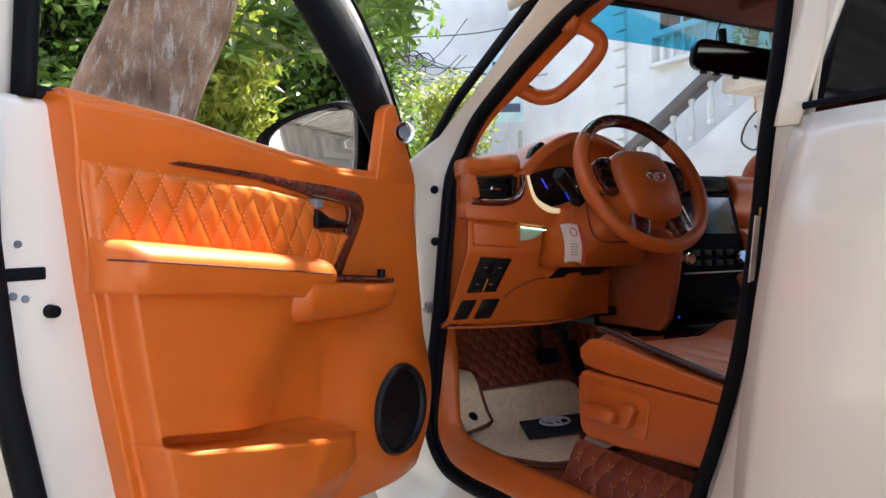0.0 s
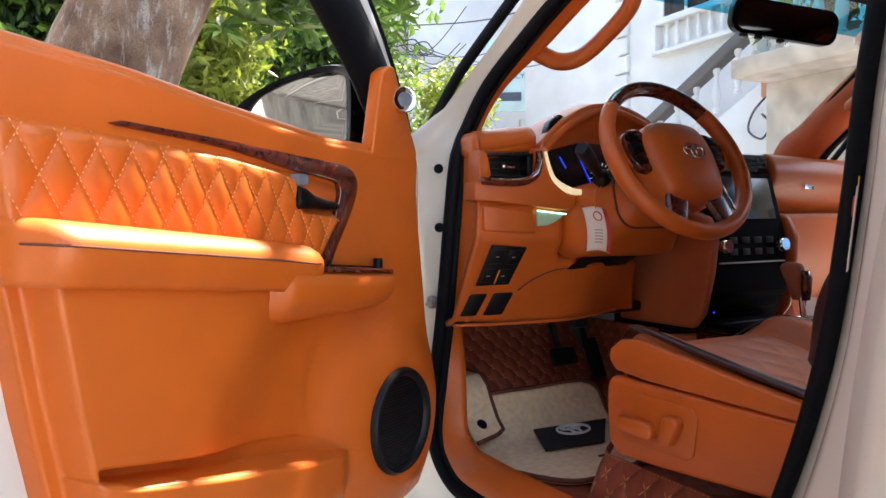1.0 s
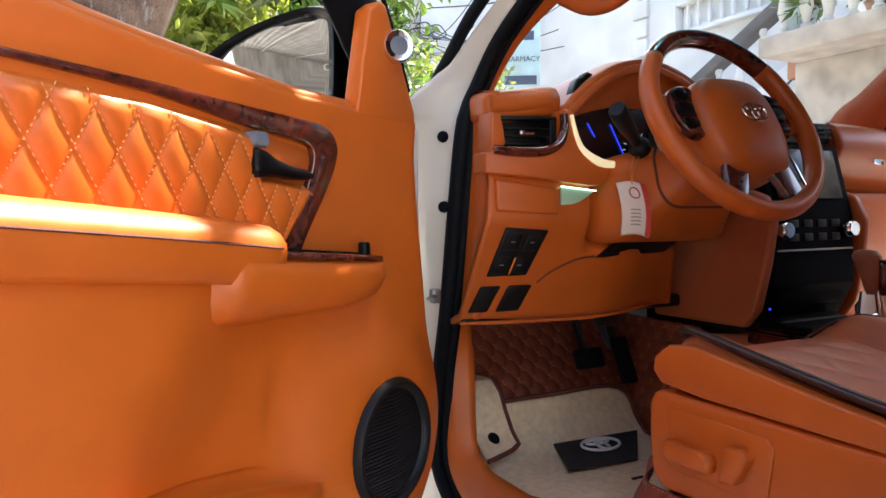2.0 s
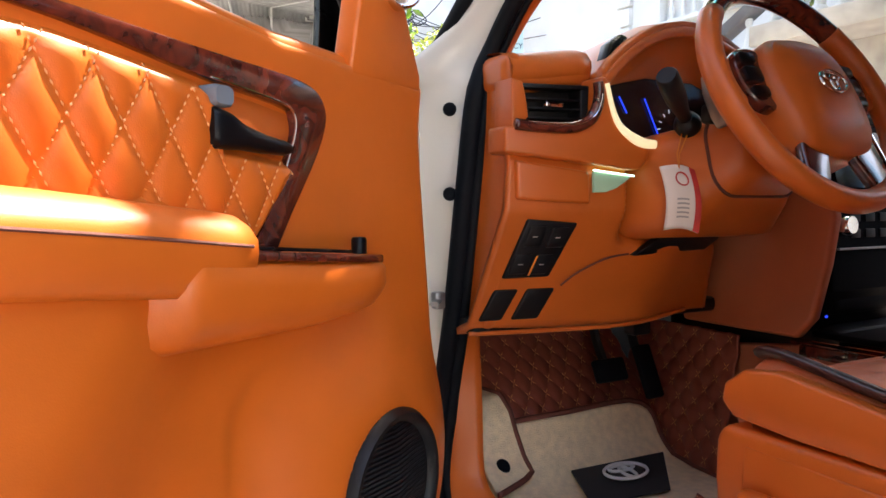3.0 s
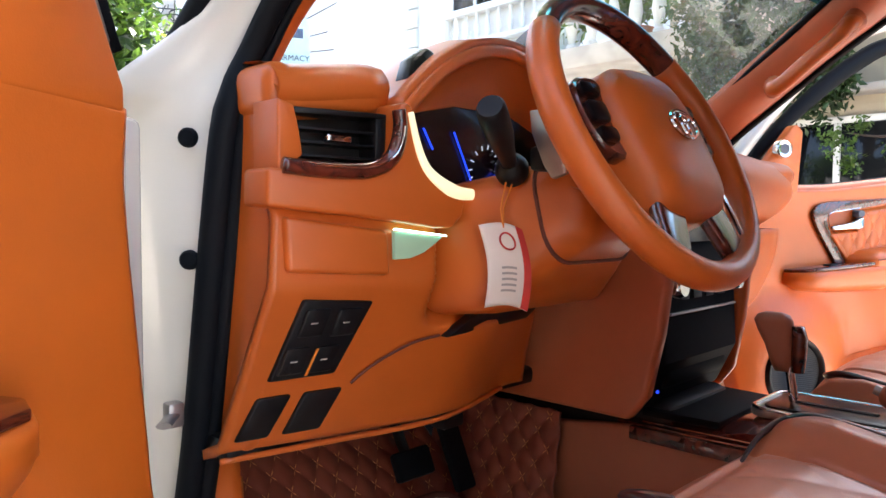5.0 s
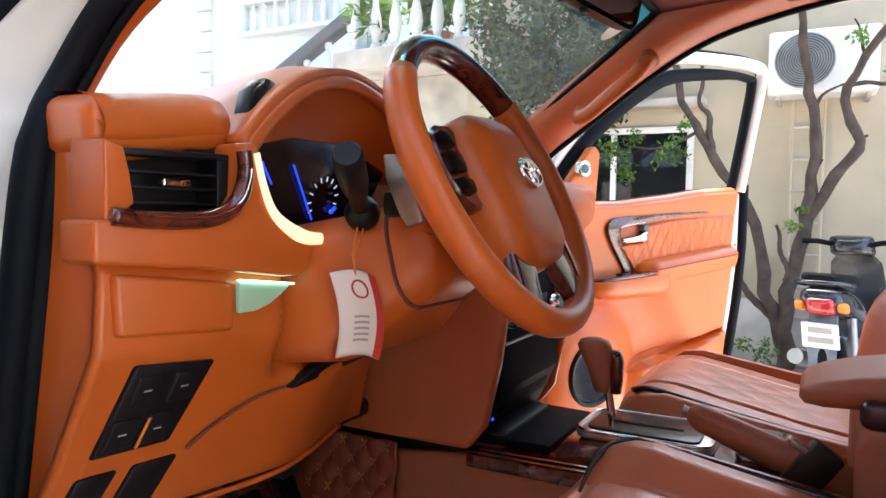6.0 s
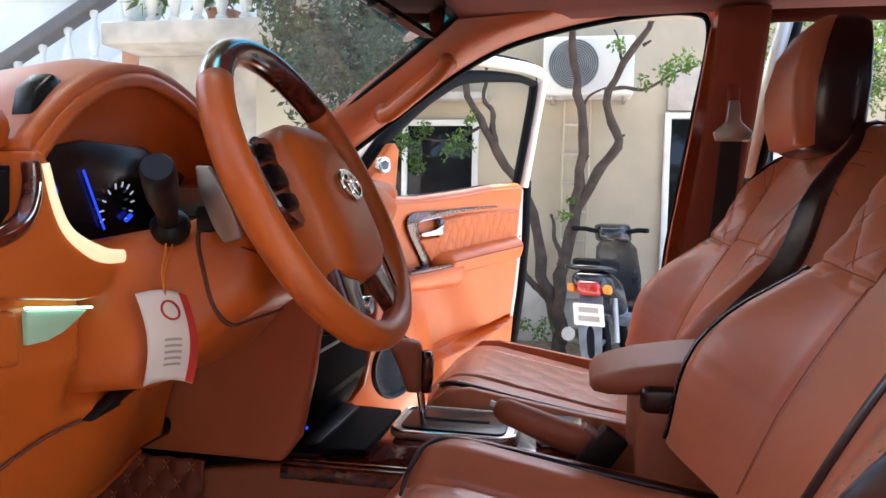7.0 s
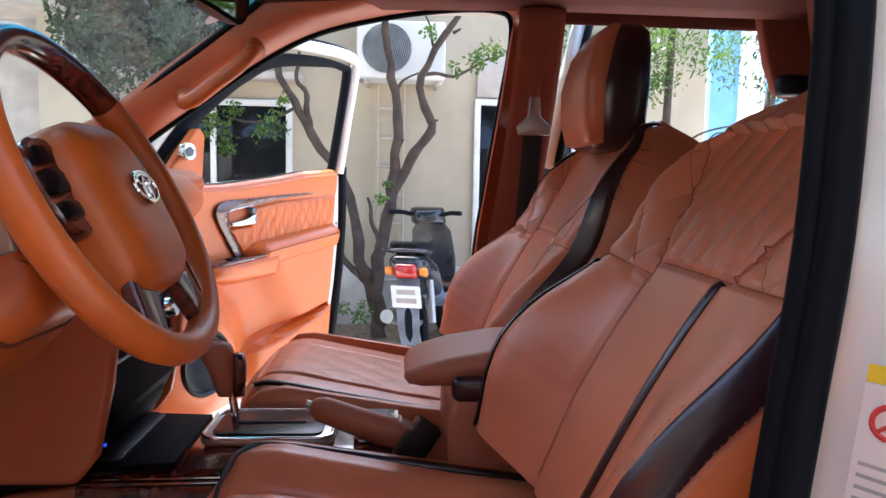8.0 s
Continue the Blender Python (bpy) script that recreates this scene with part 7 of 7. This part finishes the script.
tree3 = thing("tree", "young tree with thin branches and feathery leaves", "tree", (5.0, -3.6, 0))
for pts, r in (([(4.3, -2.35, 0), (4.3, -2.36, 1.5), (4.32, -2.40, 3.0)], 0.045), ([(4.3, -2.36, 1.2), (4.3, -2.2, 1.6), (4.3, -2.0, 1.75)], 0.012), ([(4.3, -2.36, 1.3), (4.3, -2.6, 1.6), (4.3, -2.95, 1.7)], 0.012), ([(4.4, -3.05, 0), (4.5, -3.3, 2.0), (4.5, -3.5, 3.2)], 0.05)):
    q = curve_pts(pts, 16)
    part("branch", sweep(q, [r * (1 - 0.5 * k / 16) for k in range(16)], 10), M["bark_dark"], tree3, angle=180)
add_leaves(tree3, "leaves", clump_cloud((4.4, -2.6, 2.38), (0.3, 1.0, 0.42), 34, 0.22, 23), 4200, 0.016, M["leaf"], 24, 3.2)
add_leaves(tree3, "leaves", clump_cloud((4.5, -3.9, 2.6), (0.3, 0.55, 0.5), 22, 0.24, 27), 2600, 0.02, M["leaf_dark"], 28, 3.0)

# litter at the foot of the wall
solo("leaf_litter", surf(lambda s, t: Vector((3.9 + 0.8 * s, -1.6 + 3.2 * t, 0.004 + 0.012 * math.sin(9 * s + 5 * t) ** 2)), 14, 40, 0), M["soil"], "dry leaf litter under the tree", "leaf litter", (4.2, 0, 0), kind="stuff")

# white house with terrace, stair and balustrades
white = thing("house", "white rendered house with balustraded balcony", "house", (8, 8, 0))
part("wall", box((8.3, 9.0, 4.0), (1.2, 9.0, 8.0), 0.02), M["white_wall"], white)
window(white, 7.0, 8.05, 4.55, 5.5, 7.69)
for k in range(11):
    part("quoin", box((7.67, 9.05 - 0.04 * (k % 2), 1.9 + 0.34 * k), (0.10, 0.36 - 0.10 * (k % 2), 0.30), 0.015), M["white_wall"], white, "raised corner stone")
part("side_wing", box((6.0, 14.0, 3.5), (4.0, 2.0, 7.0), 0.02), M["white_wall"], white)
# invented tall block, added to keep the sun off the terrace
part("added_shade_wing", box((8.65, 2.55, 5.0), (2.2, 3.88, 10.0), 0.02), M["white_wall"], white)
BAL = [(0.05, 0), (0.05, 0.05), (0.03, 0.07), (0.045, 0.14), (0.06, 0.22), (0.05, 0.30), (0.028, 0.40), (0.03, 0.48), (0.045, 0.50), (0.045, 0.56)]


def baluster(parent, at, k=1.0):
    return part("baluster", lathe([(r * k, h * k) for r, h in BAL], 10, Matrix.Translation(at)), M["white_wall"], parent)


balc = thing("balustrade", "white balcony balustrade with turned balusters", "balustrade", (7.6, 7.5, 4))
part("sill", box((7.62, 7.12, 3.95), (0.2, 2.0, 0.07), 0.01), M["white_wall"], balc)
part("handrail", box((7.62, 7.12, 4.46), (0.18, 2.0, 0.08), 0.01), M["white_wall"], balc)
part("end_pier", box((7.62, 8.12, 4.20), (0.2, 0.10, 0.58), 0.01), M["white_wall"], balc)
for k in range(8):
    baluster(balc, (7.62, 6.25 + 0.235 * k, 3.975), 0.80)
terrace = thing("terrace", "raised concrete terrace with supporting wall", "terrace", (6.2, 3.6, 0), kind="structure")
part("slab", box((6.0, 3.0, 2.60), (2.9, 2.0, 0.20), 0.02), M["stone"], terrace)
part("support_wall", box((6.3, 3.0, 1.25), (2.4, 2.0, 2.5), 0.02), M["stone"], terrace)
rail = thing("balustrade", "terrace balustrade with turned balusters and pots", "balustrade", (4.7, 3.7, 2.66))
part("handrail", box((4.72, 3.2, 3.38), (0.18, 1.6, 0.09), 0.01), M["white_wall"], rail)
for k in range(7):
    baluster(rail, (4.72, 2.45 + 0.23 * k, 2.70), 1.1)
stair = thing("stair", "outdoor stair with dark sloping handrail", "stair", (6.3, 6.2, 0))
SL = lambda y: 2.35 + (8.0 - y) * 0.545
part("side_wall", prism([(8.6, 0.0), (8.6, 1.30), (5.0, SL(5.0) - 0.72), (3.9, SL(3.9) - 0.72), (3.9, 0.0)], -0.02, 0.9, YZ(7.05), 0.01), M["white_wall"], stair, "white stair side wall")
part("handrail", prism([(8.5, SL(8.5)), (8.5, SL(8.5) + 0.20), (4.9, SL(4.9) + 0.20), (4.9, SL(4.9))], -0.12, 0.12, YZ(7.0), 0.03, 3), M["brownrail"], stair, "dark stone handrail")
for k in range(9):
    y = 8.2 - 0.38 * k
    baluster(stair, (7.0, y, SL(y) - 0.64), 1.16)
meter = thing("meter_box", "brown meter box on the stair wall", "meter box", (7.0, 5.4, 2.6))
part("case", box((6.98, 5.36, 2.90), (0.12, 0.24, 0.36), 0.02), M["clay"], meter)
part("cable", sweep(curve_pts([(6.96, 5.40, 2.75), (6.95, 5.62, 2.55), (6.95, 5.70, 2.30), (6.95, 5.48, 2.16), (6.95, 5.36, 2.35), (6.95, 5.48, 2.5)], 24), 0.016, 6), M["wire"], meter, "looped black cable")
pot = thing("plant_pot", "potted green plant on the terrace edge", "plant", (4.85, 3.78, 2.70))
part("pot", lathe([(0.12, 0), (0.18, 0.22), (0.19, 0.25), (0.17, 0.25)], 18, Matrix.Translation((4.85, 3.78, 2.70))), M["pot_blue"], pot)
add_leaves(pot, "leaves", clump_cloud((4.85, 3.78, 3.15), (0.15, 0.15, 0.15), 8, 0.16, 31), 500, 0.05, M["leaf"], 32, 3.0)

# awning behind the viewpoint
awning = thing("awning", "grey sheet awning on steel beams", "awning", (-4.5, -3.5, 0))
part("roof_sheet", surf(lambda s, t: Vector((-7.5 + 5.2 * s, -8.5 + 11.0 * t, 2.85 + 0.34 * s + 0.012 * math.sin(t * 420))), 4, 400, 0.01), M["roof_tin"], awning, "grey corrugated roof sheet", angle=180)
for k in range(8):
    part("beam", sweep([(-7.5, -8.3 + 1.5 * k, 2.76), (-2.35, -8.3 + 1.5 * k, 3.10)], (0.04, 0.06), 4), M["frame_white"], awning, "white steel beam")
for x, y in ((-7.3, -7.0), (-7.3, -2.2), (-7.3, 4.2)):
    part("post", sweep([(x, y, 0), (x, y, 2.85)], 0.05, 10), M["frame_white"], awning)
part("back_wall", box((-7.6, -1.5, 1.5), (0.2, 14, 3.0), 0.02), M["shed"], awning)

# scooter by the wall
moto = thing("scooter", "black scooter parked by the wall, seen from behind", "scooter", (4.0, -0.42, 0))
MF, MR = Vector((0.972, -0.235, 0)), Vector((-0.235, -0.972, 0))
MP = lambda f, r, z: Vector((3.40, -0.43, 0)) + MF * f * 0.80 + MR * (r - 0.13 * (z - 0.2)) + Vector((0, 0, z * 0.97))
for f in (0.0, 1.2):
    wh = part("wheel", lathe([(0.20, -0.025), (0.205, 0.025), (0.20, 0.03), (0.20, -0.03)], 24, disc_frame(MP(f, 0, 0.27), MR)), M["grey"], moto, "grey wheel rim")
    part("tyre", sweep([MP(f + 0.235 * math.cos(a), 0, 0.27 + 0.235 * math.sin(a)) for a in np.linspace(0, 2 * math.pi, 33)[:-1]], (0.042, 0.036), 10, True, up=tuple(MR)), M["rubber"], wh, "black tyre", angle=180)
    for k in range(5):
        a = k * 2 * math.pi / 5
        part("spoke", sweep([MP(f + 0.03 * math.cos(a), 0, 0.27 + 0.03 * math.sin(a)), MP(f + 0.20 * math.cos(a), 0, 0.27 + 0.20 * math.sin(a))], (0.012, 0.018), 6), M["grey"], wh)
part("tail_body", loft([[MP(f, a, z + b) for a, b in rounded(w, h, min(w, h) * 0.4)] for f, z, w, h in ((-0.16, 0.70, 0.16, 0.08), (-0.12, 0.69, 0.22, 0.14), (0.1, 0.66, 0.27, 0.20), (0.4, 0.60, 0.26, 0.22), (0.62, 0.50, 0.22, 0.20))]), M["moto_black"], moto, "glossy black tail", angle=60)
part("seat", loft([[MP(f, a, z + b) for a, b in rounded(w, 0.07, 0.03)] for f, z, w in ((-0.10, 0.80, 0.16), (-0.02, 0.81, 0.23), (0.25, 0.79, 0.25), (0.45, 0.775, 0.22), (0.60, 0.77, 0.16))]), M["rubber"], moto, "black seat", angle=60)
part("grab_rail", sweep(curve_pts([MP(0.15, 0.13, 0.76), MP(-0.10, 0.14, 0.79), MP(-0.22, 0.0, 0.80), MP(-0.10, -0.14, 0.79), MP(0.15, -0.13, 0.76)], 24), 0.013, 8), M["moto_black"], moto, "black grab rail", angle=180)
part("tail_light", loft([[MP(f, a, 0.66 + b) for a, b in rounded(w, h, 0.025)] for f, w, h in ((-0.14, 0.15, 0.10), (-0.185, 0.14, 0.09), (-0.20, 0.10, 0.06))]), M["tail"], moto, "red tail light", angle=60)
for r in (-0.11, 0.11):
    part("indicator", loft([[MP(f, r + a, 0.655 + b) for a, b in rounded(w, w, w * 0.3)] for f, w in ((-0.12, 0.06), (-0.16, 0.05), (-0.175, 0.03))]), M["cord"], moto, "orange indicator lens")
part("mudguard", loft([[MP(f, a, z + b) for a, b in rounded(w, 0.02, 0.008)] for f, z, w in ((-0.10, 0.60, 0.15), (-0.22, 0.46, 0.15), (-0.27, 0.30, 0.14), (-0.28, 0.20, 0.12))]), M["dusty"], moto, "dusty grey mudguard", angle=60)
pl = part("number_plate", prism(rounded(0.19, 0.14, 0.01), 0, 0.004, lambda a, b, n: MP(-0.235 - n + 0.12 * b, a, 0.50 + b), 0.001), M["plate"], moto, "white number plate")
for z, w in ((0.53, 0.12), (0.475, 0.13)):
    part("plate_bar", prism([(-w / 2, -0.016), (w / 2, -0.016), (w / 2, 0.016), (-w / 2, 0.016)], 0.0045, 0.006, lambda a, b, n: MP(-0.235 - n + 0.12 * (z + b - 0.5), a, z + b), 0), M["ink"], pl)
part("leg_shield", loft([[MP(f, a, z + b) for a, b in rounded(w, 0.06, 0.02)] for f, z, w in ((0.95, 0.45, 0.30), (1.0, 0.65, 0.34), (1.05, 0.85, 0.30), (1.04, 0.93, 0.18))]), M["moto_black"], moto, "black leg shield", angle=60)
part("floor_board", box(tuple(MP(0.78, 0, 0.36)), (0.30, 0.34, 0.06), 0.02, 2, pose(0, 0, 0, 0, 0, -23)), M["dusty"], moto)
part("head_cowl", loft([[MP(f, a, z + b) for a, b in rounded(w, h, 0.03)] for f, z, w, h in ((0.86, 0.97, 0.14, 0.08), (0.95, 0.98, 0.26, 0.13), (1.06, 0.98, 0.24, 0.14), (1.16, 0.96, 0.12, 0.08))]), M["moto_black"], moto, "black handlebar cowl", angle=60)
for r in (-1, 1):
    part("grip", sweep([MP(0.94, r * 0.10, 0.99), MP(0.90, r * 0.19, 1.01), MP(0.84, r * 0.27, 1.01)], 0.017, 8), M["rubber"], moto, "black handlebar grip")
part("exhaust", sweep([MP(0.45, -0.10, 0.28), MP(0.1, -0.14, 0.30), MP(-0.2, -0.15, 0.36)], [0.02, 0.045, 0.045], 12), M["grey"], moto, "grey exhaust")
part("shock_absorber", sweep([MP(0.0, 0.11, 0.30), MP(0.08, 0.11, 0.58)], 0.025, 10), M["grey"], moto, "grey shock absorber spring")

# power pole, tangled cables and sign down the street
pole = thing("utility_pole", "concrete utility pole with a tangle of black cables", "utility pole", (4.0, 13.0, 0))
part("mast", sweep([(5.0, 13.0, 0), (5.0, 13.0, 7.5)], [0.16, 0.12], 12), M["stone"], pole, "grey concrete mast")
rg = random.Random(21)
for k in range(22):
    a = Vector((5.0 + rg.uniform(-0.2, 0.2), 12.8, 4.6 + rg.uniform(-0.3, 0.5)))
    b = a + Vector((rg.uniform(-4.5, 5), rg.uniform(-3, 3), rg.uniform(-0.1, 1.2)))
    mid = (a + b) / 2 - Vector((0, 0, rg.uniform(0.15, 0.6)))
    part("cable", sweep(curve_pts([a, mid, b], 10), 0.010, 5), M["wire"], pole)
for k in range(5):
    c = Vector((4.9 + rg.uniform(-0.5, 0.5), 12.7, 4.5 + rg.uniform(-0.3, 0.4)))
    r = rg.uniform(0.2, 0.4)
    part("cable_coil", sweep([c + Vector((r * math.cos(a), 0.05 * math.sin(3 * a), 0.6 * r * math.sin(a))) for a in np.linspace(0, 2 * math.pi, 19)[:-1]], 0.014, 5, True), M["wire"], pole, "coiled black cable")
for k, (a, b) in enumerate((((-3.5, 9.0, 3.6), (5.0, 12.8, 5.0)), ((-3.5, 9.0, 4.4), (5.0, 12.8, 5.6)), ((5.0, 12.8, 5.3), (7.5, 9.5, 5.6)))):
    a, b = Vector(a), Vector(b)
    part("span_cable", sweep(curve_pts([a, (a + b) / 2 - Vector((0, 0, 0.25)), b], 14), 0.014, 5), M["wire"], pole)
white_post = thing("gate_post", "white square gate post in the hedge", "post", (3.1, 9.0, 0))
part("shaft", box((3.1, 9.0, 1.62), (0.16, 0.16, 3.24), 0.01), M["white_wall"], white_post)
part("cap", box((3.1, 9.0, 3.27), (0.22, 0.22, 0.06), 0.01), M["white_wall"], white_post)
sign = thing("pharmacy_sign", "pale blue pharmacy sign board on a post", "sign", (4.1, 9.0, 0))
SG = lambda a, b, n: Vector((4.78, 8.6, 3.42)) + Vector((0.86, -0.5, 0)) * a + Vector((-0.5, -0.86, 0)) * n + Vector((0, 0, b))
part("board", prism(rounded(0.62, 1.15, 0.02), -0.04, 0.04, lambda a, b, n: SG(a, b, n), 0.01), M["sign"], sign, "pale blue board")
part("post", sweep([SG(0.25, -0.7, -0.1), SG(0.25, -3.42, -0.1)], 0.04, 8), M["grey"], sign)
tc = bpy.data.curves.new("lettering", "FONT")
tc.body, tc.size, tc.extrude, tc.align_x = "PHARMACY", 0.115, 0.004, "CENTER"
tc.materials.append(M["sign_ink"])
lt = new("lettering", tc)
mt = Matrix((Vector((0.86, -0.5, 0)), Vector((0, 0, 1)), Vector((-0.5, -0.86, 0)))).transposed().to_4x4()
mt.translation = SG(0, -0.05, 0.045)
lt.parent = sign
lt.matrix_parent_inverse = Matrix.Translation(-BASE[sign])
lt.matrix_basis = mt
for b, w in ((-0.34, 0.50), (0.35, 0.42)):
    part("name_bar", prism([(-w / 2, b - 0.07), (w / 2, b - 0.07), (w / 2, b + 0.07), (-w / 2, b + 0.07)], 0.041, 0.045, SG, 0), M["sign_ink"], sign, "dark blue bar")

# far trees that close the view
for i, (x, y, r, h) in enumerate(((-9, 16, 3.2, 5.0), (-3.5, 15, 2.6, 4.6), (10, 22, 3.0, 6), (12, -11, 3.0, 5.0), (9, -16, 3.0, 5.5), (-11, 6, 3.0, 5))):
    ft = thing("tree", "broad leafy tree standing far off", "tree", (x, y, 0))
    part("trunk", sweep(curve_pts([(x, y, 0), (x + 0.1, y, h * 0.4), (x, y + 0.1, h * 0.8)], 8), [0.2 - 0.015 * k for k in range(8)], 10), M["bark_dark"], ft)
    add_leaves(ft, "crown", clump_cloud((x, y, h * 0.75), (r * 0.7, r * 0.7, h * 0.35), 60, r * 0.33, 40 + i), 7000, 0.13, M["leaf"], 50 + i)
# garden plants on the terrace and before the white house
for i, (x, y, z) in enumerate(((4.95, 2.5, 2.70), (5.1, 3.1, 2.70))):
    pt = thing("potted_plant", "leafy plant in a clay pot on the terrace", "plant", (x, y, z), group="terrace plants")
    part("pot", lathe([(0.10, 0), (0.15, 0.18), (0.165, 0.2), (0.145, 0.2)], 16, Matrix.Translation((x, y, z))), M["clay"], pt)
    add_leaves(pt, "leaves", clump_cloud((x, y, z + 0.45), (0.18, 0.18, 0.2), 9, 0.16, 60 + i), 500, 0.05, M["leaf"], 62 + i, 2.6)
climb = thing("climbing_shrub", "shrub with trailing leaves before the terrace wall", "bush", (4.5, 2.6, 0))
part("stem", sweep(curve_pts([(4.55, 1.75, 0), (4.5, 1.7, 0.9), (4.42, 1.6, 1.9)], 10), 0.03, 8), M["bark_dark"], climb)
add_leaves(climb, "leaves", clump_cloud((4.4, 1.62, 2.45), (0.2, 0.62, 0.50), 44, 0.2, 71), 7500, 0.034, M["leaf_dark"], 72)
